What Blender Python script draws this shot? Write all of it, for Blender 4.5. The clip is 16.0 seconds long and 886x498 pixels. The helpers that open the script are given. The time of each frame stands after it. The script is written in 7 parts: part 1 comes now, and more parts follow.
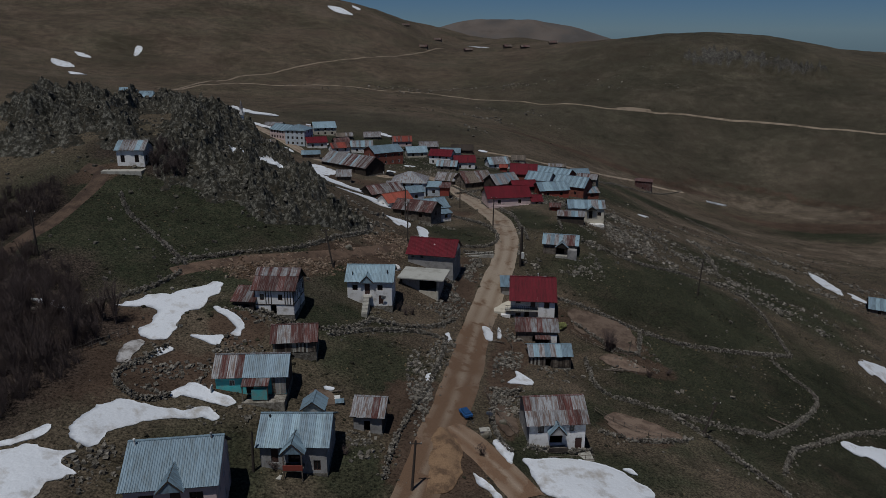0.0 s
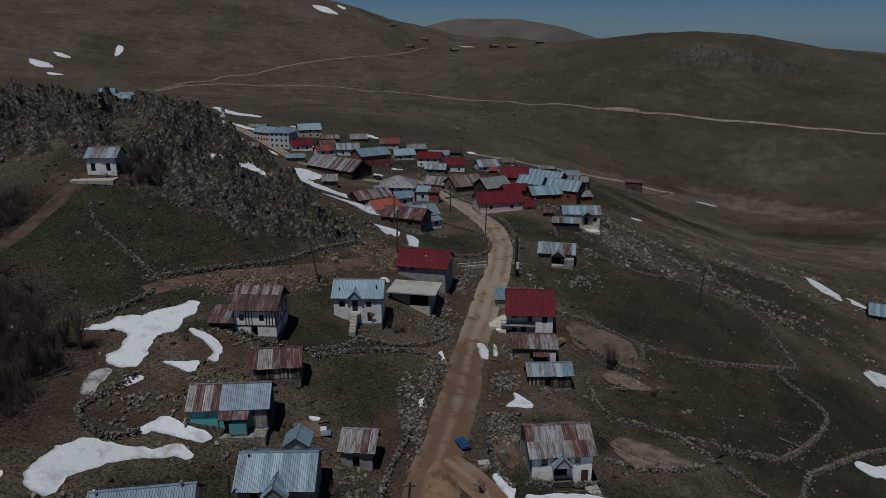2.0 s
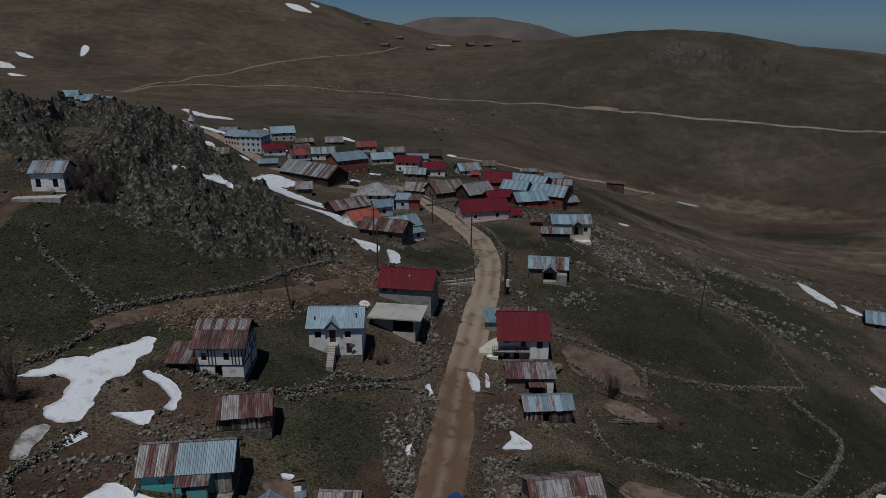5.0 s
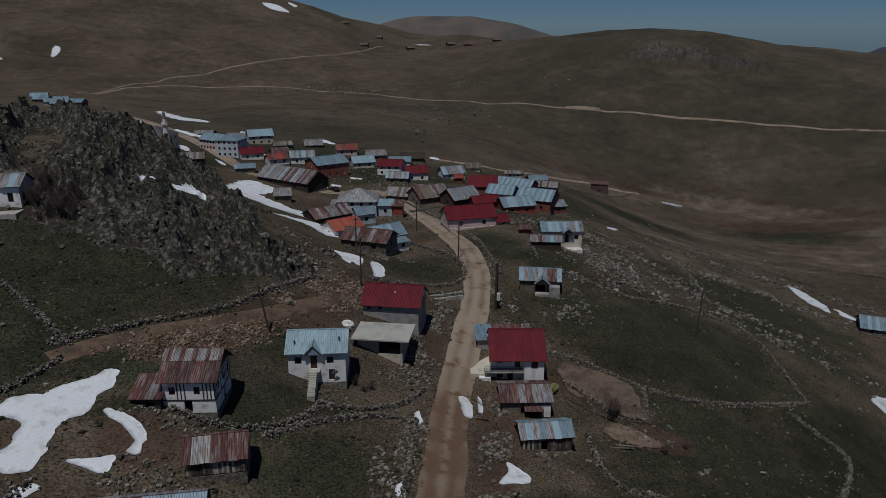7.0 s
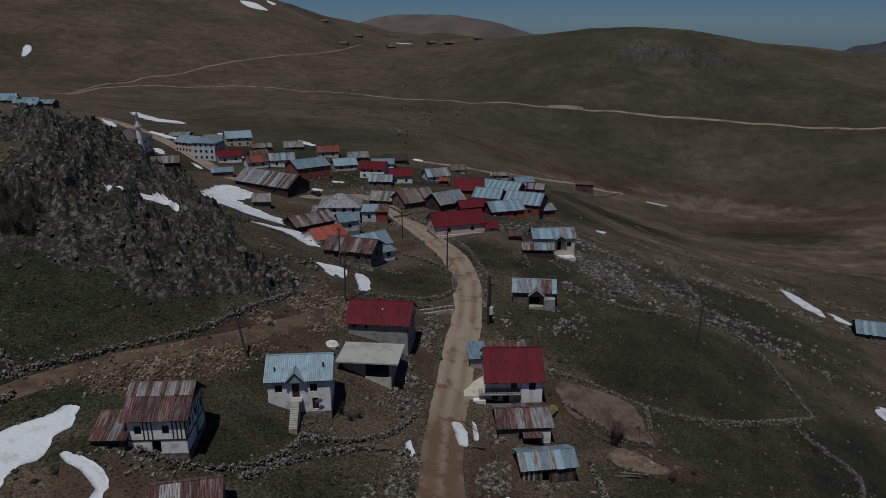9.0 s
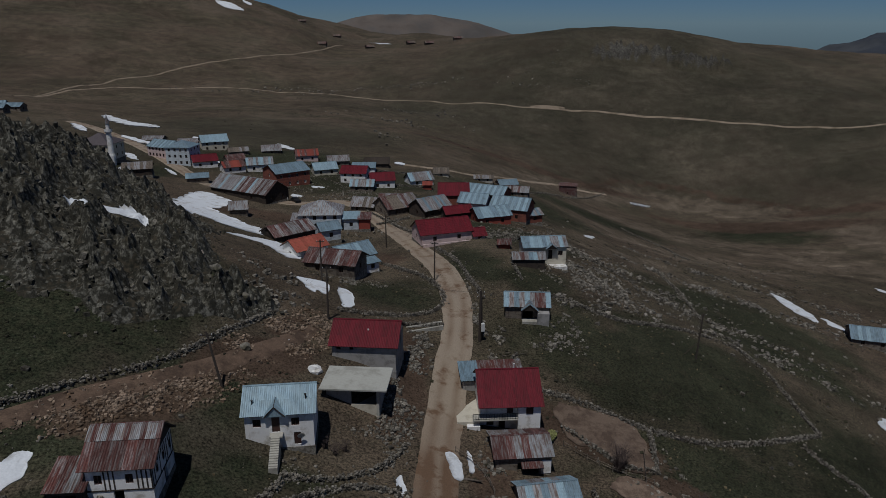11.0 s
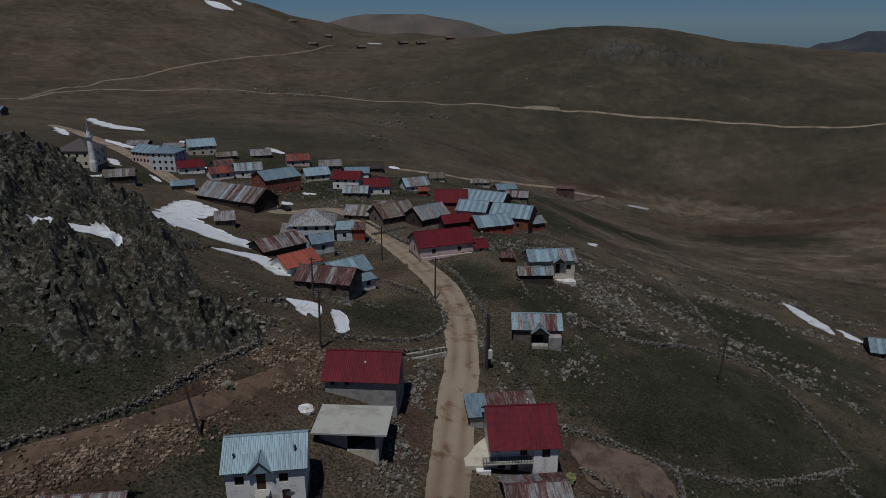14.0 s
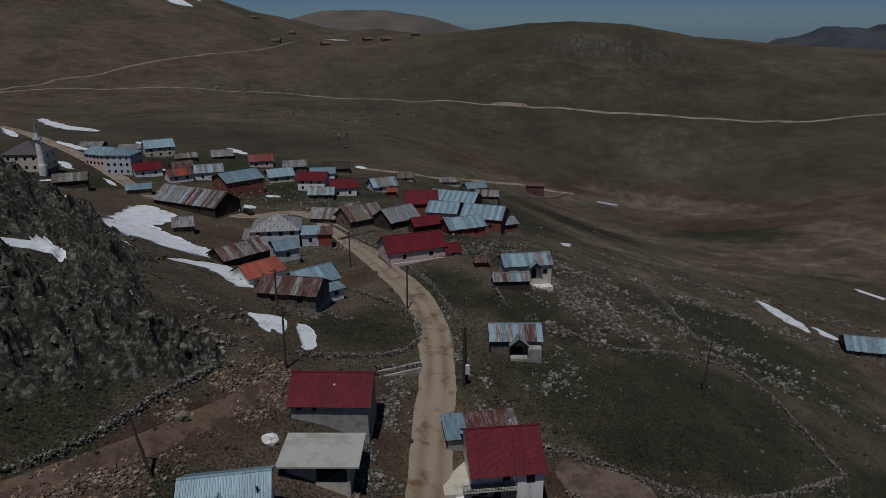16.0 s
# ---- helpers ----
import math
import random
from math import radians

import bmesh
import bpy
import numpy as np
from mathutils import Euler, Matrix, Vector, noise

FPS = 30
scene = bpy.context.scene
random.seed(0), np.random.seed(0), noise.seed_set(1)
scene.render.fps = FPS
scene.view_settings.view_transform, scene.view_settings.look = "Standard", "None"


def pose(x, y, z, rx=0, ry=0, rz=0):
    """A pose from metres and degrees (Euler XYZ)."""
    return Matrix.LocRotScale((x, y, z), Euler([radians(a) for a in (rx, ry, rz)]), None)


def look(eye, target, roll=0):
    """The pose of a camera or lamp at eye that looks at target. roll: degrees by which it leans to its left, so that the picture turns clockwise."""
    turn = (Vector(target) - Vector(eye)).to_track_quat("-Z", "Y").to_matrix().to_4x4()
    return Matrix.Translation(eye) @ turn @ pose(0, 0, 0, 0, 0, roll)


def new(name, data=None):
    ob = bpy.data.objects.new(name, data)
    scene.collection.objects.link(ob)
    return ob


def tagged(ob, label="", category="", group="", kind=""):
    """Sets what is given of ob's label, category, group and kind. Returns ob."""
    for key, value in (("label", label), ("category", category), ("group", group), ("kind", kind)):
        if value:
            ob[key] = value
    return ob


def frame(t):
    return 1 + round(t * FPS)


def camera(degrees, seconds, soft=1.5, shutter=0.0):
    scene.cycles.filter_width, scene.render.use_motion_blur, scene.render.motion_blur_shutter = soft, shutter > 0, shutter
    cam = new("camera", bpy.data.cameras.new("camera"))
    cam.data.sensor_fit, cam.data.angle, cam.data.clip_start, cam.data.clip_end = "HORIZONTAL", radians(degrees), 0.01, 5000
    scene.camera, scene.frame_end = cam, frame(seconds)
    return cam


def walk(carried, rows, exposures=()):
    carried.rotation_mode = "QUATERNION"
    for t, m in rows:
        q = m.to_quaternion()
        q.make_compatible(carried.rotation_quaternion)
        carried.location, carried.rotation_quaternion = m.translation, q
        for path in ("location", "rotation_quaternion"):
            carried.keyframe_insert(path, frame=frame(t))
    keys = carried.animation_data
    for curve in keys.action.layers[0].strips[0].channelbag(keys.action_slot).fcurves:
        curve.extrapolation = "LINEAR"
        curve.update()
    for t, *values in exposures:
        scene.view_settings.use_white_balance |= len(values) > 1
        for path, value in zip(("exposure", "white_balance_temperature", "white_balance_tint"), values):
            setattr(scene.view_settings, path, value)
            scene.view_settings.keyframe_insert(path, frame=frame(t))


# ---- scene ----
cam = camera(65.0, 16.0, soft=0.6)

# seconds, eye, pitch, roll, yaw
PATH = [
    (0.0, -0.00, 0.00, 60.00, -17.63, 0.28, -0.00),
    (1.0, -0.44, 3.68, 60.02, -17.64, 0.27, -0.55),
    (2.0, -0.87, 7.39, 60.05, -17.67, 0.25, -1.12),
    (3.0, -1.26, 11.13, 60.11, -17.72, 0.21, -1.71),
    (4.0, -1.62, 14.86, 60.16, -17.74, 0.18, -2.37),
    (6.5, -2.40, 24.19, 60.43, -17.86, 0.08, -4.27),
    (7.0, -2.56, 26.08, 60.46, -17.85, 0.03, -4.70),
    (8.0, -2.92, 29.86, 60.49, -17.92, 0.02, -5.53),
    (9.0, -3.22, 33.60, 60.51, -17.97, 0.04, -6.28),
    (11.5, -3.82, 42.63, 60.56, -17.97, -0.10, -8.24),
    (12.0, -3.90, 44.41, 60.56, -17.94, -0.15, -8.35),
    (12.5, -3.94, 46.15, 60.54, -17.97, -0.13, -8.37),
    (13.0, -3.94, 47.88, 60.51, -17.93, -0.15, -8.36),
    (13.5, -3.90, 49.59, 60.47, -17.94, -0.21, -8.38),
    (14.0, -3.84, 51.26, 60.41, -18.00, -0.19, -8.62),
    (14.5, -3.76, 52.92, 60.35, -18.03, -0.20, -9.10),
    (15.0, -3.66, 54.57, 60.28, -18.13, -0.20, -9.85),
    (15.5, -3.55, 56.22, 60.23, -18.21, -0.24, -10.79),
    (16.0, -3.43, 57.89, 60.20, -18.30, -0.27, -11.38),
]


def drone(x, y, z, pitch, roll, yaw):
    """Camera pose from a heading: yaw to the left, pitch up, roll to its left."""
    return pose(x, y, z, 0, 0, yaw) @ pose(0, 0, 0, 90 + pitch) @ pose(0, 0, 0, 0, 0, roll)


walk(cam, [(t, drone(*p)) for t, *p in PATH], [(0.0, -0.62, 6080, 10), (16.0, -0.62, 6080, 10)])

# ---- light: high sun from behind and to the left, clear mountain sky ----
SUN_TO = Vector((-0.30, -0.72, 2.0)).normalized()
world = bpy.data.worlds.new("sky")
scene.world = world
world.use_nodes = True
wn = world.node_tree
sky = wn.nodes.new("ShaderNodeTexSky")
sky.sky_type = "NISHITA"
sky.sun_disc = False
sky.sun_elevation = math.asin(SUN_TO.z)
sky.sun_rotation = math.atan2(SUN_TO.x, SUN_TO.y)
sky.altitude = 2000
sky.air_density = 0.9
sky.dust_density = 0.0
sky.ozone_density = 3.0
wn.nodes["Background"].inputs["Strength"].default_value = 0.068
haze = wn.nodes.new("ShaderNodeMix")
haze.data_type, haze.blend_type = "RGBA", "MULTIPLY"
haze.inputs[0].default_value = 1.0
haze.inputs[7].default_value = (0.29, 0.40, 0.55, 1)
wn.links.new(sky.outputs[0], haze.inputs[6])
wn.links.new(haze.outputs[2], wn.nodes["Background"].inputs["Color"])
sun = new("sun", bpy.data.lights.new("sun", "SUN"))
sun.data.energy = 3.4
sun.data.angle = radians(0.6)
sun.data.color = (1.0, 0.96, 0.9)
sun.matrix_world = look(SUN_TO * 200, (0, 0, 0))

# ---- materials ----
def material(name, color, rough=0.85, metal=0.0, vary=0.25, scale=2.0, bump=0.0, stain=None, stain_amount=0.0, stain_scale=0.6, island=False, coords="Object", bump_scale=None, spec=0.3, streak=None):
    """A surface with grain and blotches, a share of stain, a tint per object or per island, and relief."""
    m = bpy.data.materials.new(name)
    m.use_nodes = True
    nt = m.node_tree
    N, L = nt.nodes, nt.links
    b = N["Principled BSDF"]
    b.inputs["Roughness"].default_value = rough
    b.inputs["Metallic"].default_value = metal
    b.inputs["Specular IOR Level"].default_value = spec
    tc = N.new("ShaderNodeTexCoord")
    fine = N.new("ShaderNodeTexNoise")
    fine.inputs["Scale"].default_value = scale * 6
    fine.inputs["Detail"].default_value = 6
    big = N.new("ShaderNodeTexNoise")
    big.inputs["Scale"].default_value = stain_scale
    big.inputs["Detail"].default_value = 7
    big.inputs["Roughness"].default_value = 0.65
    L.new(tc.outputs[coords], fine.inputs["Vector"])
    if streak:
        own = N.new("ShaderNodeObjectInfo")
        shift = N.new("ShaderNodeMath")
        shift.operation = "MULTIPLY"
        shift.inputs[1].default_value = 53.0
        L.new(own.outputs["Random"], shift.inputs[0])
        place = N.new("ShaderNodeMapping")
        place.inputs["Scale"].default_value = streak
        L.new(tc.outputs[coords], place.inputs["Vector"])
        L.new(shift.outputs[0], place.inputs["Location"])
        L.new(place.outputs[0], big.inputs["Vector"])
    else:
        L.new(tc.outputs[coords], big.inputs["Vector"])
    val = N.new("ShaderNodeMapRange")
    val.inputs["From Min"].default_value, val.inputs["From Max"].default_value = 0.25, 0.75
    val.inputs["To Min"].default_value, val.inputs["To Max"].default_value = 1 - vary, 1 + vary
    L.new(fine.outputs["Fac"], val.inputs["Value"])
    if island:
        rnd = N.new("ShaderNodeNewGeometry").outputs["Random Per Island"]
    else:
        rnd = N.new("ShaderNodeObjectInfo").outputs["Random"]
    tint = N.new("ShaderNodeMapRange")
    tint.inputs["To Min"].default_value, tint.inputs["To Max"].default_value = 1 - vary, 1 + vary
    L.new(rnd, tint.inputs["Value"])
    mul = N.new("ShaderNodeMath")
    mul.operation = "MULTIPLY"
    L.new(val.outputs[0], mul.inputs[0])
    L.new(tint.outputs[0], mul.inputs[1])
    mix = N.new("ShaderNodeMix")
    mix.data_type = "RGBA"
    mix.inputs[6].default_value = (*color, 1)
    mix.inputs[7].default_value = (*(stain or color), 1)
    ramp = N.new("ShaderNodeMapRange")
    ramp.inputs["From Min"].default_value, ramp.inputs["From Max"].default_value = 0.62 - 0.4 * stain_amount, 0.78 - 0.4 * stain_amount
    L.new(big.outputs["Fac"], ramp.inputs["Value"])
    L.new(ramp.outputs[0], mix.inputs[0])
    scaled = N.new("ShaderNodeVectorMath")
    scaled.operation = "SCALE"
    L.new(mix.outputs[2], scaled.inputs[0])
    L.new(mul.outputs[0], scaled.inputs["Scale"])
    L.new(scaled.outputs[0], b.inputs["Base Color"])
    if bump:
        bp = N.new("ShaderNodeBump")
        bp.inputs["Strength"].default_value = bump
        bp.inputs["Distance"].default_value = 0.1
        src = fine
        if bump_scale:
            src = N.new("ShaderNodeTexNoise")
            src.inputs["Scale"].default_value = bump_scale
            src.inputs["Detail"].default_value = 8
            L.new(tc.outputs[coords], src.inputs["Vector"])
        L.new(src.outputs["Fac"], bp.inputs["Height"])
        L.new(bp.outputs[0], b.inputs["Normal"])
    return m


def ground_material():
    """Thin mountain turf: brown dead grass, dark green sward, bare soil and grey rock, mixed by the land's own masks."""
    m = bpy.data.materials.new("mountain_turf")
    m.use_nodes = True
    nt = m.node_tree
    N, L = nt.nodes, nt.links
    b = N["Principled BSDF"]
    b.inputs["Roughness"].default_value = 0.95
    b.inputs["Specular IOR Level"].default_value = 0.1
    tc = N.new("ShaderNodeTexCoord")

    def noise_of(scale, detail=8, rough=0.62):
        n = N.new("ShaderNodeTexNoise")
        n.inputs["Scale"].default_value, n.inputs["Detail"].default_value, n.inputs["Roughness"].default_value = scale, detail, rough
        L.new(tc.outputs["Object"], n.inputs["Vector"])
        return n.outputs["Fac"]

    def attr(name):
        a = N.new("ShaderNodeAttribute")
        a.attribute_name = name
        return a.outputs["Fac"]

    def calc(op, a, c):
        n = N.new("ShaderNodeMath")
        n.operation = op
        for k, v in enumerate((a, c)):
            if isinstance(v, (int, float)):
                n.inputs[k].default_value = v
            else:
                L.new(v, n.inputs[k])
        return n.outputs[0]

    def step(v, lo, hi):
        n = N.new("ShaderNodeMapRange")
        n.inputs["From Min"].default_value, n.inputs["From Max"].default_value = lo, hi
        L.new(v, n.inputs["Value"])
        return n.outputs[0]

    def blend(fac, a, c):
        n = N.new("ShaderNodeMix")
        n.data_type = "RGBA"
        L.new(fac, n.inputs[0])
        for k, v in ((6, a), (7, c)):
            if isinstance(v, tuple):
                n.inputs[k].default_value = (*v, 1)
            else:
                L.new(v, n.inputs[k])
        return n.outputs[2]

    coarse, mid, fine, grit, speck = noise_of(0.018), noise_of(0.13), noise_of(0.9), noise_of(3.2, 6, 0.7), noise_of(7.0, 3)
    broad, patches = noise_of(0.09, 14, 0.80), noise_of(0.014, 9, 0.6)
    turf = blend(step(coarse, 0.38, 0.62), (0.088, 0.066, 0.047), (0.066, 0.056, 0.037))
    turf = blend(step(mid, 0.5, 0.72), turf, (0.097, 0.074, 0.052))
    turf = blend(step(fine, 0.5, 0.75), turf, (0.040, 0.036, 0.023))
    ragged = calc("ADD", calc("MULTIPLY", calc("SUBTRACT", broad, 0.5), 1.6), calc("MULTIPLY", calc("SUBTRACT", mid, 0.5), 0.8))
    turf = blend(calc("MULTIPLY", step(calc("ADD", attr("moor"), ragged), 0.25, 0.95), 0.75), turf, blend(step(fine, 0.35, 0.7), (0.030, 0.030, 0.020), (0.055, 0.049, 0.034)))
    turf = blend(calc("MULTIPLY", step(patches, 0.5, 0.66), 0.4), turf, (0.078, 0.063, 0.046))
    turf = blend(calc("MULTIPLY", step(calc("ADD", attr("straw"), ragged), 0.3, 0.9), 0.8), turf, blend(step(mid, 0.4, 0.62), (0.088, 0.069, 0.050), (0.140, 0.112, 0.082)))
    green = calc("ADD", attr("field"), calc("MULTIPLY", calc("SUBTRACT", mid, 0.5), 1.6))
    turf = blend(calc("MULTIPLY", step(green, 0.35, 0.85), 0.85), turf, blend(step(fine, 0.35, 0.7), (0.017, 0.023, 0.012), (0.033, 0.034, 0.019)))
    soil = calc("ADD", attr("soil"), calc("ADD", calc("MULTIPLY", calc("SUBTRACT", mid, 0.5), 1.4), calc("MULTIPLY", calc("SUBTRACT", fine, 0.5), 1.0)))
    turf = blend(calc("MULTIPLY", step(soil, 0.32, 0.62), 0.9), turf, blend(step(grit, 0.4, 0.65), (0.088, 0.058, 0.040), (0.042, 0.029, 0.021)))
    # much darker brown inside this mask, which lies mostly beneath the thickets
    turf = blend(calc("MULTIPLY", step(calc("ADD", attr("dark_ground"), ragged), 0.3, 0.7), 0.9), turf, blend(step(grit, 0.4, 0.62), (0.024, 0.018, 0.015), (0.046, 0.034, 0.027)))
    rock = calc("ADD", attr("rock"), calc("MULTIPLY", calc("SUBTRACT", fine, 0.5), 1.8))
    stone = blend(step(fine, 0.35, 0.65), (0.045, 0.042, 0.036), (0.125, 0.118, 0.104))
    stone = blend(step(grit, 0.5, 0.7), stone, (0.05, 0.044, 0.036))
    tilt = N.new("ShaderNodeMapping")
    tilt.inputs["Scale"].default_value = (1.0, 0.55, 0.3)
    tilt.inputs["Rotation"].default_value = (0.35, 0.25, 0.4)
    L.new(tc.outputs["Object"], tilt.inputs["Vector"])
    crack = N.new("ShaderNodeTexNoise")
    crack.inputs["Scale"].default_value, crack.inputs["Detail"].default_value = 0.8, 7
    L.new(tilt.outputs[0], crack.inputs["Vector"])
    gap = calc("ABSOLUTE", calc("SUBTRACT", crack.outputs["Fac"], 0.5), 0)
    stone = blend(step(gap, 0.0, 0.07), (0.014, 0.013, 0.011), stone)
    turf = blend(step(rock, 0.55, 0.8), turf, stone)
    specks = calc("MULTIPLY", step(speck, 0.66, 0.72), step(mid, 0.42, 0.6))
    turf = blend(specks, turf, (0.15, 0.14, 0.12))
    tone = N.new("ShaderNodeMapRange")
    tone.inputs["From Min"].default_value, tone.inputs["From Max"].default_value = 0.36, 0.64
    tone.inputs["To Min"].default_value, tone.inputs["To Max"].default_value = 0.22, 1.85
    L.new(grit, tone.inputs["Value"])
    wide = N.new("ShaderNodeMapRange")
    wide.inputs["From Min"].default_value, wide.inputs["From Max"].default_value = 0.36, 0.64
    wide.inputs["To Min"].default_value, wide.inputs["To Max"].default_value = 0.60, 1.38
    L.new(broad, wide.inputs["Value"])
    toned = N.new("ShaderNodeVectorMath")
    toned.operation = "SCALE"
    L.new(turf, toned.inputs[0])
    swell = N.new("ShaderNodeMapRange")
    swell.inputs["From Min"].default_value, swell.inputs["From Max"].default_value = 0.36, 0.64
    swell.inputs["To Min"].default_value, swell.inputs["To Max"].default_value = 0.80, 1.20
    L.new(patches, swell.inputs["Value"])
    L.new(calc("MULTIPLY", calc("MULTIPLY", tone.outputs[0], wide.outputs[0]), swell.outputs[0]), toned.inputs["Scale"])
    turf = toned.outputs[0]
    L.new(turf, b.inputs["Base Color"])
    bp = N.new("ShaderNodeBump")
    bp.inputs["Strength"].default_value, bp.inputs["Distance"].default_value = 0.9, 0.35
    L.new(calc("ADD", fine, calc("MULTIPLY", grit, 0.35)), bp.inputs["Height"])
    L.new(bp.outputs[0], b.inputs["Normal"])
    return m


def crag_material():
    """Lichened grey rock, dark in its joints, with heather and thin grass where it lies flat enough to hold soil."""
    m = material("furrowed_crag_rock", (0.172, 0.163, 0.134), 0.92, vary=0.5, scale=0.9, bump=1.0, stain=(0.030, 0.028, 0.020), stain_amount=0.62, stain_scale=1.3, bump_scale=1.6)
    N, L = m.node_tree.nodes, m.node_tree.links
    b = N["Principled BSDF"]
    rockcol = b.inputs["Base Color"].links[0].from_socket
    geo, tc = N.new("ShaderNodeNewGeometry"), N.new("ShaderNodeTexCoord")
    split = N.new("ShaderNodeSeparateXYZ")
    L.new(geo.outputs["Normal"], split.inputs[0])
    patch = N.new("ShaderNodeTexNoise")
    patch.inputs["Scale"].default_value, patch.inputs["Detail"].default_value, patch.inputs["Roughness"].default_value = 0.22, 9, 0.7
    L.new(tc.outputs["Object"], patch.inputs["Vector"])
    total = N.new("ShaderNodeMath")
    total.operation = "MULTIPLY_ADD"
    total.inputs[1].default_value = 2.4
    L.new(patch.outputs["Fac"], total.inputs[0])
    L.new(split.outputs["Z"], total.inputs[2])
    hold = N.new("ShaderNodeMapRange")
    hold.inputs["From Min"].default_value, hold.inputs["From Max"].default_value = 1.80, 2.0
    L.new(total.outputs[0], hold.inputs["Value"])
    tuft = N.new("ShaderNodeTexNoise")
    tuft.inputs["Scale"].default_value, tuft.inputs["Detail"].default_value = 1.6, 8
    L.new(tc.outputs["Object"], tuft.inputs["Vector"])
    plants = N.new("ShaderNodeValToRGB")
    plants.color_ramp.elements[0].position, plants.color_ramp.elements[0].color = 0.40, (0.013, 0.013, 0.008, 1)
    plants.color_ramp.elements[1].position, plants.color_ramp.elements[1].color = 0.68, (0.050, 0.040, 0.026, 1)
    L.new(tuft.outputs["Fac"], plants.inputs[0])
    mix = N.new("ShaderNodeMix")
    mix.data_type = "RGBA"
    L.new(hold.outputs[0], mix.inputs[0])
    L.new(rockcol, mix.inputs[6])
    L.new(plants.outputs[0], mix.inputs[7])
    L.new(mix.outputs[2], b.inputs["Base Color"])
    return m


def road_material(name, dry, wet):
    """Packed earth: pale dust with two darker wheel lines of damp mud, gravelly."""
    m = material(name, dry, 0.9, vary=0.22, scale=1.2, bump=0.5, stain=wet, stain_amount=0.25, stain_scale=0.3, bump_scale=3.0)
    nt = m.node_tree
    N, L = nt.nodes, nt.links
    at = N.new("ShaderNodeAttribute")
    at.attribute_name = "damp"
    mix = [n for n in N if n.bl_idname == "ShaderNodeMix"][0]
    link = mix.inputs[0].links[0]
    add = N.new("ShaderNodeMath")
    add.operation = "ADD"
    add.use_clamp = True
    L.new(link.from_socket, add.inputs[0])
    L.new(at.outputs["Fac"], add.inputs[1])
    L.new(add.outputs[0], mix.inputs[0])
    return m


MAT_GROUND = ground_material()
MAT_CRAG = crag_material()
MAT_ROAD = road_material("packed_earth_road", (0.34, 0.275, 0.205), (0.165, 0.100, 0.060))
MAT_TRACK = material("dirt_track", (0.105, 0.070, 0.048), 0.95, vary=0.3, scale=1.0, bump=0.6, stain=(0.055, 0.036, 0.025), stain_amount=0.5, stain_scale=0.4, bump_scale=2.0)
MAT_FARTRACK = material("far_track_dust", (0.26, 0.205, 0.15), 0.95, vary=0.2, scale=0.5, stain=(0.14, 0.11, 0.075), stain_amount=0.4, stain_scale=0.1)
MAT_SNOW = material("old_snow", (0.64, 0.665, 0.69), 0.7, vary=0.08, scale=0.8, bump=0.9, stain=(0.40, 0.38, 0.35), stain_amount=0.26, stain_scale=0.35, bump_scale=1.6)
MAT_OLDSNOW = material("rotten_snow", (0.36, 0.35, 0.34), 0.8, vary=0.15, scale=0.8, bump=0.7, stain=(0.15, 0.135, 0.12), stain_amount=0.45, stain_scale=0.7, bump_scale=1.6)
MAT_HEATH = material("dwarf_scrub", (0.026, 0.024, 0.013), 0.95, vary=0.45, island=True)
MAT_STONE = material("field_stone", (0.17, 0.155, 0.13), 0.9, vary=0.55, scale=1.5, bump=0.5, stain=(0.07, 0.06, 0.045), stain_amount=0.45, stain_scale=1.4, island=True)
MAT_ROCK = material("crag_rock", (0.128, 0.117, 0.097), 0.9, vary=0.5, scale=1.0, bump=0.9, stain=(0.048, 0.044, 0.030), stain_amount=0.5, stain_scale=0.35, island=True, bump_scale=2.5)
MAT_RUBBLE = material("rubble_stone", (0.21, 0.158, 0.115), 0.95, vary=0.5, scale=1.5, bump=0.5, stain=(0.10, 0.065, 0.04), stain_amount=0.45, island=True)
MAT_BLUE = material("blue_sheet_metal", (0.170, 0.243, 0.295), 0.55, 0.1, 0.10, 1.0, 0.05, (0.12, 0.165, 0.19), 0.42, 1.2, spec=0.5, streak=(2.6, 0.45, 1))
MAT_PALEBLUE = material("pale_blue_sheet_metal", (0.25, 0.35, 0.41), 0.55, 0.1, 0.10, 1.0, 0.05, (0.19, 0.26, 0.29), 0.4, 1.2, spec=0.5, streak=(2.6, 0.45, 1))
MAT_RED = material("dark_red_sheet_metal", (0.128, 0.010, 0.018), 0.62, 0.0, 0.12, 1.0, 0.03, (0.080, 0.009, 0.013), 0.38, 1.0, spec=0.2, streak=(2.6, 0.45, 1))
MAT_PLOT = material("dug_garden_soil", (0.155, 0.112, 0.082), 0.95, vary=0.25, scale=1.5, bump=0.8, stain=(0.085, 0.058, 0.042), stain_amount=0.45, stain_scale=0.5, bump_scale=2.5)
MAT_MOUND = material("dumped_earth", (0.245, 0.155, 0.088), 0.95, vary=0.3, scale=1.2, bump=0.8, stain=(0.12, 0.075, 0.045), stain_amount=0.45, stain_scale=0.5, bump_scale=2.0)
MAT_RUST = material("rusty_sheet_metal", (0.082, 0.030, 0.025), 0.75, 0.0, 0.32, 1.0, 0.1, (0.165, 0.140, 0.135), 0.38, 1.2, streak=(3.2, 0.4, 1))
MAT_GREY = material("weathered_zinc_sheet", (0.25, 0.26, 0.27), 0.55, 0.15, 0.2, 1.0, 0.08, (0.12, 0.082, 0.068), 0.46, 1.2, spec=0.5, streak=(3.2, 0.4, 1))
MAT_ORANGE = material("orange_roof_tile", (0.31, 0.080, 0.055), 0.8, 0, 0.2, 2.0, 0.2, (0.2, 0.07, 0.04), 0.35, 1.0)
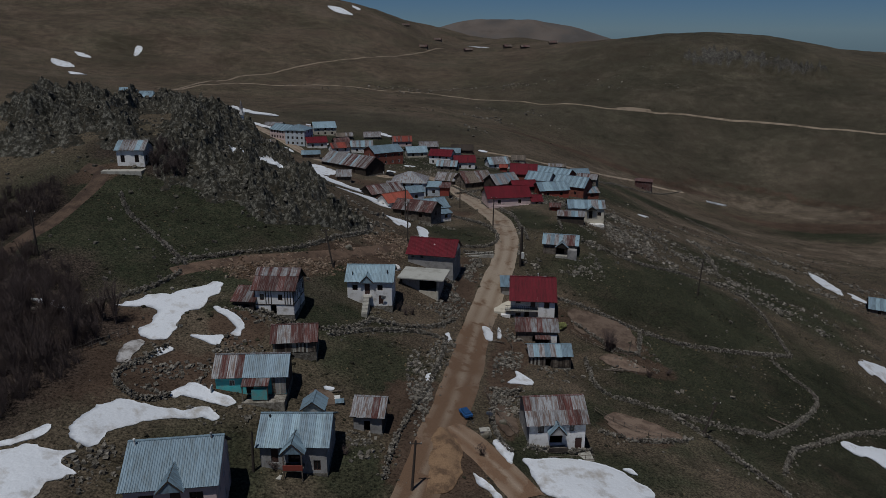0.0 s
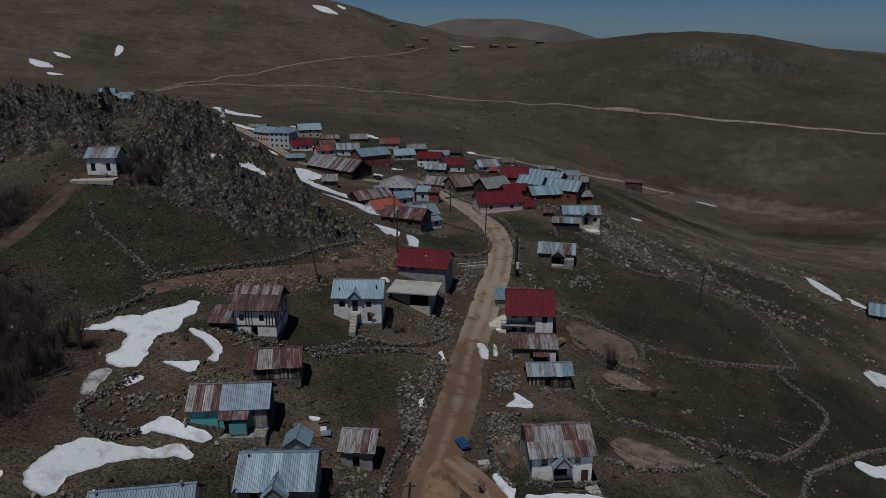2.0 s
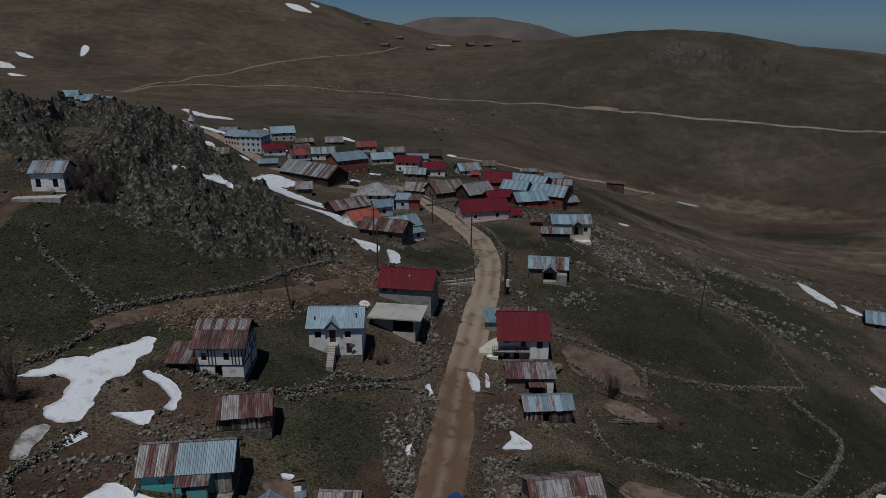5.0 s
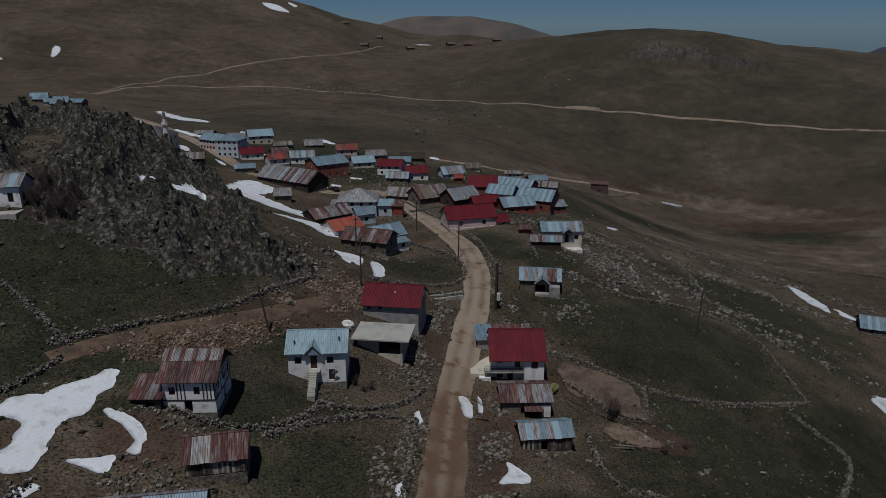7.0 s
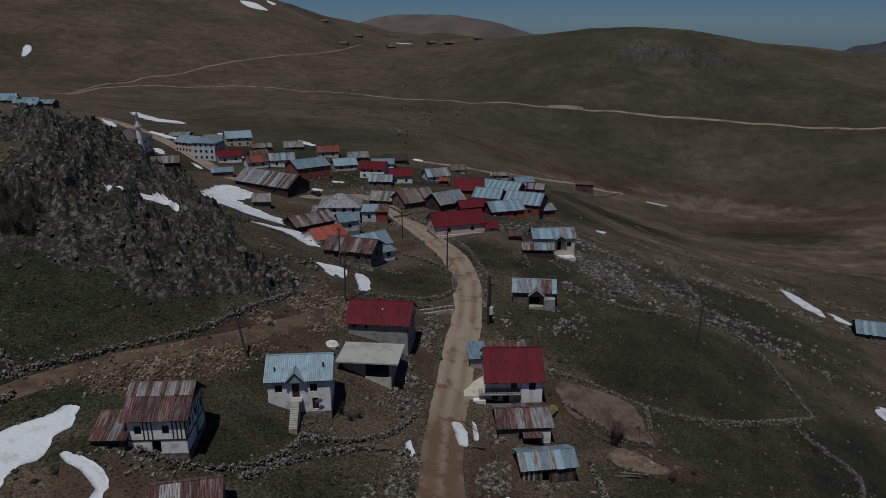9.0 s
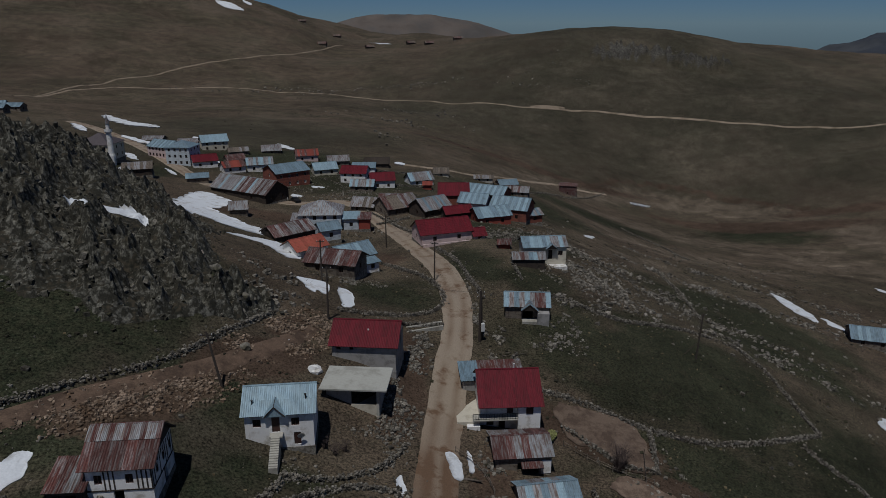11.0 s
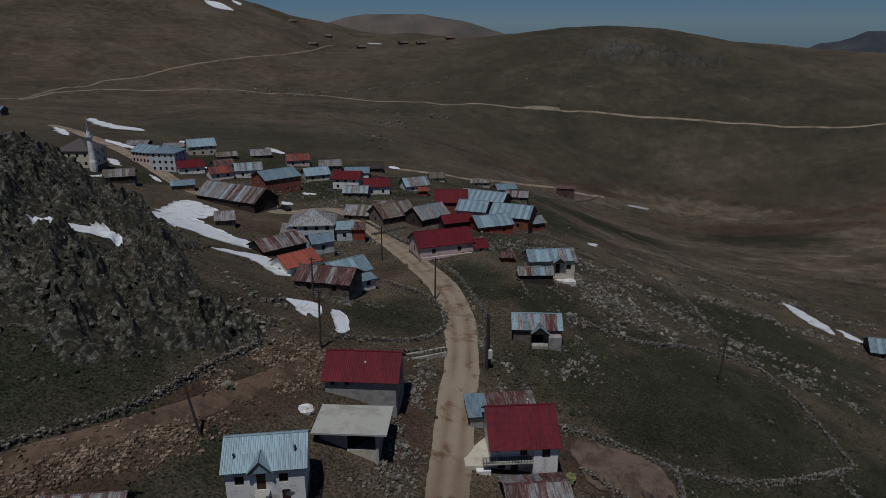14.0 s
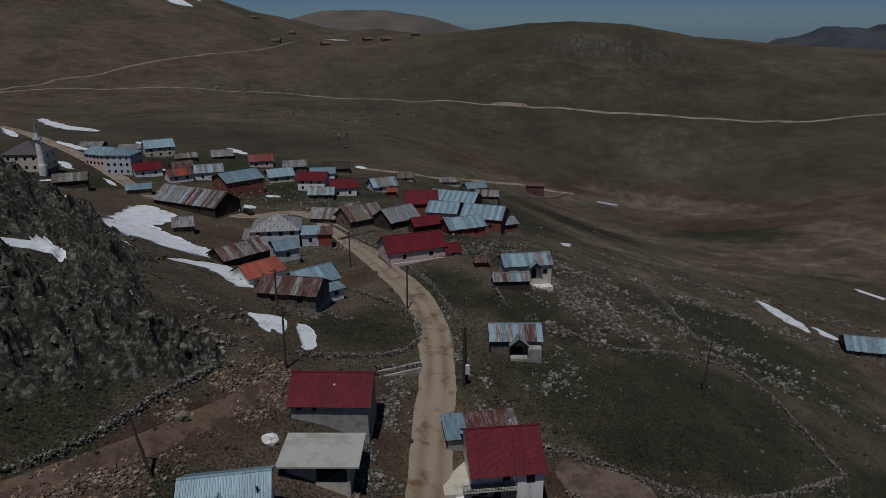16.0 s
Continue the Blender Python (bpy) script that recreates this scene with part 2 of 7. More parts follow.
MAT_CONCRETE = material("bare_concrete", (0.36, 0.345, 0.30), 0.9, 0, 0.12, 1.0, 0.2, (0.24, 0.225, 0.19), 0.35, 0.7)
MAT_SLAB = material("pale_cement_slab", (0.40, 0.40, 0.36), 0.9, 0, 0.08, 0.5, 0.15, (0.30, 0.295, 0.26), 0.35, 0.35)
MAT_BLOCK = material("grey_block_wall", (0.30, 0.29, 0.275), 0.95, 0, 0.15, 2.0, 0.3, (0.2, 0.19, 0.18), 0.4, 0.8)
MAT_WHITE = material("white_limewash", (0.72, 0.71, 0.69), 0.9, 0, 0.06, 1.5, 0.15, (0.45, 0.42, 0.37), 0.3, 0.7)
MAT_PINK = material("pale_pink_render", (0.55, 0.43, 0.41), 0.9, 0, 0.07, 1.5, 0.15, (0.4, 0.31, 0.29), 0.25, 0.7)
MAT_CREAM = material("cream_render", (0.52, 0.48, 0.39), 0.9, 0, 0.07, 1.5, 0.15, (0.38, 0.34, 0.27), 0.3, 0.7)
MAT_PALE = material("pale_blue_grey_render", (0.48, 0.53, 0.57), 0.9, 0, 0.06, 1.5, 0.15, (0.33, 0.36, 0.38), 0.3, 0.7)
MAT_TEAL = material("turquoise_paint", (0.09, 0.42, 0.43), 0.7, 0, 0.12, 1.5, 0.15, (0.2, 0.33, 0.31), 0.3, 0.8)
MAT_BRICK = material("red_brick_wall", (0.22, 0.075, 0.05), 0.9, 0, 0.2, 3.0, 0.3, (0.13, 0.05, 0.04), 0.4, 0.9)
MAT_WOOD = material("weathered_grey_timber", (0.16, 0.135, 0.11), 0.9, 0, 0.3, 2.5, 0.3, (0.075, 0.058, 0.045), 0.45, 1.2)
MAT_DARKWOOD = material("dark_timber", (0.055, 0.042, 0.033), 0.85, 0, 0.3, 2.5, 0.3, (0.03, 0.024, 0.02), 0.4, 1.2)
MAT_RUBWALL = material("rough_masonry", (0.22, 0.205, 0.175), 0.95, 0, 0.3, 1.6, 0.9, (0.10, 0.088, 0.07), 0.5, 1.6, bump_scale=3.0)
MAT_GLASS = material("dark_window_glass", (0.012, 0.013, 0.015), 0.12, 0, 0.2, 1.0, spec=0.5)
MAT_FRAME = material("white_frame_paint", (0.6, 0.6, 0.58), 0.6, 0, 0.1, 2.0)
MAT_DOOR = material("brown_door_paint", (0.055, 0.028, 0.022), 0.6, 0, 0.2, 2.0)
MAT_DARKMETAL = material("dark_painted_iron", (0.03, 0.03, 0.032), 0.5, 0.5, 0.2, 2.0)
MAT_POLE = material("tarred_pole_wood", (0.05, 0.04, 0.033), 0.9, 0, 0.3, 2.0, 0.3)
MAT_REDPAINT = material("faded_red_paint", (0.22, 0.05, 0.035), 0.7, 0, 0.2, 2.0)
MAT_TARP = material("blue_tarpaulin", (0.02, 0.075, 0.20), 0.5, 0, 0.25, 2.0, 0.3)
MAT_CARWHITE = material("white_car_paint", (0.72, 0.72, 0.71), 0.3, 0, 0.03, 1.0, spec=0.5)
MAT_TYRE = material("black_rubber", (0.02, 0.02, 0.02), 0.8, 0, 0.2, 1.0)
MAT_TWIG = material("bare_twigs", (0.078, 0.058, 0.052), 0.9, 0, 0.3, 2.0)
MAT_HEDGE = material("pale_green_shrub_leaves", (0.20, 0.21, 0.08), 0.8, 0, 0.35, 2.0, island=True)
MAT_DOME = material("lead_dome_sheet", (0.10, 0.085, 0.09), 0.55, 0.3, 0.2, 1.0)
MAT_FARTURF = material("far_brown_turf", (0.115, 0.096, 0.082), 0.95, 0, 0.25, 0.004, 0.0, (0.075, 0.068, 0.062), 0.5, 0.012)
# blue-grey base colour paints in the aerial haze over the far ranges
MAT_FARHILL = material("haze_tinted_turf", (0.052, 0.056, 0.062), 0.95, 0, 0.2, 0.002, 0.0, (0.035, 0.04, 0.05), 0.5, 0.004)


# ---- land: heights in metres on a coarse fan of knots, smoothed by a cubic spline ----
FAN_Y = np.array([0, 50, 85, 115, 145, 180, 230, 300, 390, 500, 640, 800, 1000, 1250, 1600.0])
FAN_U = np.array([-.9, -.6, -.42, -.27, -.14, 0, .12, .26, .42, .62, .95])
NEAR_HEIGHTS = [
    (15.1, 11.7, 12.2, 11.6, 7.6, 7.6, 10.3, 10.1, 7.2, 3.3, -0.5),
    (19.5, 19.2, 20.9, 20.8, 9.5, 8.3, 10.9, 6.3, -3.1, -10.6, -17.0),
    (24.7, 24.4, 23.7, 21.5, 16.3, 11.1, 5.8, 1.2, -13.0, -22.7, -31.7),
    (30.1, 28.5, 26.5, 27.7, 22.3, 7.0, 1.6, -1.9, -15.7, -30.5, -43.9),
    (35.8, 34.7, 34.2, 41.2, 34.5, 9.5, 13.4, 1.1, -16.3, -34.5, -51.5),
    (42.2, 43.7, 46.4, 44.9, 24.2, 6.7, 18.8, -4.9, -17.0, -33.6, -53.5),
    (49.4, 48.3, 44.7, 31.9, 11.1, 2.4, 11.0, -10.1, -21.7, -35.4, -51.0),
    (55.4, 46.2, 33.0, 14.0, 4.3, 3.6, 1.3, -23.0, -42.4, -45.5, -43.0)
]
FAR_HEIGHTS = [
    (59.5, 40.8, 23.2, 11.3, 10.0, 5.5, -5.2, -35.6, -63.9, -50.1, -24.8),
    (65.9, 37.5, 16.2, 9.3, 9.0, 0.6, -17.4, -60.3, -79.7, -31.1, 1.7),
    (83.2, 44.9, 13.6, 3.0, 4.7, -7.3, -18.7, -18.2, -9.2, 14.3, 16.0),
    (115.5, 78.7, 45.9, 26.4, 11.4, -1.9, 16.2, 61.0, 57.1, 33.3, 11.8),
    (146.7, 134.2, 117.4, 100.1, 70.4, 29.0, 46.8, 57.8, 40.0, 16.2, -0.8),
    (158.5, 157.6, 149.4, 142.5, 123.4, 62.0, 32.0, 16.5, -16.0, -23.5, -22.2),
    (155.3, 151.5, 142.7, 124.7, 92.3, 45.0, 8.0, -12.5, -73.6, -76.2, -55.0)
]
HEIGHTS = np.array(NEAR_HEIGHTS + FAR_HEIGHTS)


def spline_weights(f):
    return ((1 - f) ** 3 / 6, (3 * f**3 - 6 * f * f + 4) / 6, (-3 * f**3 + 3 * f * f + 3 * f + 1) / 6, f**3 / 6)


def base_height(x, y):
    x, y = np.asarray(x, float), np.asarray(y, float)
    u = x / (y + 100)
    i, j = np.interp(y, FAN_Y, np.arange(15)), np.interp(u, FAN_U, np.arange(11))
    i0, j0 = np.minimum(i.astype(int), 13), np.minimum(j.astype(int), 9)
    wi, wj = spline_weights(i - i0), spline_weights(j - j0)
    out = np.zeros(np.broadcast(x, y).shape)
    for a in range(4):
        for c in range(4):
            out = out + wi[a] * wj[c] * HEIGHTS[np.clip(i0 - 1 + a, 0, 14), np.clip(j0 - 1 + c, 0, 10)]
    return out


def lattice(ix, iy, seed):
    h = np.sin(ix * 127.1 + iy * 311.7 + seed * 74.7) * 43758.5453
    return h - np.floor(h)


def value_noise(x, y, seed=0):
    ix, iy = np.floor(x), np.floor(y)
    fx, fy = x - ix, y - iy
    fx, fy = fx * fx * (3 - 2 * fx), fy * fy * (3 - 2 * fy)
    a, c = lattice(ix, iy, seed), lattice(ix + 1, iy, seed)
    d, e = lattice(ix, iy + 1, seed), lattice(ix + 1, iy + 1, seed)
    return (a * (1 - fx) + c * fx) * (1 - fy) + (d * (1 - fx) + e * fx) * fy


def fractal(x, y, scale, octaves=4, seed=0):
    """Sum of value noise about 0, size about 0.5."""
    out, amp = 0, 0.5
    for k in range(octaves):
        out = out + amp * (value_noise(x / scale * 2**k, y / scale * 2**k, seed + k) - 0.5) * 2
        amp *= 0.5
    return out


def blob(x, y, cx, cy, rx, ry, turn=0.0):
    """1 in the middle of an ellipse, 0.5 on its edge, fading to 0."""
    c, s = math.cos(radians(turn)), math.sin(radians(turn))
    dx, dy = x - cx, y - cy
    r = np.sqrt(((dx * c + dy * s) / rx) ** 2 + ((dy * c - dx * s) / ry) ** 2)
    return np.clip(1.0 - 0.5 * r**2, 0, 1)


TERRACE = [(96, 432), (122, 452), (150, 472), (200, 490), (242, 480), (268, 436), (275, 380), (268, 320), (255, 270)]
BANK = [(160, 494), (182, 512), (200, 520), (232, 516), (256, 494), (276, 468), (286, 438)]
STRAWS = [(160, 376, 62, 34, -10), (112, 300, 30, 34, 20), (210, 330, 30, 50, 0), (80, 230, 22, 18, 0), (150, 300, 40, 20, -40)]
MOORS = [(-24, 110, 16, 12, 20), (-60, 360, 60, 40, 0), (-60, 420, 90, 60, 0), (300, 640, 300, 190, -20), (230, 570, 170, 70, -10), (240, 412, 26, 22, -40), (-45, 122, 30, 20, 20), (-62, 112, 26, 26, 0), (120, 620, 130, 60, 0), (330, 820, 240, 120, 0)]
DARK_GROUND = [(-52, 76, 8, 14, 20), (-61, 94, 11, 12, 0), (-50, 86, 7, 6, 0), (-56, 66, 8, 10, 0), (-60, 80, 8, 14, 0), (-54, 136, 6, 5, 0), (-66, 142, 7, 6, 0), (-72, 118, 6, 12, 0)]
CRAGS = [(-46, 150, 20, 26, 20), (-36, 138, 13, 12, 0), (-60, 185, 24, 38, 10), (-78, 160, 20, 30, 0), (-24, 137, 7, 5, 30), (-88, 220, 26, 45, 10), (-20, 142, 5, 4, 0), (-50, 200, 10, 24, 15), (-100, 270, 20, 30, 0), (285, 738, 62, 18, -5), (350, 716, 30, 12, -25)]
FIELDS = [(42, 140, 22, 15, -10), (58, 150, 22, 14, -20), (5, 163, 10, 9, 0), (-10, 93, 10, 9, 0), (-51, 103, 14, 10, 20), (-26, 64, 8, 9, 0), (-10, 69, 5, 6, 0), (22, 178, 8, 16, 10), (42, 114, 16, 8, -10), (-20, 101, 7, 5, 0), (-32, 96, 4, 4, 0), (-30, 106, 9, 5, 30), (33, 168, 10, 10, 0), (17, 76, 16, 6, 0), (-13, 106, 8, 4, 0), (20, 92, 10, 5, 0), (-36, 122, 13, 6, 30), (-58, 112, 16, 16, 0), (-46, 128, 14, 8, 0), (58, 98, 34, 22, 0), (75, 120, 25, 20, 0), (-38, 108, 12, 8, 0), (90, 165, 20, 12, -30), (-46, 120, 22, 14, 20), (-62, 116, 20, 22, 0), (-34, 128, 12, 8, 30), (-30, 146, 9, 12, 0), (45, 112, 22, 16, 0), (52, 140, 32, 20, -10), (28, 218, 14, 12, 0), (42, 206, 14, 14, 0), (0, 300, 36, 26, 0), (-34, 336, 40, 26, 0), (62, 296, 30, 40, 0), (110, 350, 40, 24, -30), (232, 395, 34, 26, -40), (95, 190, 30, 20, -30), (-80, 300, 20, 20, 0), (-22, 118, 8, 6, 0), (-30, 105, 10, 5, 20), (-16, 213, 9, 7, 0), (10, 270, 14, 14, 0)]
SOILS = [(29.5, 122, 9.5, 4.2, -32), (37, 111.5, 4, 2.5, -10), (28.5, 88.5, 5, 4, 0), (8.4, 85, 2, 5, 0), (-34, 80, 8, 4.5, 20), (-47, 76, 8, 8, 0), (-45, 88, 7, 5, 0), (-0.5, 72, 6, 7, 0), (-17, 127, 4, 9, -50), (-28, 113, 4, 9, -55), (-12, 138, 3, 6, -40), (2, 127, 3.5, 9, -12), (4.5, 138, 3, 8, 0), (11, 104, 3, 16, -12), (-30, 93, 4, 4, 0), (-3, 190, 10, 8, 0), (-66, 131, 6, 3, 30), (-33, 240, 20, 8, -20), (36, 112, 5, 3, 0), (-4, 84, 4, 8, -10), (240, 420, 60, 14, -30), (330, 400, 70, 10, -30), (120, 490, 80, 9, 0)]


def most(shapes, x, y):
    out = 0
    for s in shapes:
        out = np.maximum(out, blob(x, y, *s))
    return out


def along(line, x, y, wide):
    """1 on a bent line, fading to 0 at a few widths."""
    x, y = np.asarray(x, float), np.asarray(y, float)
    d = np.full(np.broadcast(x, y).shape, 1e9)
    for (x0, y0), (x1, y1) in zip(line, line[1:]):
        dx, dy = x1 - x0, y1 - y0
        t = np.clip(((x - x0) * dx + (y - y0) * dy) / (dx * dx + dy * dy), 0, 1)
        d = np.minimum(d, (x - x0 - t * dx) ** 2 + (y - y0 - t * dy) ** 2)
    return np.exp(-d / wide**2)


def crag_mask(x, y):
    m = most(CRAGS, x, y)
    hollow = 1 - np.exp(-((((x + 42) + 0.4 * (y - 157)) / 6.5) ** 2) - ((y - 157.5) / 6) ** 4)
    return np.clip((m + 0.95 * fractal(x, y, 11, 4, 11) - 0.5) * 3.0, 0, 1) * (m > 0) * hollow


def ridged(x, y, scale, octaves, seed):
    """Sharp crests near 1 with rounded hollows between them."""
    return np.clip(1 - 2.8 * np.abs(fractal(x, y, scale, octaves, seed)), 0, 1)


def crag_rise(x, y):
    """How far the bare rock stands above the turf: leaning fins, split by furrows that run down the slope, broken into ledges."""
    m = crag_mask(x, y)
    wx = x + 0.3 * y + 2.4 * fractal(x, y, 8, 3, 31)
    wy = 0.5 * y - 0.15 * x + 1.6 * fractal(x, y, 7, 3, 41)
    rise = 3.2 * ridged(wx, wy, 8.0, 2, 21) ** 1.3 + 2.6 * ridged(wx, wy, 3.4, 2, 25) ** 1.2 + 1.2 * ridged(wx * 1.2, wy * 1.3, 1.6, 2, 29) + 0.5 * ridged(wx, wy * 1.8, 0.8, 1, 33)
    ledge = np.floor(rise / 0.7)
    part_up = np.clip((rise / 0.7 - ledge - 0.55) / 0.45, 0, 1)
    rise = 0.4 * rise + 0.6 * 0.7 * (ledge + part_up)
    return m * (rise - 1.4)


def height(x, y):
    """The land's surface in metres."""
    x, y = np.asarray(x, float), np.asarray(y, float)
    far = np.clip((y - 330) / 300, 0, 1)
    z = base_height(x, y) + far * 9 * fractal(x, y, 120, 5, 3) + (1 - far) * 0.55 * fractal(x, y, 16, 3, 5)
    z = z + 1.9 * np.exp(-(((x + 2.5) / 6) ** 2) - ((y - 129) / 5.5) ** 2) - 0.9 * np.exp(-(((x + 15) / 5) ** 2) - ((y - 110) / 4.5) ** 2)
    z = z + 2 * np.exp(-(((x - 320) / 150) ** 2) - ((y - 850) / 110) ** 2) - 15 * np.exp(-(((x - 10) / 75) ** 2) - ((y - 1180) / 170) ** 2) + 5 * np.exp(-(((x - 140) / 60) ** 2) - ((y - 1250) / 150) ** 2) - 15 * np.exp(-(((x - 265) / 70) ** 2) - ((y - 1180) / 170) ** 2)
    z = z + 5.6 * np.exp(-(((x + 57) / 11) ** 2) - ((y - 182) / 20) ** 2) + 3.2 * np.exp(-(((x + 78) / 11) ** 2) - ((y - 209) / 14) ** 2)
    z = z + 4.2 * along(BANK, x, y, 8) * (ridged(x, y * 0.7, 15, 2, 61) - 0.45)
    return z + crag_rise(x, y) * (1 + 2 * far)


def smooth(mesh):
    mesh.polygons.foreach_set("use_smooth", np.ones(len(mesh.polygons), bool))


def grid_mesh(name, verts, rows, cols, mat):
    n = np.arange(rows * cols).reshape(rows, cols)
    f = np.stack([n[:-1, :-1], n[:-1, 1:], n[1:, 1:], n[1:, :-1]], -1).reshape(-1, 4)
    me = bpy.data.meshes.new(name)
    me.vertices.add(len(verts))
    me.vertices.foreach_set("co", np.asarray(verts, np.float32).ravel())
    me.loops.add(f.size)
    me.loops.foreach_set("vertex_index", f.ravel().astype(np.int32))
    me.polygons.add(len(f))
    me.polygons.foreach_set("loop_start", np.arange(0, f.size, 4, dtype=np.int32))
    me.update(calc_edges=True)
    me.validate()
    me.materials.append(mat)
    smooth(me)
    return me


def build_ground():
    ys = np.concatenate([np.linspace(-60, 40, 26)[:-1], 40 + 260 * np.linspace(0, 1, 480) ** 1.25, np.geomspace(302, 1600, 200), np.geomspace(1650, 4600, 12)])
    us = np.concatenate([np.linspace(-2.2, -0.92, 14)[:-1], np.concatenate([np.linspace(-0.92, -0.05, 430), np.linspace(-0.05, 0.98, 340)[1:]]), np.linspace(0.98, 2.2, 14)[1:]])
    Y, U = np.meshgrid(ys, us, indexing="ij")
    X = U * (np.maximum(Y, 0) + 100)
    Z = height(X, Y)
    Z = np.where(Y > 1600, Z - (Y - 1600) * 0.11, Z)
    near_rock = crag_mask(X, Y) * (Y < 310) * (X < 0)
    me = grid_mesh("ground", np.stack([X, Y, Z - 1.1 * np.clip(near_rock * 1.5, 0, 1)], -1).reshape(-1, 3), len(ys), len(us), MAT_GROUND)
    straw = np.maximum(1.3 * along(TERRACE, X, Y, 17), 0.75 * most(STRAWS, X, Y))
    soil = np.maximum(most(SOILS, X, Y), 0.62 * along(BANK, X, Y, 7))
    for name, vals in (("rock", crag_mask(X, Y)), ("field", most(FIELDS, X, Y)), ("soil", soil), ("straw", straw), ("moor", most(MOORS, X, Y)), ("dark_ground", most(DARK_GROUND, X, Y))):
        a = me.attributes.new(name, "FLOAT", "POINT")
        a.data.foreach_set("value", vals.astype(np.float32).ravel())
    tagged(new("ground", me), "brown and dark green mountain turf with bare soil and crags", "ground", kind="structure")


def build_crag():
    """The bare rock above the village: a fine faceted skin over the places where the turf gives way."""
    xs, ys = np.arange(-128, -10, 0.36), np.concatenate([np.arange(119, 200, 0.36), np.arange(200, 312, 0.6)])
    Y, X = np.meshgrid(ys, xs, indexing="ij")
    m = crag_mask(X, Y)
    Z = height(X, Y) - 0.25 * (m < 0.06)
    n = np.arange(X.size).reshape(X.shape)
    f = np.stack([n[:-1, :-1], n[:-1, 1:], n[1:, 1:], n[1:, :-1]], -1).reshape(-1, 4)
    f = f[m.ravel()[f].max(1) > 0.03]
    used = np.unique(f)
    back = np.zeros(X.size, int)
    back[used] = np.arange(len(used))
    f = back[f]
    shake = 0.16 * np.stack([fractal(X, Y, 0.9, 2, 71), fractal(X, Y, 0.9, 2, 73)], -1) * np.clip(m, 0, 1)[..., None]
    v = np.stack([X + shake[..., 0] * 2, Y + shake[..., 1] * 2, Z], -1).reshape(-1, 3)[used]
    me = bpy.data.meshes.new("crag")
    me.vertices.add(len(v))
    me.vertices.foreach_set("co", v.astype(np.float32).ravel())
    me.loops.add(f.size)
    me.loops.foreach_set("vertex_index", f.ravel().astype(np.int32))
    me.polygons.add(len(f))
    me.polygons.foreach_set("loop_start", np.arange(0, f.size, 4, dtype=np.int32))
    me.update(calc_edges=True)
    me.validate()
    me.materials.append(MAT_CRAG)
    me.polygons.foreach_set("use_smooth", np.zeros(len(me.polygons), bool))
    tagged(new("crag", me), "steep furrowed grey-green crag with heather on its ledges", "crag", kind="structure")


build_crag()
build_ground()


def resample(points, gap):
    p = np.array(points, float)
    for _ in range(2):
        q = np.repeat(p, 2, 0)[1:-1]
        q[0::2] = 0.75 * p[:-1] + 0.25 * p[1:]
        q[1::2] = 0.25 * p[:-1] + 0.75 * p[1:]
        p = np.vstack([p[:1], q, p[-1:]])
    d = np.r_[0, np.cumsum(np.hypot(*np.diff(p, axis=0).T))]
    s = np.linspace(0, d[-1], max(3, int(d[-1] / gap)))
    return np.stack([np.interp(s, d, p[:, 0]), np.interp(s, d, p[:, 1])], -1)


ROADS = []


def road_strip(name, points, width):
    """A strip of packed earth that follows the land, with frayed edges and two wheel lines."""
    far = np.mean([p[1] for p in points]) > 330
    p = resample(points, 3.0 if far else 0.6)
    t = np.gradient(p, axis=0)
    t /= np.maximum(np.hypot(*t.T), 1e-6)[:, None]
    side = np.stack([t[:, 1], -t[:, 0]], -1)
    cols = 15
    s = np.linspace(-1, 1, cols)
    fray = 0.16 * fractal(p[:, 0], p[:, 1], 6, 4, 40), 0.16 * fractal(p[:, 0], p[:, 1], 6, 4, 50)
    if not far:
        ROADS.append((p[::3], width / 2))
    half = width / 2 * np.where(s[None] < 0, 1 + fray[0][:, None], 1 + fray[1][:, None])
    X = p[:, :1] + side[:, :1] * s * half
    Y = p[:, 1:] + side[:, 1:] * s * half
    rut = 0.05 * np.exp(-((np.abs(s) - 0.42) / 0.13) ** 2)
    lift = 0.35 if far else 0.13
    Z = height(X, Y) + lift * (1 - s**6 * 1.25)[None] - rut[None] + 0.03 * fractal(X, Y, 1.2, 2, 8)
    main = name == "road"
    me = grid_mesh(name, np.stack([X, Y, Z], -1).reshape(-1, 3), len(p), cols, MAT_ROAD if main or name == "side_road" else MAT_FARTRACK if far else MAT_TRACK)
    a = me.attributes.new("damp", "FLOAT", "POINT")
    near = np.clip((126 - Y) / 12, 0, 1) if not far else 0 * Y
    wheel = np.exp(-((np.abs(s) - 0.42) / 0.2) ** 2)[None]
    a.data.foreach_set("value", np.clip(near * (0.75 + 0.5 * fractal(X, Y, 5, 3, 77)) + 0.7 * wheel * (0.6 + fractal(X, Y, 7, 3, 66)) - 0.05 * (Y > 126) - 0.3 * near * np.exp(-((s / 0.16) ** 2))[None], -0.5, 1).astype(np.float32).ravel())
    label = "packed earth village road, muddy brown turning dusty" if main else "widened bare lay-by cut into the valley track" if name == "lay_by" else "narrow dirt track worn into the hillside turf"
    tagged(new(name, me), label, "road", kind="structure")


def inside(px, py, poly):
    res = np.zeros(len(px), bool)
    n = len(poly)
    for k in range(n):
        (x0, y0), (x1, y1) = poly[k], poly[(k + 1) % n]
        cross = ((y0 > py) != (y1 > py)) & (px < (x1 - x0) * (py - y0) / (y1 - y0 + 1e-12) + x0)
        res ^= cross
    return res


SNOW = []


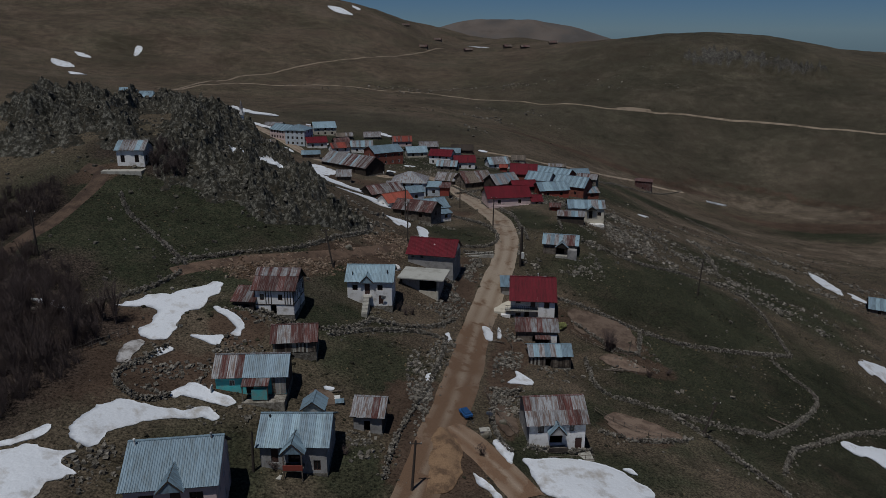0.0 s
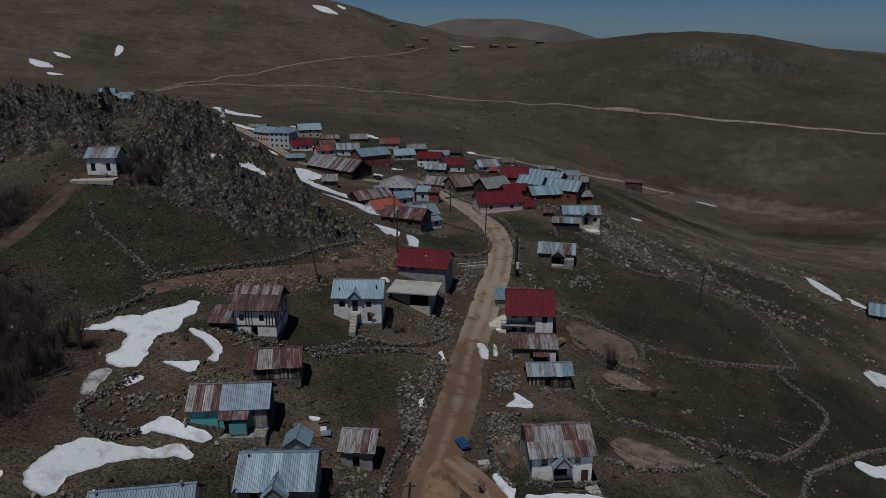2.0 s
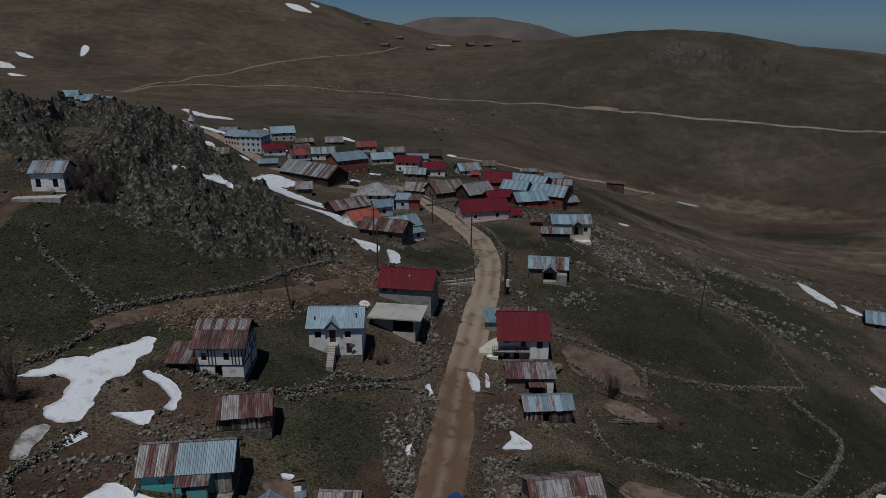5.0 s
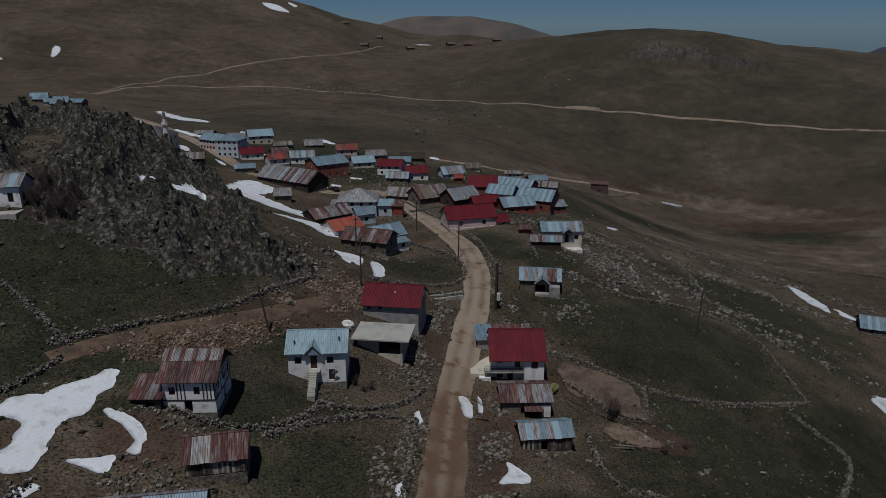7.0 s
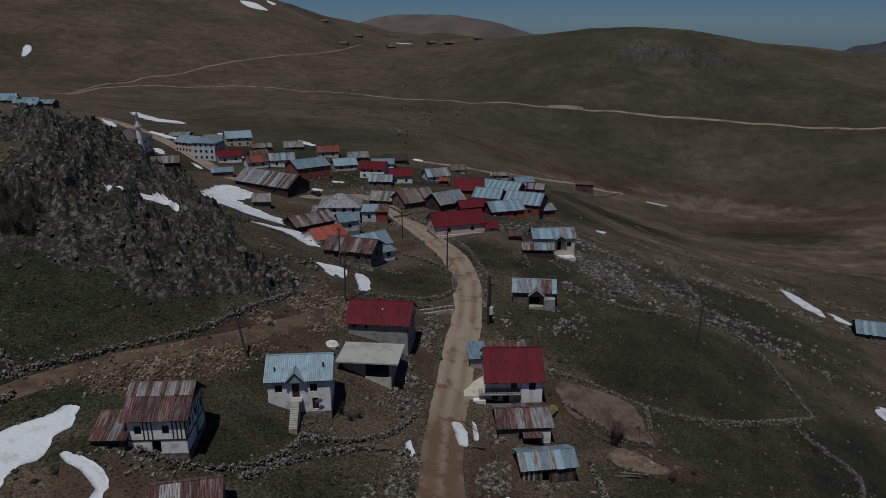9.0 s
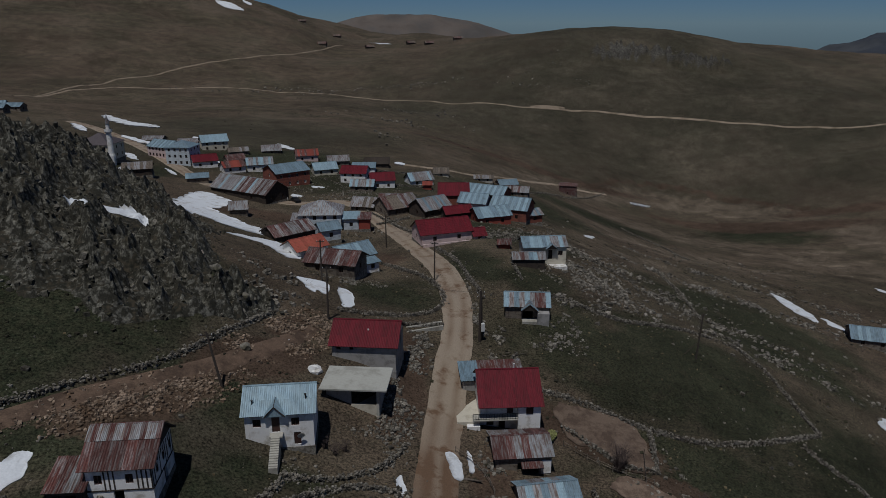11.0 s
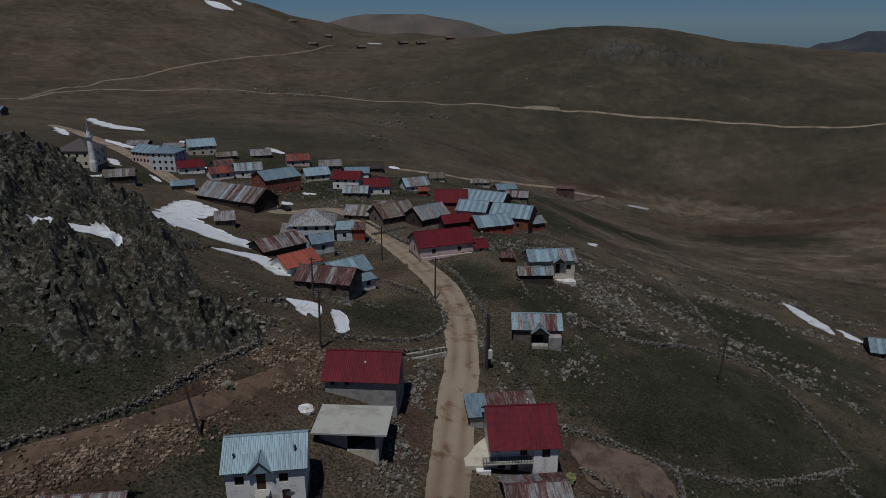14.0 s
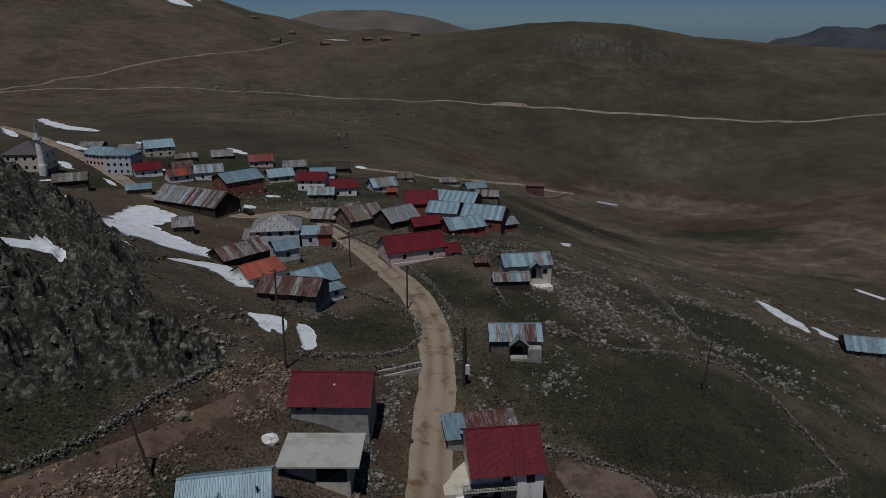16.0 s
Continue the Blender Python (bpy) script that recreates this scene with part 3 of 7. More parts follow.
def snow_patch(name, points, mat=MAT_SNOW, label="melting patch of dirty-edged white snow on turf", category="snow", deep=0.16):
    """A patch that lies on the land: ragged outline, thicker in the middle."""
    from mathutils import geometry

    p = np.array(points, float)
    size = np.hypot(*(p.max(0) - p.min(0)))
    gap = max(0.3, size / 60)
    loop = np.vstack([p, p[:1]])
    for _ in range(1):
        q = np.empty((2 * (len(loop) - 1), 2))
        q[0::2] = 0.8 * loop[:-1] + 0.2 * loop[1:]
        q[1::2] = 0.2 * loop[:-1] + 0.8 * loop[1:]
        loop = np.vstack([q, q[:1]])
    d = np.r_[0, np.cumsum(np.hypot(*np.diff(loop, axis=0).T))]
    s = np.linspace(0, d[-1], max(12, int(d[-1] / gap)), endpoint=False)
    edge = np.stack([np.interp(s, d, loop[:, 0]), np.interp(s, d, loop[:, 1])], -1)
    wob = min(size * 0.03 + 0.45, 2.2)
    edge = edge + wob * np.stack([fractal(edge[:, 0], edge[:, 1], 2.4, 4, 60), fractal(edge[:, 0], edge[:, 1], 2.4, 4, 70)], -1)
    if category == "snow":
        SNOW.append(edge)
    gx, gy = np.meshgrid(np.arange(p[:, 0].min(), p[:, 0].max(), gap * 1.6), np.arange(p[:, 1].min(), p[:, 1].max(), gap * 1.6))
    gx, gy = gx.ravel() + 0.3 * gap * np.sin(gy.ravel() * 9), gy.ravel()
    dist = np.sqrt(((gx[:, None] - edge[None, :, 0]) ** 2 + (gy[:, None] - edge[None, :, 1]) ** 2).min(1))
    ok = inside(gx, gy, edge) & (dist > gap * 0.7)
    pts = np.vstack([edge, np.stack([gx[ok], gy[ok]], -1)])
    dd = np.r_[np.zeros(len(edge)), dist[ok]]
    n = len(edge)
    co, _, faces, *_ = geometry.delaunay_2d_cdt([Vector(v) for v in pts], [], [list(range(n))], 1, 1e-4)
    co = np.array([tuple(v) for v in co])
    if len(co) != len(pts):
        dd = np.sqrt(((co[:, None, 0] - edge[None, :, 0]) ** 2 + (co[:, None, 1] - edge[None, :, 1]) ** 2).min(1))
    far = co[:, 1].mean() > 330
    thick = (0.35 if far else deep) * (1 - np.exp(-dd / 0.9)) + (0.4 if far else 0.09)
    z = height(co[:, 0], co[:, 1]) + thick + 0.12 * fractal(co[:, 0], co[:, 1], 3, 3, 90) * np.minimum(dd, 1)
    m = len(co)
    verts = [(a, c, e) for (a, c), e in zip(co, z)]
    me = bpy.data.meshes.new(name)
    rim = [(a, c, float(height(a, c)) - 0.3) for a, c in edge]
    sides = [(k, (k + 1) % n, m + (k + 1) % n, m + k) for k in range(n)]
    me.from_pydata(verts + rim, [], [tuple(f) for f in faces] + [f[::-1] for f in sides])
    me.materials.append(mat)
    smooth(me)
    tagged(new(name, me), label, category, kind="stuff" if category == "snow" else "structure")


# ---- roads, walls and snow ----
road_strip("road", [(-3.3, 63.3), (-2.6, 67.4), (-1.2, 73.9), (0.6, 82.0), (2.4, 90.7), (4.4, 104.0), (6.4, 117.5), (9.2, 128.5), (12.3, 141.0), (14.9, 153.4), (15.7, 165.9), (14.8, 180.1), (11.6, 202.1), (7.7, 226.7), (1.8, 250.7), (-5.8, 269.9), (-20.3, 259.3), (-38.8, 270.8), (-50.2, 281.5), (-63.9, 307.4), (-79.8, 335.7), (-93.4, 357.5), (-107.7, 377.7), (-126.4, 408.5), (-146.9, 433.1)], 5.6)
road_strip("side_road", [(0.9, 80.0), (3.1, 78.0), (5.5, 74.9), (7.6, 71.2), (9.8, 66.7)], 4.6)
road_strip("dirt_track", [(-42.8, 103.7), (-36.4, 109.7), (-28.7, 115.9), (-20.9, 122.7), (-14.9, 130.6), (-9.5, 139.4)], 2.8)
road_strip("hill_track", [(-72.0, 91.4), (-69.7, 103.9), (-68.4, 109.9), (-66.6, 114.6), (-65.6, 122.0), (-64.5, 129.0), (-66.5, 132.6), (-69.6, 133.3)], 3.0)
road_strip("valley_track", [(-231, 570), (-211.6, 659.1), (-149.7, 703.4), (-47.0, 722.0), (30.0, 690.0), (77.5, 665.5), (122.6, 646.4), (171.6, 639.7), (219.9, 631.8), (265.4, 616.9), (308.4, 599.0), (350.0, 581.4), (384.8, 557.1), (401.3, 545.6), (423.3, 541.7), (437.3, 540.2), (480, 530)], 2.6)
road_strip("valley_track", [(-231, 570), (-214.1, 702.1), (-163.6, 770.6), (-90.5, 850.4), (-40, 940), (-1.4, 1046.0)], 2.6)
road_strip("lay_by", [(158, 643), (168, 644), (180, 642), (188, 639)], 5.0)
road_strip("village_lane", [(19.9, 340.8), (42.7, 343.0), (62.6, 358.6), (118.0, 454.6), (148.4, 472.0), (169.1, 480.0)], 3.0)
snow_patch("snow_patch", [(-47.9, 92.1), (-45.0, 94.8), (-41.4, 98.4), (-37.3, 101.6), (-34.2, 104.2), (-34.6, 101.5), (-35.4, 96.5), (-36.8, 94.4), (-37.5, 91.8), (-37.3, 88.9), (-37.9, 86.5), (-39.6, 85.4), (-41.5, 85.9), (-41.9, 88.0), (-40.8, 90.0), (-41.0, 92.7), (-44.2, 92.7)])
snow_patch("snow_patch", [(-41.3, 79.4), (-42.0, 82.7), (-40.9, 85.2), (-39.6, 84.9), (-39.9, 82.1), (-40.0, 79.7)], MAT_OLDSNOW, "grey rotten snow full of dirt below the patch")
snow_patch("snow_patch", [(-38.2, 81.0), (-38.3, 83.5), (-37.1, 85.1), (-35.4, 84.6), (-36.2, 83.6), (-37.5, 82.2)])
snow_patch("snow_patch", [(-34.2, 96.1), (-33.5, 97.1), (-30.5, 95.4), (-28.9, 93.9), (-29.2, 90.3), (-30.6, 90.5), (-29.9, 92.6), (-31.4, 94.2)])
snow_patch("snow_patch", [(-35.5, 88.0), (-32.4, 89.4), (-30.8, 90.2), (-30.9, 88.0), (-31.7, 87.1), (-33.8, 87.5)])
snow_patch("snow_patch", [(-40.9, 64.8), (-39.9, 68.3), (-39.7, 70.6), (-37.7, 72.4), (-35.4, 72.2), (-32.3, 72.7), (-29.7, 74.4), (-29.0, 74.8), (-27.4, 74.6), (-26.7, 74.1), (-27.5, 72.8), (-29.4, 72.6), (-33.9, 70.1), (-36.3, 66.9), (-37.3, 63.3), (-38.9, 63.7)])
snow_patch("snow_patch", [(-33.9, 74.8), (-33.3, 76.5), (-31.3, 78.8), (-29.4, 78.1), (-26.8, 77.7), (-25.5, 76.6), (-26.9, 75.6), (-28.6, 75.7), (-30.4, 75.9), (-32.1, 75.9), (-33.1, 74.5)])
snow_patch("snow_patch", [(-46.5, 60.5), (-43.9, 62.6), (-43.0, 65.5), (-42.2, 65.6), (-42.1, 63.8), (-42.3, 62.8), (-44.3, 60.8)])
snow_patch("snow_patch", [(-46.5, 58.6), (-44.3, 60.0), (-41.8, 62.5), (-39.4, 62.2), (-37.8, 62.6), (-39.1, 60.7), (-37.2, 60.2), (-36.8, 59.7), (-37.4, 58.4), (-38.5, 57.4), (-38.1, 56.0), (-39.0, 53.0), (-43.0, 52.5)])
snow_patch("snow_patch", [(-59.5, 92.3), (-55.9, 92.2), (-51.1, 90.5), (-50.8, 89.4), (-55.0, 90.6)])
snow_patch("snow_patch", [(10.4, 74.9), (11.5, 75.2), (15.7, 76.4), (20.1, 76.4), (23.3, 74.7), (26.1, 71.1), (24.7, 69.0), (20.0, 66.5), (14.8, 66.3), (12.0, 68.2), (11.0, 70.5)])
snow_patch("snow_patch", [(6.4, 78.6), (7.6, 79.2), (9.6, 76.7), (8.5, 72.6), (7.0, 76.0)])
snow_patch("snow_patch", [(22.7, 75.9), (24.2, 76.3), (24.9, 74.7), (23.6, 75.0)])
snow_patch("snow_patch", [(67.8, 102.4), (70.5, 105.1), (72.0, 104.4), (75.0, 106.5), (79.1, 107.8), (84.0, 109.0), (74.4, 100.0), (72.6, 101.9), (68.9, 100.6)])
snow_patch("snow_patch", [(96.3, 146.5), (102.6, 150.9), (107.0, 150.6), (104.0, 143.5), (100.0, 140.2), (99.0, 143.4), (96.7, 141.2)])
snow_patch("snow_patch", [(-45.5, 202.0), (-50.0, 224.0), (-52.5, 244.2), (-51.8, 265.7), (-47.1, 264.8), (-38.3, 256.6), (-38.4, 240.0), (-41.0, 236.0), (-35.9, 225.4), (-29.6, 217.6), (-25.6, 212.6), (-23.2, 201.5), (-26.3, 201.5), (-31.6, 201.9), (-38.7, 206.4), (-42.1, 202.1)])
snow_patch("snow_patch", [(-30.5, 188.0), (-27.1, 193.0), (-20.4, 197.8), (-15.5, 189.6), (-14.1, 179.9), (-16.5, 177.9), (-19.5, 183.4), (-23.3, 190.0), (-27.9, 186.8)])
snow_patch("snow_patch", [(-47.6, 152.6), (-45.0, 157.0), (-42.0, 160.0), (-40.7, 164.1), (-37.2, 160.4), (-36.6, 157.8), (-37.8, 156.0), (-40.4, 157.6), (-43.0, 154.6), (-45.8, 151.6)])
snow_patch("snow_patch", [(-39.2, 191.6), (-37.2, 192.8), (-35.4, 190.0), (-36.2, 187.4)])
snow_patch("snow_patch", [(-14.2, 160.7), (-10.2, 163.1), (-7.8, 162.8), (-7.9, 155.8), (-8.7, 154.8), (-10.0, 156.9), (-10.2, 153.8), (-12.0, 157.4)])
snow_patch("snow_patch", [(-6.5, 161.7), (-4.6, 162.0), (-3.2, 158.7), (-3.4, 152.0), (-5.0, 150.2), (-6.0, 155.0)])
snow_patch("snow_patch", [(-372, 724), (-358, 722), (-344, 706), (-356, 706)])
snow_patch("snow_patch", [(-372, 683), (-354, 680), (-340, 664), (-352, 660), (-366, 668)])
snow_patch("snow_patch", [(-326, 622), (-308, 616), (-300, 598), (-314, 600)])
snow_patch("snow_patch", [(9.8, 96.5), (11.9, 99.6), (11.9, 102.4), (13.5, 101.5), (14.6, 100.5), (14.0, 98.1)])
snow_patch("snow_patch", [(3.2, 71.0), (4.5, 70.1), (7.3, 66.7), (6.2, 65.7), (4.1, 68.5)])
snow_patch("snow_patch", [(-0.1, 109.8), (1.2, 111.9), (1.6, 108.9), (0.6, 106.8)])
snow_patch("snow_patch", [(129.9, 234.3), (130.6, 227.1), (129.5, 211.2), (125.2, 202.1), (122.9, 206.3), (122.1, 215.2)])
snow_patch("snow_patch", [(131.1, 210.7), (133.3, 203.2), (132.1, 199.8), (128.4, 202.7)])
snow_patch("snow_patch", [(-178.7, 1103.2), (-159.9, 1119.0), (-130.9, 1089.4), (-153.1, 1069.3)])
snow_patch("snow_patch", [(-150.9, 1184.5), (-131.0, 1167.6), (-135.1, 1141.1)])
snow_patch("snow_patch", [(-319.5, 739.3), (-331.8, 779.8), (-324.6, 779.6), (-317.1, 752.2)])
snow_patch("snow_patch", [(-82.2, 354.0), (-73.4, 337.8), (-70.7, 321.3), (-76.0, 334.6)])
snow_patch("snow_patch", [(34.9, 1150.5), (54.3, 1090.4), (68.3, 1042.0), (49.4, 1073.6)])
snow_patch("snow_patch", [(17.6, 345.4), (22.1, 343.7), (21.3, 339.3), (17.2, 340.1)])
snow_patch("snow_patch", [(73.6, 253.6), (80.1, 260.6), (76.0, 251.4), (71.0, 245.8)])
snow_patch("snow_patch", [(183.3, 473.5), (200.1, 475.0), (195.9, 470.3), (183.2, 468.7)])
snow_patch("snow_patch", [(198.0, 268.6), (198.4, 253.5), (195.4, 250.5), (194.1, 261.5)])
snow_patch("snow_patch", [(-13.9, 132.3), (-13.1, 134.0), (-12.1, 134.7), (-12.7, 133.1)])
snow_patch("snow_patch", [(-74.7, 343.4), (-68.6, 336.7), (-63.3, 327.0), (-65.9, 327.4)])
snow_patch("snow_patch", [(-107.6, 381.2), (-98.0, 374.1), (-87.3, 362.1), (-89.3, 357.4), (-102.9, 372.6)])
snow_patch("snow_patch", [(-56.1, 330.4), (-52.7, 327.8), (-52.1, 319.9)])
snow_patch("snow_patch", [(-16.8, 291.9), (-11.3, 290.1), (-12.1, 287.6), (-16.3, 288.6)])
snow_patch("snow_patch", [(-23.1, 277.8), (-18.7, 274.8), (-19.3, 270.9), (-22.5, 273.0)])
snow_patch("snow_patch", [(-94.4, 336.6), (-89.3, 335.3), (-83.1, 321.2), (-86.3, 321.7)])
snow_patch("snow_patch", [(-76.0, 386.4), (-70.2, 382.6), (-70.3, 378.3), (-74.9, 380.7)])
snow_patch("snow_patch", [(-48.4, 339.7), (-43.3, 335.9), (-44.2, 331.7), (-47.3, 334.5)])
snow_patch("snow_patch", [(6.9, 117.8), (8.6, 117.5), (9.5, 112.8), (8.4, 111.3), (7.5, 113.5)])
snow_patch("snow_patch", [(-16.1, 84.2), (-14.6, 84.4), (-14.7, 83.5), (-15.9, 83.4)])
snow_patch("snow_patch", [(-2.6, 92.2), (-1.6, 94.1), (-1.1, 92.9), (-1.9, 90.1)])
snow_patch("snow_patch", [(10.2, 118.4), (11.0, 116.7), (10.6, 113.4), (9.9, 113.6)])
snow_patch("snow_patch", [(183.3, 473.5), (200.1, 475.0), (195.9, 470.3), (183.2, 468.7)])
snow_patch("snow_patch", [(-143.0, 422.1), (-130.3, 406.2), (-122.5, 387.2), (-131.2, 395.9)])
snow_patch("snow_patch", [(-145.5, 475.7), (-145.2, 490.9), (-126.3, 456.2), (-98.4, 421.0), (-98.8, 414.4), (-119.7, 429.5)])
snow_patch("snow_patch", [(-77.9, 337.7), (-70.6, 329.5), (-70.7, 325.7), (-76.5, 330.2)])
snow_patch("snow_patch", [(-72.0, 311.1), (-66.9, 304.6), (-64.1, 297.7), (-66.7, 299.9)])
snow_patch("snow_patch", [(-83.7, 284.1), (-82.7, 306.0), (-78.3, 315.1), (-76.2, 304.7), (-80.5, 293.3)])
snow_patch("snow_patch", [(-35.9, 379.3), (-26.7, 367.0), (-27.3, 361.0), (-36.4, 370.6)])
snow_patch("garden_plot", [(25.0, 129.2), (30.1, 128.1), (36.5, 126.9), (37.0, 117.4), (33.2, 115.4), (29.4, 119.1), (24.8, 122.5)], MAT_PLOT, "bare dug garden plot of pale brown soil", "plot", 0.1)
snow_patch("garden_plot", [(27.3, 113.5), (32.7, 115.4), (37.3, 111.0), (33.9, 109.1), (28.9, 110.4)], MAT_PLOT, "bare dug garden plot of pale brown soil", "plot", 0.1)
snow_patch("garden_plot", [(23.5, 92.0), (26.5, 93.6), (31.4, 92.4), (35.8, 88.6), (33.8, 86.7), (25.8, 84.3), (24.5, 87.3)], MAT_PLOT, "bare dug garden plot of pale brown soil", "plot", 0.1)
snow_patch("garden_plot", [(6.9, 87.5), (9.6, 88.7), (10.9, 82.6), (9.1, 79.8), (7.4, 82.1)], MAT_PLOT, "bare dug garden plot of pale brown soil", "plot", 0.1)
snow_patch("garden_plot", [(-17.9, 82.5), (-14.7, 83.7), (-13.5, 80.8), (-16.2, 79.3)], MAT_PLOT, "bare dug garden plot of pale brown soil", "plot", 0.1)
snow_patch("earth_mound", [(-0.9, 79.9), (1.1, 79.2), (2.1, 75.9), (2.2, 71.3), (1.2, 66.5), (-2.3, 65.6), (-1.6, 72.2)], MAT_MOUND, "bare heap of orange-brown earth at the fork", "mound", 0.8)

# ---- building kit ----
def mesh_of(name, verts, faces, mat):
    me = bpy.data.meshes.new(name)
    me.from_pydata(verts, [], faces)
    me.materials.append(mat)
    return me


def part(name, me, parent, at=None, label=""):
    ob = new(name, me)
    ob.parent = parent
    if at is not None:
        ob.matrix_basis = at
    return tagged(ob, label)


def box(x0, x1, y0, y1, z0, z1):
    v = [(x, y, z) for z in (z0, z1) for y in (y0, y1) for x in (x0, x1)]
    return v, [(0, 2, 3, 1), (4, 5, 7, 6), (0, 1, 5, 4), (2, 6, 7, 3), (0, 4, 6, 2), (1, 3, 7, 5)]


def boxes(*items):
    verts, faces = [], []
    for it in items:
        v, f = box(*it)
        faces += [tuple(k + len(verts) for k in q) for q in f]
        verts += v
    return verts, faces


def worn_box(name, mat, x0, x1, y0, y1, z0, z1, edge=0.03):
    """A box with bevelled edges."""
    bm = bmesh.new()
    v, f = box(x0, x1, y0, y1, z0, z1)
    vs = [bm.verts.new(p) for p in v]
    for q in f:
        bm.faces.new([vs[k] for k in q])
    bmesh.ops.bevel(bm, geom=bm.edges[:], offset=edge, segments=1, affect="EDGES")
    me = bpy.data.meshes.new(name)
    bm.to_mesh(me)
    bm.free()
    me.materials.append(mat)
    return me


def wall_mesh(name, w, z0, z1, openings, mat, thick=0.25):
    """An upright wall from x 0 to w, its face at y 0, with holes (x0, x1, z0, z1) cut through."""
    xs = sorted({0, w, *(o[0] for o in openings), *(o[1] for o in openings)})
    zs = sorted({z0, z1, *(o[2] for o in openings), *(o[3] for o in openings)})

    def solid(i, j):
        if not (0 <= i < len(xs) - 1 and 0 <= j < len(zs) - 1):
            return False
        cx, cz = (xs[i] + xs[i + 1]) / 2, (zs[j] + zs[j + 1]) / 2
        return not any(o[0] < cx < o[1] and o[2] < cz < o[3] for o in openings)

    verts, faces = [], []

    def quad(*ps):
        faces.append(tuple(range(len(verts), len(verts) + 4)))
        verts.extend(ps)

    for i in range(len(xs) - 1):
        for j in range(len(zs) - 1):
            if not solid(i, j):
                continue
            a, c, lo, hi = xs[i], xs[i + 1], zs[j], zs[j + 1]
            quad((a, 0, lo), (c, 0, lo), (c, 0, hi), (a, 0, hi))
            quad((c, thick, lo), (a, thick, lo), (a, thick, hi), (c, thick, hi))
            if not solid(i - 1, j):
                quad((a, thick, lo), (a, 0, lo), (a, 0, hi), (a, thick, hi))
            if not solid(i + 1, j):
                quad((c, 0, lo), (c, thick, lo), (c, thick, hi), (c, 0, hi))
            if not solid(i, j - 1):
                quad((a, thick, lo), (c, thick, lo), (c, 0, lo), (a, 0, lo))
            if not solid(i, j + 1):
                quad((a, 0, hi), (c, 0, hi), (c, thick, hi), (a, thick, hi))
    return mesh_of(name, verts, faces, mat)


def fill_opening(wall, o, kind):
    """A window (frame and pane) or a door leaf in an opening of a wall."""
    a, c, lo, hi = o
    if kind == "hole":
        return
    if kind == "door":
        v, f = boxes((a, c, 0.1, 0.15, lo, hi), (a + 0.12, c - 0.12, 0.08, 0.1, lo + 0.15, lo + 0.9), (a + 0.12, c - 0.12, 0.08, 0.1, lo + 1.05, hi - 0.12))
        part("door", mesh_of("door", v, f, MAT_DOOR), wall)
        return
    t = 0.07
    m = (a + c) / 2
    v, f = boxes((a, c, 0.06, 0.12, lo, lo + t), (a, c, 0.06, 0.12, hi - t, hi), (a, a + t, 0.06, 0.12, lo + t, hi - t), (c - t, c, 0.06, 0.12, lo + t, hi - t), (m - 0.025, m + 0.025, 0.06, 0.12, lo + t, hi - t))
    part("window_frame", mesh_of("window_frame", v, f, MAT_DOOR if kind == "dark" else MAT_FRAME), wall)
    v, f = box(a + t, c - t, 0.13, 0.15, lo + t, hi - t)
    part("pane", mesh_of("pane", v, f, MAT_GLASS), wall)


SHEETS = {}


def sheet_mesh(length, width, mat):
    """One corrugated roofing sheet: x across, y up the slope, ribs proud in z."""
    key = (round(length, 2), round(width, 3), mat.name)
    if key not in SHEETS:
        ribs = max(3, round(width / 0.26))
        verts, faces = [], []
        prof = []
        for k in range(ribs):
            x = width * k / ribs
            g = width / ribs
            prof += [(x, 0.0), (x + 0.42 * g, 0.0), (x + 0.55 * g, 0.055), (x + 0.82 * g, 0.055)]
        prof.append((width * 1.01, 0.0))
        for y in (0, length):
            verts += [(x, y, 0.022 + z) for x, z in prof]
        n = len(prof)
        faces = [(k, k + 1, n + k + 1, n + k) for k in range(n - 1)]
        verts += [(x, 0, 0.0) for x, _ in prof]
        faces += [(2 * n + k, 2 * n + k + 1, k + 1, k) for k in range(n - 1)]
        SHEETS[key] = mesh_of("sheet", verts, faces, mat)
    return SHEETS[key]


def slope(thing, name, origin, along, up, w, length, mats, rng, deck=MAT_DARKWOOD, gap=0.95, seam=0.0):
    """One roof slope: a deck with separate corrugated sheets. origin: its lower left corner seen from outside."""
    along, up = Vector(along).normalized(), Vector(up).normalized()
    n = along.cross(up)
    m = Matrix((along, up, n)).transposed().to_4x4()
    m.translation = Vector(origin)
    v, f = box(0, w, 0.04, length, -0.12, 0)
    roof = part(name, mesh_of(name, v, f, deck), thing, m)
    k = max(2, round(w / gap))
    rows = [(0, length)] if seam == 0 else [(0, length * seam + 0.08), (length * seam, length)]
    for r, (lo, hi) in enumerate(rows):
        for i in range(k):
            mat = mats[i % len(mats)] if rng is None else rng.choice(mats)
            slip = 0 if rng is None else rng.uniform(-0.06, 0.06)
            s = part("sheet", sheet_mesh(hi - lo, w / k, mat), roof, Matrix.Translation((w * i / k, lo + slip, 0.012 * (r + 1) + (0.0 if rng is None else rng.uniform(0, 0.012)))))
    return roof


def gable_end(thing, x, y0, y1, ym, z0, z1, mat, thick=0.22):
    v = [(x, y0, z0), (x, y1, z0), (x, ym, z1), (x + thick, y0, z0), (x + thick, y1, z0), (x + thick, ym, z1)]
    part("gable", mesh_of("gable", v, [(0, 2, 1), (3, 4, 5), (0, 1, 4, 3), (1, 2, 5, 4), (2, 0, 3, 5)], mat), thing)


def start(name, x, y, z, yaw, label, category="house", group=""):
    ob = new(name)
    ob.matrix_basis = pose(x, y, z, 0, 0, yaw)
    return tagged(ob, label, category, group)


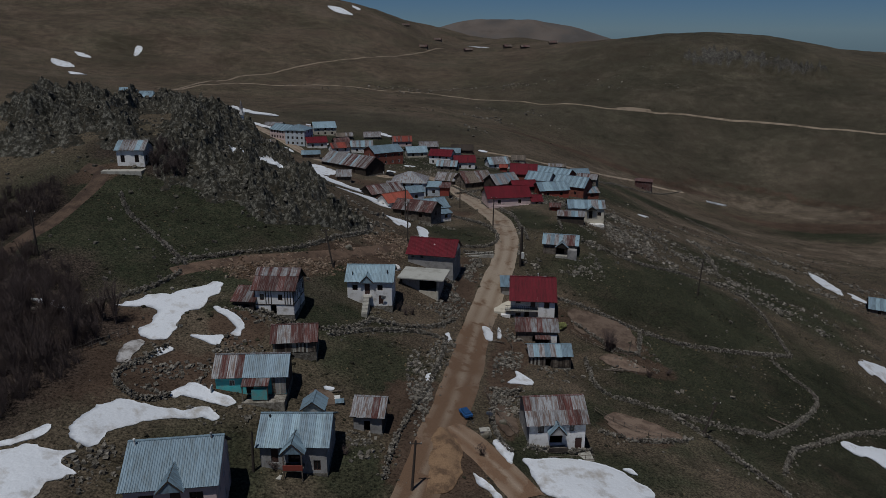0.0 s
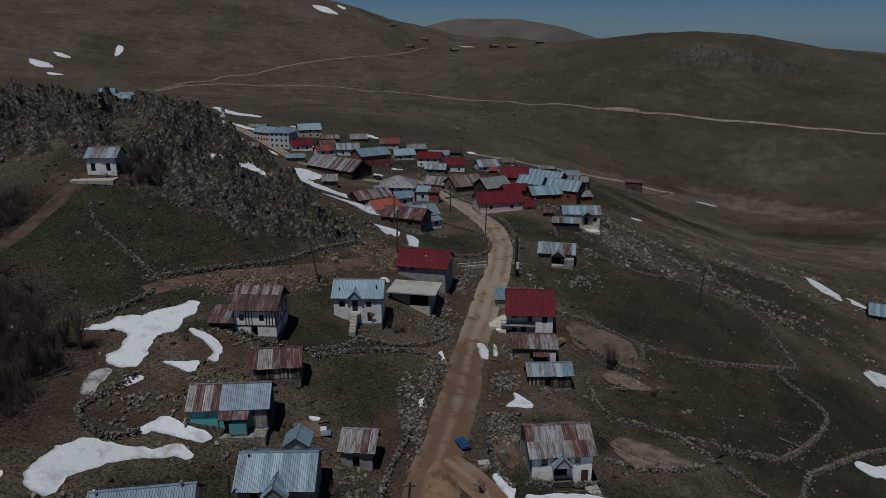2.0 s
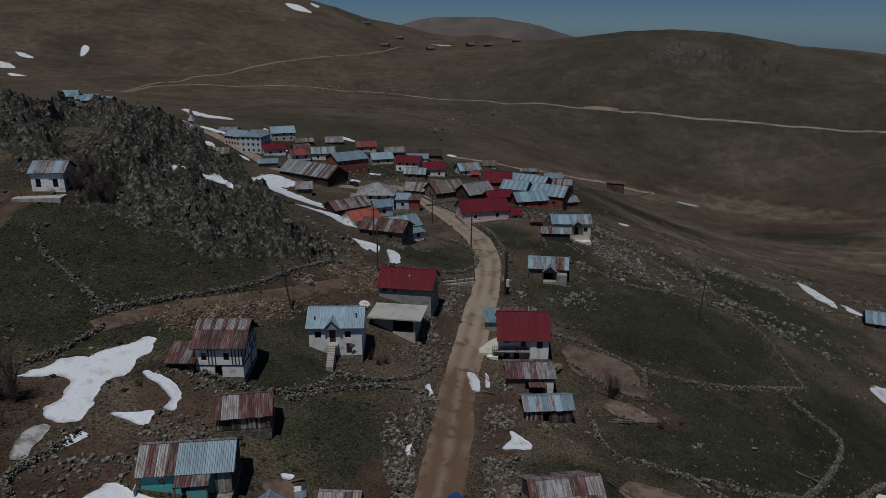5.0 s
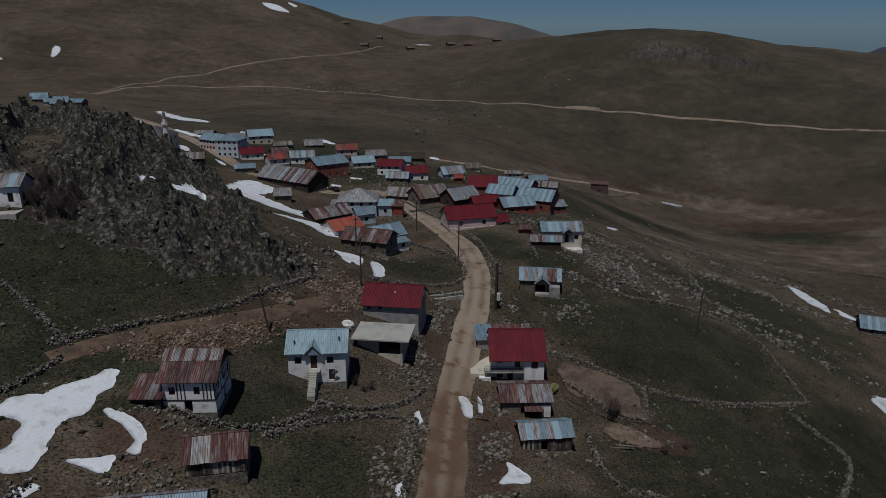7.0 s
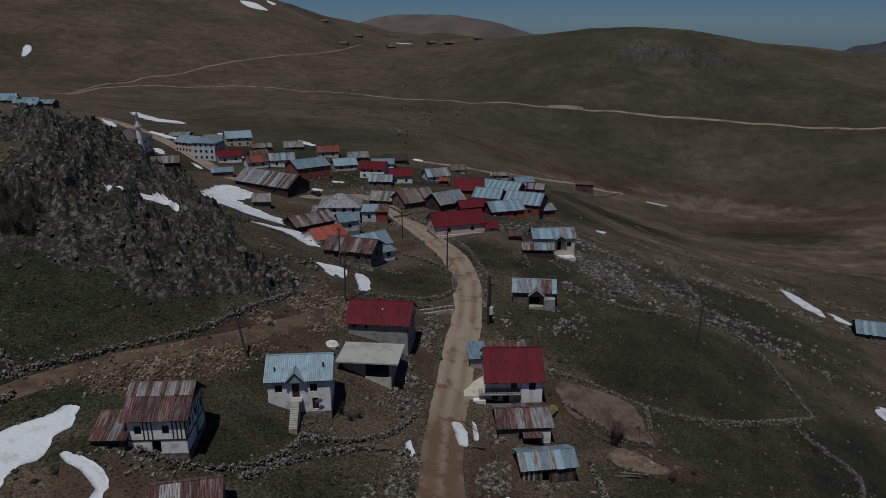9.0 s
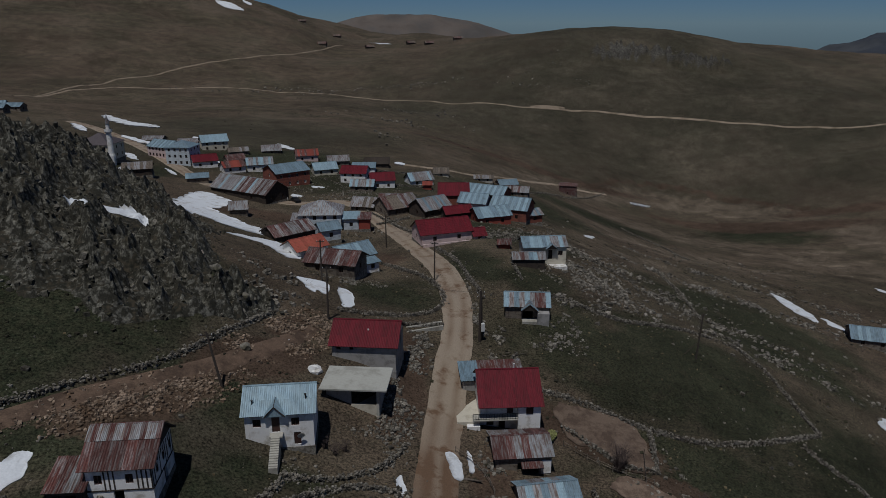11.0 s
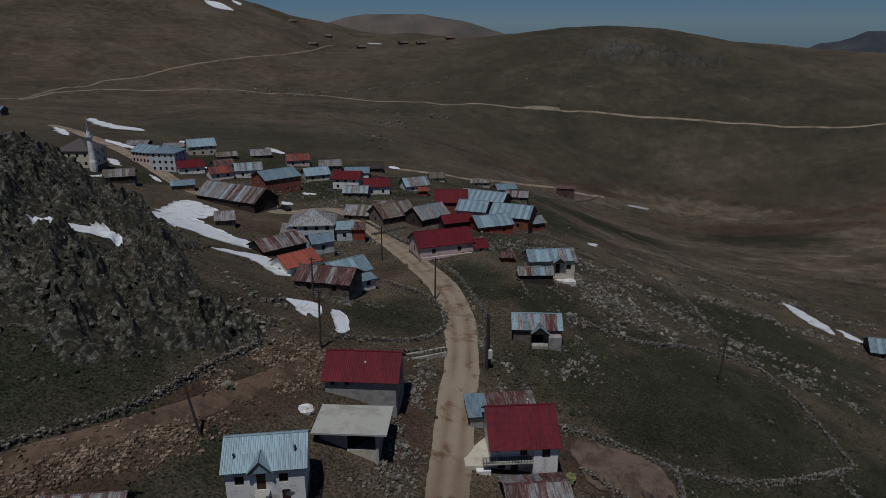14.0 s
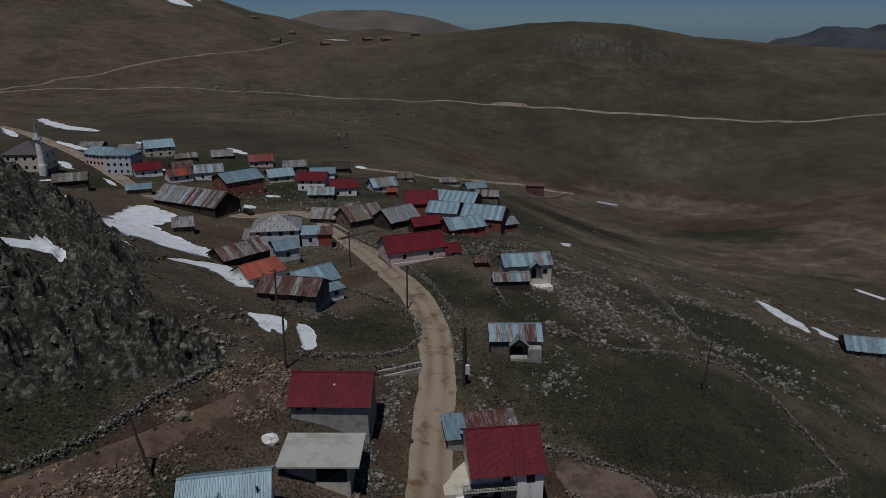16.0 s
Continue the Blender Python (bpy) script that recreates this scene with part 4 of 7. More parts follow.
def house(name, x, y, z, yaw, w, d, h, label, wall=MAT_WHITE, roof=(MAT_BLUE,), rise=1.6, over=0.4, front=(), right=(), left=(), ridge=0.5, mixed=True, base=MAT_RUBWALL, gable=None, kind="gable", base_h=0.0, seed=1, side=None, seam=0.0, group="", cap=None, category="house"):
    """A house: the front of its eave stands over (x, y), it runs back along its own +y. Openings: (kind, x0, x1, z0, z1)."""
    rng = random.Random(seed)
    ob = start(name, x, y, z, yaw, label, category, group)
    side = side or wall
    v, f = box(-w / 2 - 0.06, w / 2 + 0.06, -0.06, d + 0.06, -3.5, base_h)
    part("foundation", mesh_of("foundation", v, f, base), ob)
    for nm, m, width, ops, mt in (("wall", pose(-w / 2, 0, 0), w, front, wall), ("wall", pose(w / 2, 0.002, 0, 0, 0, 90), d - 0.004, right, side), ("wall", pose(-w / 2, d - 0.002, 0, 0, 0, -90), d - 0.004, left, side), ("wall", pose(w / 2, d, 0, 0, 0, 180), w, (), wall)):
        obw = part(nm, wall_mesh(nm, width, base_h, h, [o[1:] for o in ops], mt), ob, m)
        for o in ops:
            fill_opening(obw, o[1:], o[0])
    v, f = box(-w / 2 + 0.3, w / 2 - 0.3, 0.3, d - 0.3, base_h - 0.1, base_h)
    part("floor", mesh_of("floor", v, f, MAT_DARKWOOD), ob)
    ym = d * ridge
    mats = list(roof)
    pick = rng if mixed else None
    if kind == "gable":
        for sgn, y0, run in ((1, -over, ym + over), (-1, d + over, d - ym + over)):
            zl = h - over * rise / (ym if sgn > 0 else d - ym)
            ln = math.hypot(run, h + rise - zl)
            if sgn > 0:
                slope(ob, "roof_slope", (-w / 2 - over, y0, zl + 0.14), (1, 0, 0), (0, run, h + rise - zl), w + 2 * over, ln, mats, pick, seam=seam)
            else:
                slope(ob, "roof_slope", (w / 2 + over, y0, zl + 0.14), (-1, 0, 0), (0, -run, h + rise - zl), w + 2 * over, ln, mats, pick, seam=seam)
        v, f = boxes((-w / 2 - over, w / 2 + over, ym - 0.16, ym + 0.16, h + rise + 0.13, h + rise + 0.21))
        part("ridge_cap", mesh_of("ridge_cap", v, f, cap or mats[0]), ob)
        gable_end(ob, -w / 2 + 0.001, 0.01, d - 0.01, ym, h, h + rise, gable or side)
        gable_end(ob, w / 2 - 0.221, 0.01, d - 0.01, ym, h, h + rise, gable or side)
    elif kind == "lean":
        ln = math.hypot(d + 2 * over, rise)
        slope(ob, "roof_slope", (-w / 2 - over, -over, h + 0.1), (1, 0, 0), (0, d + 2 * over, rise), w + 2 * over, ln, mats, pick)
        for xx in (-w / 2 + 0.001, w / 2 - 0.221):
            gable_end(ob, xx, 0.01, d - 0.01, d - 0.02, h, h + rise * 0.9, gable or side)
    elif kind == "hip":
        rx = max(w / 2 - d / 2, 0.3)
        o = over
        base_pts = [(-w / 2 - o, -o, h), (w / 2 + o, -o, h), (w / 2 + o, d + o, h), (-w / 2 - o, d + o, h)]
        top = [(-rx, d / 2, h + rise), (rx, d / 2, h + rise)]
        v = [(a, c, e - 0.12) for a, c, e in base_pts] + [(a, c, e + 0.02) for a, c, e in base_pts] + top
        part("roof", mesh_of("roof", v, [(3, 2, 1, 0), (0, 1, 5, 4), (1, 2, 6, 5), (2, 3, 7, 6), (3, 0, 4, 7), (4, 5, 9, 8), (5, 6, 9), (6, 7, 8, 9), (7, 4, 8)], mats[0]), ob)
        for sgn in (1, -1):
            for k in range(max(3, int(w / 0.7))):
                xx = -w / 2 - o + (k + 0.5) * (w + 2 * o) / max(3, int(w / 0.7))
                edge = max(0.0, abs(xx) - rx) / max(w / 2 + o - rx, 0.1)
                ln_y = (d / 2 + o) * (1 - edge)
                zt = h + (rise) * (1 - edge)
                y0 = -o if sgn > 0 else d + o
                y1 = y0 + sgn * ln_y
                vv = [(xx - 0.04, y0, h + 0.02), (xx + 0.04, y0, h + 0.02), (xx + 0.04, y1, zt + 0.02), (xx - 0.04, y1, zt + 0.02)]
                vv += [(a, c, e + 0.07) for a, c, e in vv]
                part("seam", mesh_of("seam", vv, [(4, 5, 6, 7), (0, 1, 5, 4), (1, 2, 6, 5), (2, 3, 7, 6), (3, 0, 4, 7)], mats[-1]), ob)
    return ob


def wins(w, n, z0=0.9, z1=1.9, ww=0.8, kind="window", inset=0.0):
    g = (w - 2 * inset) / n
    return [(kind, inset + g * (k + 0.5) - ww / 2, inset + g * (k + 0.5) + ww / 2, z0, z1) for k in range(n)]


def porch_gable(ob, x, w, out, z, rise, mats, back=1.6, front_mat=MAT_DARKWOOD):
    """A small gabled roof that runs out over the door."""
    half = w / 2
    ln = math.hypot(half, rise)
    slope(ob, "porch_roof", (x - half, back, z), (0, -1, 0), (half, 0, rise), out + back, ln, mats, None, gap=0.7)
    slope(ob, "porch_roof", (x + half, -out, z), (0, 1, 0), (-half, 0, rise), out + back, ln, mats, None, gap=0.7)
    v = [(x - half, -out + 0.1, z), (x + half, -out + 0.1, z), (x, -out + 0.1, z + rise), (x - half, -out + 0.2, z), (x + half, -out + 0.2, z), (x, -out + 0.2, z + rise)]
    part("porch_gable", mesh_of("porch_gable", v, [(0, 1, 2), (3, 5, 4), (0, 3, 4, 1)], front_mat), ob)


def stack_pipe(ob, x, y, z, tall=0.8, r=0.09, mat=MAT_DARKMETAL):
    n = 10
    verts, faces = [], []
    for zz, rr in ((z - 0.4, r), (z + tall, r), (z + tall, r * 1.5), (z + tall + 0.12, r * 1.5), (z + tall + 0.2, 0.02)):
        verts += [(x + rr * math.cos(6.2832 * k / n), y + rr * math.sin(6.2832 * k / n), zz) for k in range(n)]
    for a in range(4):
        faces += [(a * n + k, a * n + (k + 1) % n, (a + 1) * n + (k + 1) % n, (a + 1) * n + k) for k in range(n)]
    part("stove_pipe", mesh_of("stove_pipe", verts, faces, mat), ob)


def steps(ob, x, w, z, n, out0=0.0, mat=MAT_CONCRETE):
    """A flight that climbs to the door at height z."""
    for k in range(n):
        zz = z * (n - k) / n
        y = -out0 - 0.28 * k
        v, f = box(x - w / 2, x + w / 2, y - 0.3, y, -1.5, zz)
        part("step", mesh_of("step", v, f, mat), ob)


def railing(ob, x0, x1, y, z, tall=0.9, mat=MAT_DARKMETAL, gap=0.35):
    v, f = boxes((x0, x1, y - 0.03, y + 0.03, z + tall - 0.05, z + tall), (x0, x1, y - 0.02, y + 0.02, z + 0.1, z + 0.14))
    rail = part("railing", mesh_of("railing", v, f, mat), ob)
    n = max(2, int((x1 - x0) / gap))
    for k in range(n + 1):
        xx = x0 + (x1 - x0) * k / n
        v, f = box(xx - 0.02, xx + 0.02, y - 0.02, y + 0.02, z - 0.02, z + tall - 0.052)
        part("baluster", mesh_of("baluster", v, f, mat), rail)


def plank(ob, name, x0, x1, y0, y1, z0, z1, mat, label=""):
    return part(name, worn_box(name, mat, x0, x1, y0, y1, z0, z1, 0.02), ob, None, label)


def boarded(ob, x0, x1, y, z0, z1, mats, rng, gap=0.22, out=0.05):
    """Upright boards nailed on a front."""
    n = int((x1 - x0) / gap)
    for k in range(n):
        a = x0 + (x1 - x0) * k / n
        v, f = box(a + 0.012, a + (x1 - x0) / n - 0.012, y - out, y - 0.003, z0 + rng.uniform(0, 0.12), z1 - rng.uniform(0, 0.06))
        part("board", mesh_of("board", v, f, rng.choice(mats)), ob)


def dish(ob, x, y, z, r=0.42, turn=0.0):
    """A satellite dish on a bent arm."""
    bm = bmesh.new()
    rings, n = 4, 16
    grid = []
    for i in range(rings + 1):
        rr = r * i / rings
        grid.append([bm.verts.new((rr * math.cos(6.2832 * k / n), -0.35 * rr * rr / r - 0.02, rr * math.sin(6.2832 * k / n))) for k in range(n)] if i else [bm.verts.new((0, 0, 0))])
    for k in range(n):
        bm.faces.new((grid[0][0], grid[1][k], grid[1][(k + 1) % n]))
        for i in range(1, rings):
            bm.faces.new((grid[i][k], grid[i + 1][k], grid[i + 1][(k + 1) % n], grid[i][(k + 1) % n]))
    bmesh.ops.solidify(bm, geom=bm.faces[:], thickness=0.015)
    me = bpy.data.meshes.new("dish")
    bm.to_mesh(me)
    bm.free()
    me.materials.append(MAT_FRAME)
    dish_ob = part("satellite_dish", me, ob, pose(x, y, z, 25, 0, turn), "white satellite dish")
    v, f = boxes((-0.02, 0.02, 0.03, 0.3, -0.03, 0.01), (-0.015, 0.015, -0.5, -0.05, -0.36, -0.33))
    part("arm", mesh_of("arm", v, f, MAT_DARKMETAL), dish_ob)



# ---- loose stones ----
CHIP = np.array([(x, y, z) for z in (-1, 1) for y in (-1, 1) for x in (-1, 1)], float)
CHIP_FACES = np.array([(0, 2, 3, 1), (4, 5, 7, 6), (0, 1, 5, 4), (2, 6, 7, 3), (0, 4, 6, 2), (1, 3, 7, 5)])


def chips(name, centres, sizes, mat, seed, tall=0.75, lean=0.35):
    """Many angular stones in one mesh: each a box with its corners knocked about."""
    rng = np.random.default_rng(seed)
    n = len(centres)
    c = CHIP[None] * rng.uniform(0.62, 1.0, (n, 8, 3))
    c = c * np.stack([sizes, sizes * rng.uniform(0.6, 1.1, n), sizes * tall * rng.uniform(0.7, 1.2, n)], -1)[:, None]
    a = rng.uniform(0, 6.28, n)
    b = rng.normal(0, lean, n)
    ca, sa, cb, sb = np.cos(a), np.sin(a), np.cos(b), np.sin(b)
    x, y, z = c[..., 0], c[..., 1], c[..., 2]
    x, z = x * cb[:, None] + z * sb[:, None], z * cb[:, None] - x * sb[:, None]
    x, y = x * ca[:, None] - y * sa[:, None], x * sa[:, None] + y * ca[:, None]
    v = np.stack([x, y, z], -1) + np.asarray(centres)[:, None]
    f = (CHIP_FACES[None] + 8 * np.arange(n)[:, None, None]).reshape(-1, 4)
    me = bpy.data.meshes.new(name)
    me.vertices.add(n * 8)
    me.vertices.foreach_set("co", v.astype(np.float32).ravel())
    me.loops.add(f.size)
    me.loops.foreach_set("vertex_index", f.ravel().astype(np.int32))
    me.polygons.add(len(f))
    me.polygons.foreach_set("loop_start", np.arange(0, f.size, 4, dtype=np.int32))
    me.polygons.foreach_set("use_smooth", np.zeros(len(f), bool))
    me.update(calc_edges=True)
    me.validate()
    me.materials.append(mat)
    return me


WALL_COUNT = [0]


def stone_wall(name, points, tall=0.75):
    """A tumbled dry-stone field wall: courses of single stones, gaps and fallen ones beside it."""
    WALL_COUNT[0] += 1
    rng = np.random.default_rng(100 + WALL_COUNT[0])
    p = resample(points, 0.30)
    t = np.gradient(p, axis=0)
    t /= np.maximum(np.hypot(*t.T), 1e-6)[:, None]
    side = np.stack([t[:, 1], -t[:, 0]], -1)
    keep = value_noise(p[:, 0] / 3.1, p[:, 1] / 3.1, 31)
    cs, ss = [], []
    for course in range(3):
        for row in (-1, 0, 1):
            ok = rng.random(len(p)) < (0.95, 0.8, 0.55)[course] * np.clip(0.25 + keep * 1.4, 0.3, 1)
            off = row * (0.24 - 0.05 * course) + rng.normal(0, 0.08, len(p))
            q = p + side * off[:, None] + rng.normal(0, 0.08, p.shape)
            z = height(q[:, 0], q[:, 1]) + 0.08 + course * tall / 3.0
            cs.append(np.column_stack([q, z])[ok])
            ss.append(rng.uniform(0.09, 0.20, len(p))[ok])
    for spread in (0.9, 1.8):
        ok = rng.random(len(p)) < 0.22
        q = p + side * rng.normal(0, spread, len(p))[:, None]
        cs.append(np.column_stack([q, height(q[:, 0], q[:, 1]) + 0.05])[ok])
        ss.append(rng.uniform(0.08, 0.2, len(p))[ok])
    me = chips(name, np.vstack(cs), np.concatenate(ss), MAT_STONE, 300 + WALL_COUNT[0])
    ob = new(name)
    tagged(ob, "tumbled grey dry-stone field wall", "wall", "field walls")
    ob.location = (*p[len(p) // 2], float(height(*p[len(p) // 2])))
    st = part("stones", me, ob, Matrix.Translation(-ob.location))
    tagged(st, kind="stuff")


# ---- the near houses ----
R = random.Random(5)

# big pale pink house with a blue-grey roof
a = house("house", -25.9, 56.0, 13.0, 8, 8.5, 7.4, 5.4, "two-storey pale pink house with a blue-grey corrugated roof", MAT_PINK, (MAT_BLUE,), 2.25, 0.4, front=[("dark", 1.3, 2.7, 3.0, 4.6), ("door", 4.2, 5.2, 2.5, 4.7), ("dark", 6.0, 7.3, 3.0, 4.6), ("dark", 1.3, 2.7, 0.6, 1.8), ("dark", 6.0, 7.3, 0.6, 1.8)], right=[("window", 1.4, 2.1, 3.2, 4.6), ("window", 3.8, 4.6, 3.2, 4.6), ("window", 6.4, 7.2, 3.2, 4.6), ("window", 1.4, 2.1, 0.7, 1.9), ("window", 3.8, 4.6, 0.7, 1.9), ("window", 6.4, 7.2, 0.7, 1.9)], mixed=False, ridge=0.62)
porch_gable(a, 0.2, 2.6, 0.9, 5.25, 1.4, (MAT_BLUE,), 2.2, MAT_BLUE)
stack_pipe(a, -3.9, 4.1, 7.6, 0.6, mat=MAT_FRAME)
stack_pipe(a, 3.4, 4.3, 7.6, 0.6, mat=MAT_GREY)
plank(a, "balcony_slab", -1.2, 1.6, -1.3, -0.01, 2.3, 2.45, MAT_CONCRETE)
railing(a, -1.2, 1.6, -1.25, 2.45)

# grey house with a blue roof and a red balcony
b = house("house", -16.6, 67.0, 12.0, 0.5, 7.4, 6.6, 3.8, "grey rendered house with blue sheet roof and red balcony", MAT_BLOCK, (MAT_BLUE, MAT_BLUE, MAT_PALEBLUE), 1.9, 0.45, front=[("door", 1.2, 2.0, 1.5, 3.4), ("dark", 3.1, 4.4, 1.5, 3.4), ("dark", 5.9, 6.7, 0.5, 1.8)], right=wins(6.6, 2, 1.8, 2.9), base_h=0.15, mixed=True, seed=3)
porch_gable(b, 0.2, 2.7, 1.5, 3.5, 1.35, (MAT_BLUE, MAT_PALEBLUE), 2.4, MAT_BLUE)
plank(b, "balcony_floor", -0.95, 1.25, -1.4, -0.01, 1.3, 1.42, MAT_WOOD)
plank(b, "balcony_front", -0.95, 1.25, -1.42, -1.36, 1.42, 2.1, MAT_REDPAINT, "faded red balcony boards")
for px in (-0.9, 1.1):
    plank(b, "post", px, px + 0.14, -1.4, -1.26, -1.0, 3.55, MAT_WOOD)
plank(b, "terrace_slab", -3.6, -1.2, -1.6, -0.08, -0.4, 0.5, MAT_CONCRETE)
stack_pipe(b, -3.0, 2.8, 5.3, 0.5)
back = house("house_annex", -14.4, 75.0, 12.0, 90.5, 2.4, 2.4, 4.3, "small blue-roofed annex behind the grey house", MAT_BLOCK, (MAT_BLUE,), 0.9, 0.3, category="annex")

# turquoise house
c = house("house", -24.3, 78.9, 15.0, 3.3, 8.8, 5.0, 3.0, "turquoise cottage with a patched blue and rust roof", MAT_TEAL, (MAT_GREY, MAT_RUST, MAT_GREY, MAT_RUST, MAT_BLUE, MAT_BLUE, MAT_BLUE, MAT_BLUE, MAT_BLUE, MAT_BLUE), 1.7, 0.4, front=[("window", 1.7, 2.4, 1.6, 2.4), ("door", 3.8, 4.7, 0.5, 2.4)], right=wins(5.0, 1, 1.2, 2.1), side=MAT_DARKWOOD, base_h=0.3, mixed=False)
slope(c, "porch_roof", (-0.9, -1.7, 2.35), (1, 0, 0), (0, 1.75, 0.55), 3.4, 1.82, (MAT_RUST, MAT_RUST, MAT_GREY), None)
plank(c, "porch_wall", 0.3, 2.3, -1.5, -1.42, 0.35, 1.9, MAT_TEAL)
for px in (-0.85, 2.25):
    plank(c, "post", px, px + 0.14, -1.58, -1.44, -1.5, 2.4, MAT_WOOD)
plank(c, "terrace", -4.4, 4.4, -1.9, -0.08, -1.2, 0.2, MAT_RUBWALL)
boarded(c, 2.6, 4.38, -0.02, 0.3, 2.9, (MAT_BLOCK, MAT_CONCRETE, MAT_WOOD), R)
plank(c, "leaning_door", -4.75, -4.65, -1.3, -0.4, 0.26, 2.2, MAT_FRAME)

# rust-roofed shed on a stone footing
d = house("shed", -20.9, 89.2, 15.2, 5.5, 6.0, 4.6, 2.7, "rust-red sheet-roofed timber shed on rough stone", MAT_WOOD, (MAT_RUST, MAT_RUST, MAT_RUST, MAT_GREY), 1.5, 0.35, front=[("hole", 0.9, 1.4, 1.4, 2.0), ("door", 2.0, 2.8, 0.9, 2.4)], base_h=0.9, seed=4, category="shed")
boarded(d, -2.95, 2.95, -0.02, 1.0, 2.65, (MAT_WOOD, MAT_DARKWOOD, MAT_WOOD, MAT_CONCRETE), R, 0.26)

# small plank shed by the road
e = house("shed", -9.3, 76.2, 11.5, -4.8, 3.6, 3.6, 2.4, "small grey plank shed with a streaked sheet roof", MAT_BLOCK, (MAT_GREY, MAT_RUST, MAT_GREY, MAT_WOOD), 1.1, 0.4, front=[("hole", 1.3, 2.1, 0.1, 1.7)], side=MAT_DARKWOOD, seed=7, ridge=0.75, category="shed")

# half-timbered barn
f = house("barn", -25.7, 98.6, 18.0, -3, 6.0, 6.4, 4.1, "half-timbered white barn with a rust and zinc roof", MAT_WHITE, (MAT_RUST,), 2.0, 0.45, front=[("dark", 0.8, 1.5, 2.3, 3.3), ("dark", 3.6, 4.3, 2.3, 3.3), ("hole", 2.4, 3.3, 0.0, 1.6)], right=[("dark", 1.2, 1.9, 2.3, 3.3), ("dark", 3.2, 3.9, 2.3, 3.3), ("dark", 5.2, 5.9, 2.3, 3.3), ("hole", 3.2, 4.1, 0.0, 1.5)], mixed=False, gable=MAT_DARKWOOD, base_h=0.0, ridge=0.6, category="barn")
for k in range(15):
    xx = -2.95 + 5.9 * k / 14
    if k not in (1, 2, 3, 7, 8, 9, 10):
        plank(f, "timber", xx - 0.07, xx + 0.07, -0.05, -0.003, 1.7, 4.0, MAT_DARKWOOD)
plank(f, "beam", -3.05, 3.05, -0.07, -0.003, 1.55, 1.7, MAT_DARKWOOD)
for k in range(12):
    yy = 0.2 + 6.0 * k / 11
    plank(f, "timber", 3.003, 3.05, yy - 0.06, yy + 0.06, 3.4 if k in (2, 3, 5, 6, 9) else 1.7, 4.0, MAT_DARKWOOD)
plank(f, "beam", 3.003, 3.07, 0.02, 6.38, 1.55, 1.7, MAT_DARKWOOD)
slope(f, "zinc_strip", (-3.45, 2.2, 5.47), (1, 0, 0), (0, 1.62, 0.84), 6.9, 1.8, (MAT_GREY, MAT_RUST, MAT_GREY), None, gap=0.5)
lean = house("barn_lean_to", -30.3, 98.0, 18.1, -3, 3.2, 3.6, 2.2, "open lean-to of grey planks with rust roof", MAT_DARKWOOD, (MAT_RUST, MAT_GREY, MAT_RUST), 1.1, 0.3, front=[("hole", 0.4, 2.6, 0.1, 1.8)], kind="lean", category="lean-to")
plank(lean, "slab", -1.8, 1.7, -2.2, -0.3, -1.6, -0.15, MAT_CONCRETE)

# white house with a pale blue roof and stairs
g = house("house", -12.6, 111.9, 14.4, -1.5, 7.7, 6.2, 4.2, "whitewashed house with pale blue roof and concrete stairs", MAT_WHITE, (MAT_PALEBLUE,), 1.8, 0.4, front=[("dark", 0.9, 1.8, 2.5, 3.5), ("door", 3.0, 3.9, 1.75, 3.7), ("dark", 5.2, 6.1, 2.5, 3.5), ("door", 5.4, 6.2, -0.2 + 0.2, 1.6)], right=wins(6.2, 2, 2.5, 3.4, kind="dark"), mixed=False, base_h=-0.3, seam=0.5)
porch_gable(g, -0.4, 2.5, 0.6, 4.0, 1.35, (MAT_PALEBLUE,), 2.2, MAT_PALEBLUE)
steps(g, -0.4, 1.0, 1.72, 13, 0.9)
plank(g, "landing", -1.1, 0.4, -0.9, -0.003, 1.5, 1.72, MAT_CONCRETE)
stack_pipe(g, -3.0, 1.0, 4.6, 0.75)
stack_pipe(g, 3.0, 1.3, 4.7, 0.95)
dish(g, 2.4, -0.35, 1.5, 0.45, 10)

# flat concrete slab building
s = start("garage", -4.1, 122.6, 12.5, -12, "unfinished garage under a flat pale concrete slab", "garage")
plank(s, "roof_slab", -4.4, 4.5, -1.0, 5.4, 2.75, 3.0, MAT_SLAB)
for nm, x0, x1, y0, y1 in (("wall", -3.7, -3.4, 0.2, 4.9), ("wall", 3.1, 3.4, 0.2, 4.9), ("wall", -3.4, 3.1, 4.6, 4.9), ("wall", -3.4, -0.4, 0.2, 0.45)):
    plank(s, nm, x0, x1, y0, y1, -2.5, 2.748, MAT_BLOCK)
plank(s, "parapet", -0.4, 3.1, -0.1, 0.15, -2.5, 0.35, MAT_CREAM)
plank(s, "column", 3.0, 3.35, -0.15, 0.2, -2.5, 2.748, MAT_CONCRETE)
plank(s, "floor", -3.4, 3.1, 0.45, 4.6, -0.2, -0.05, MAT_CONCRETE)

# red-roofed house of grey blocks
i = house("house", -2.5, 131.2, 13.1, -13, 9.2, 7.2, 4.0, "grey block house with a wide dark red sheet roof", MAT_BLOCK, (MAT_RED,), 2.2, 0.45, front=[("hole", 0.7, 1.3, 3.2, 3.6), ("hole", 2.6, 3.1, 3.2, 3.6)], right=[("window", 2.4, 3.4, 2.2, 3.4), ("hole", 4.6, 5.4, 2.2, 3.4)], mixed=False, base=MAT_BLOCK, gable=MAT_WHITE, seam=0.4)
stack_pipe(i, 0.4, 2.0, 5.0, 0.5, mat=MAT_FRAME)

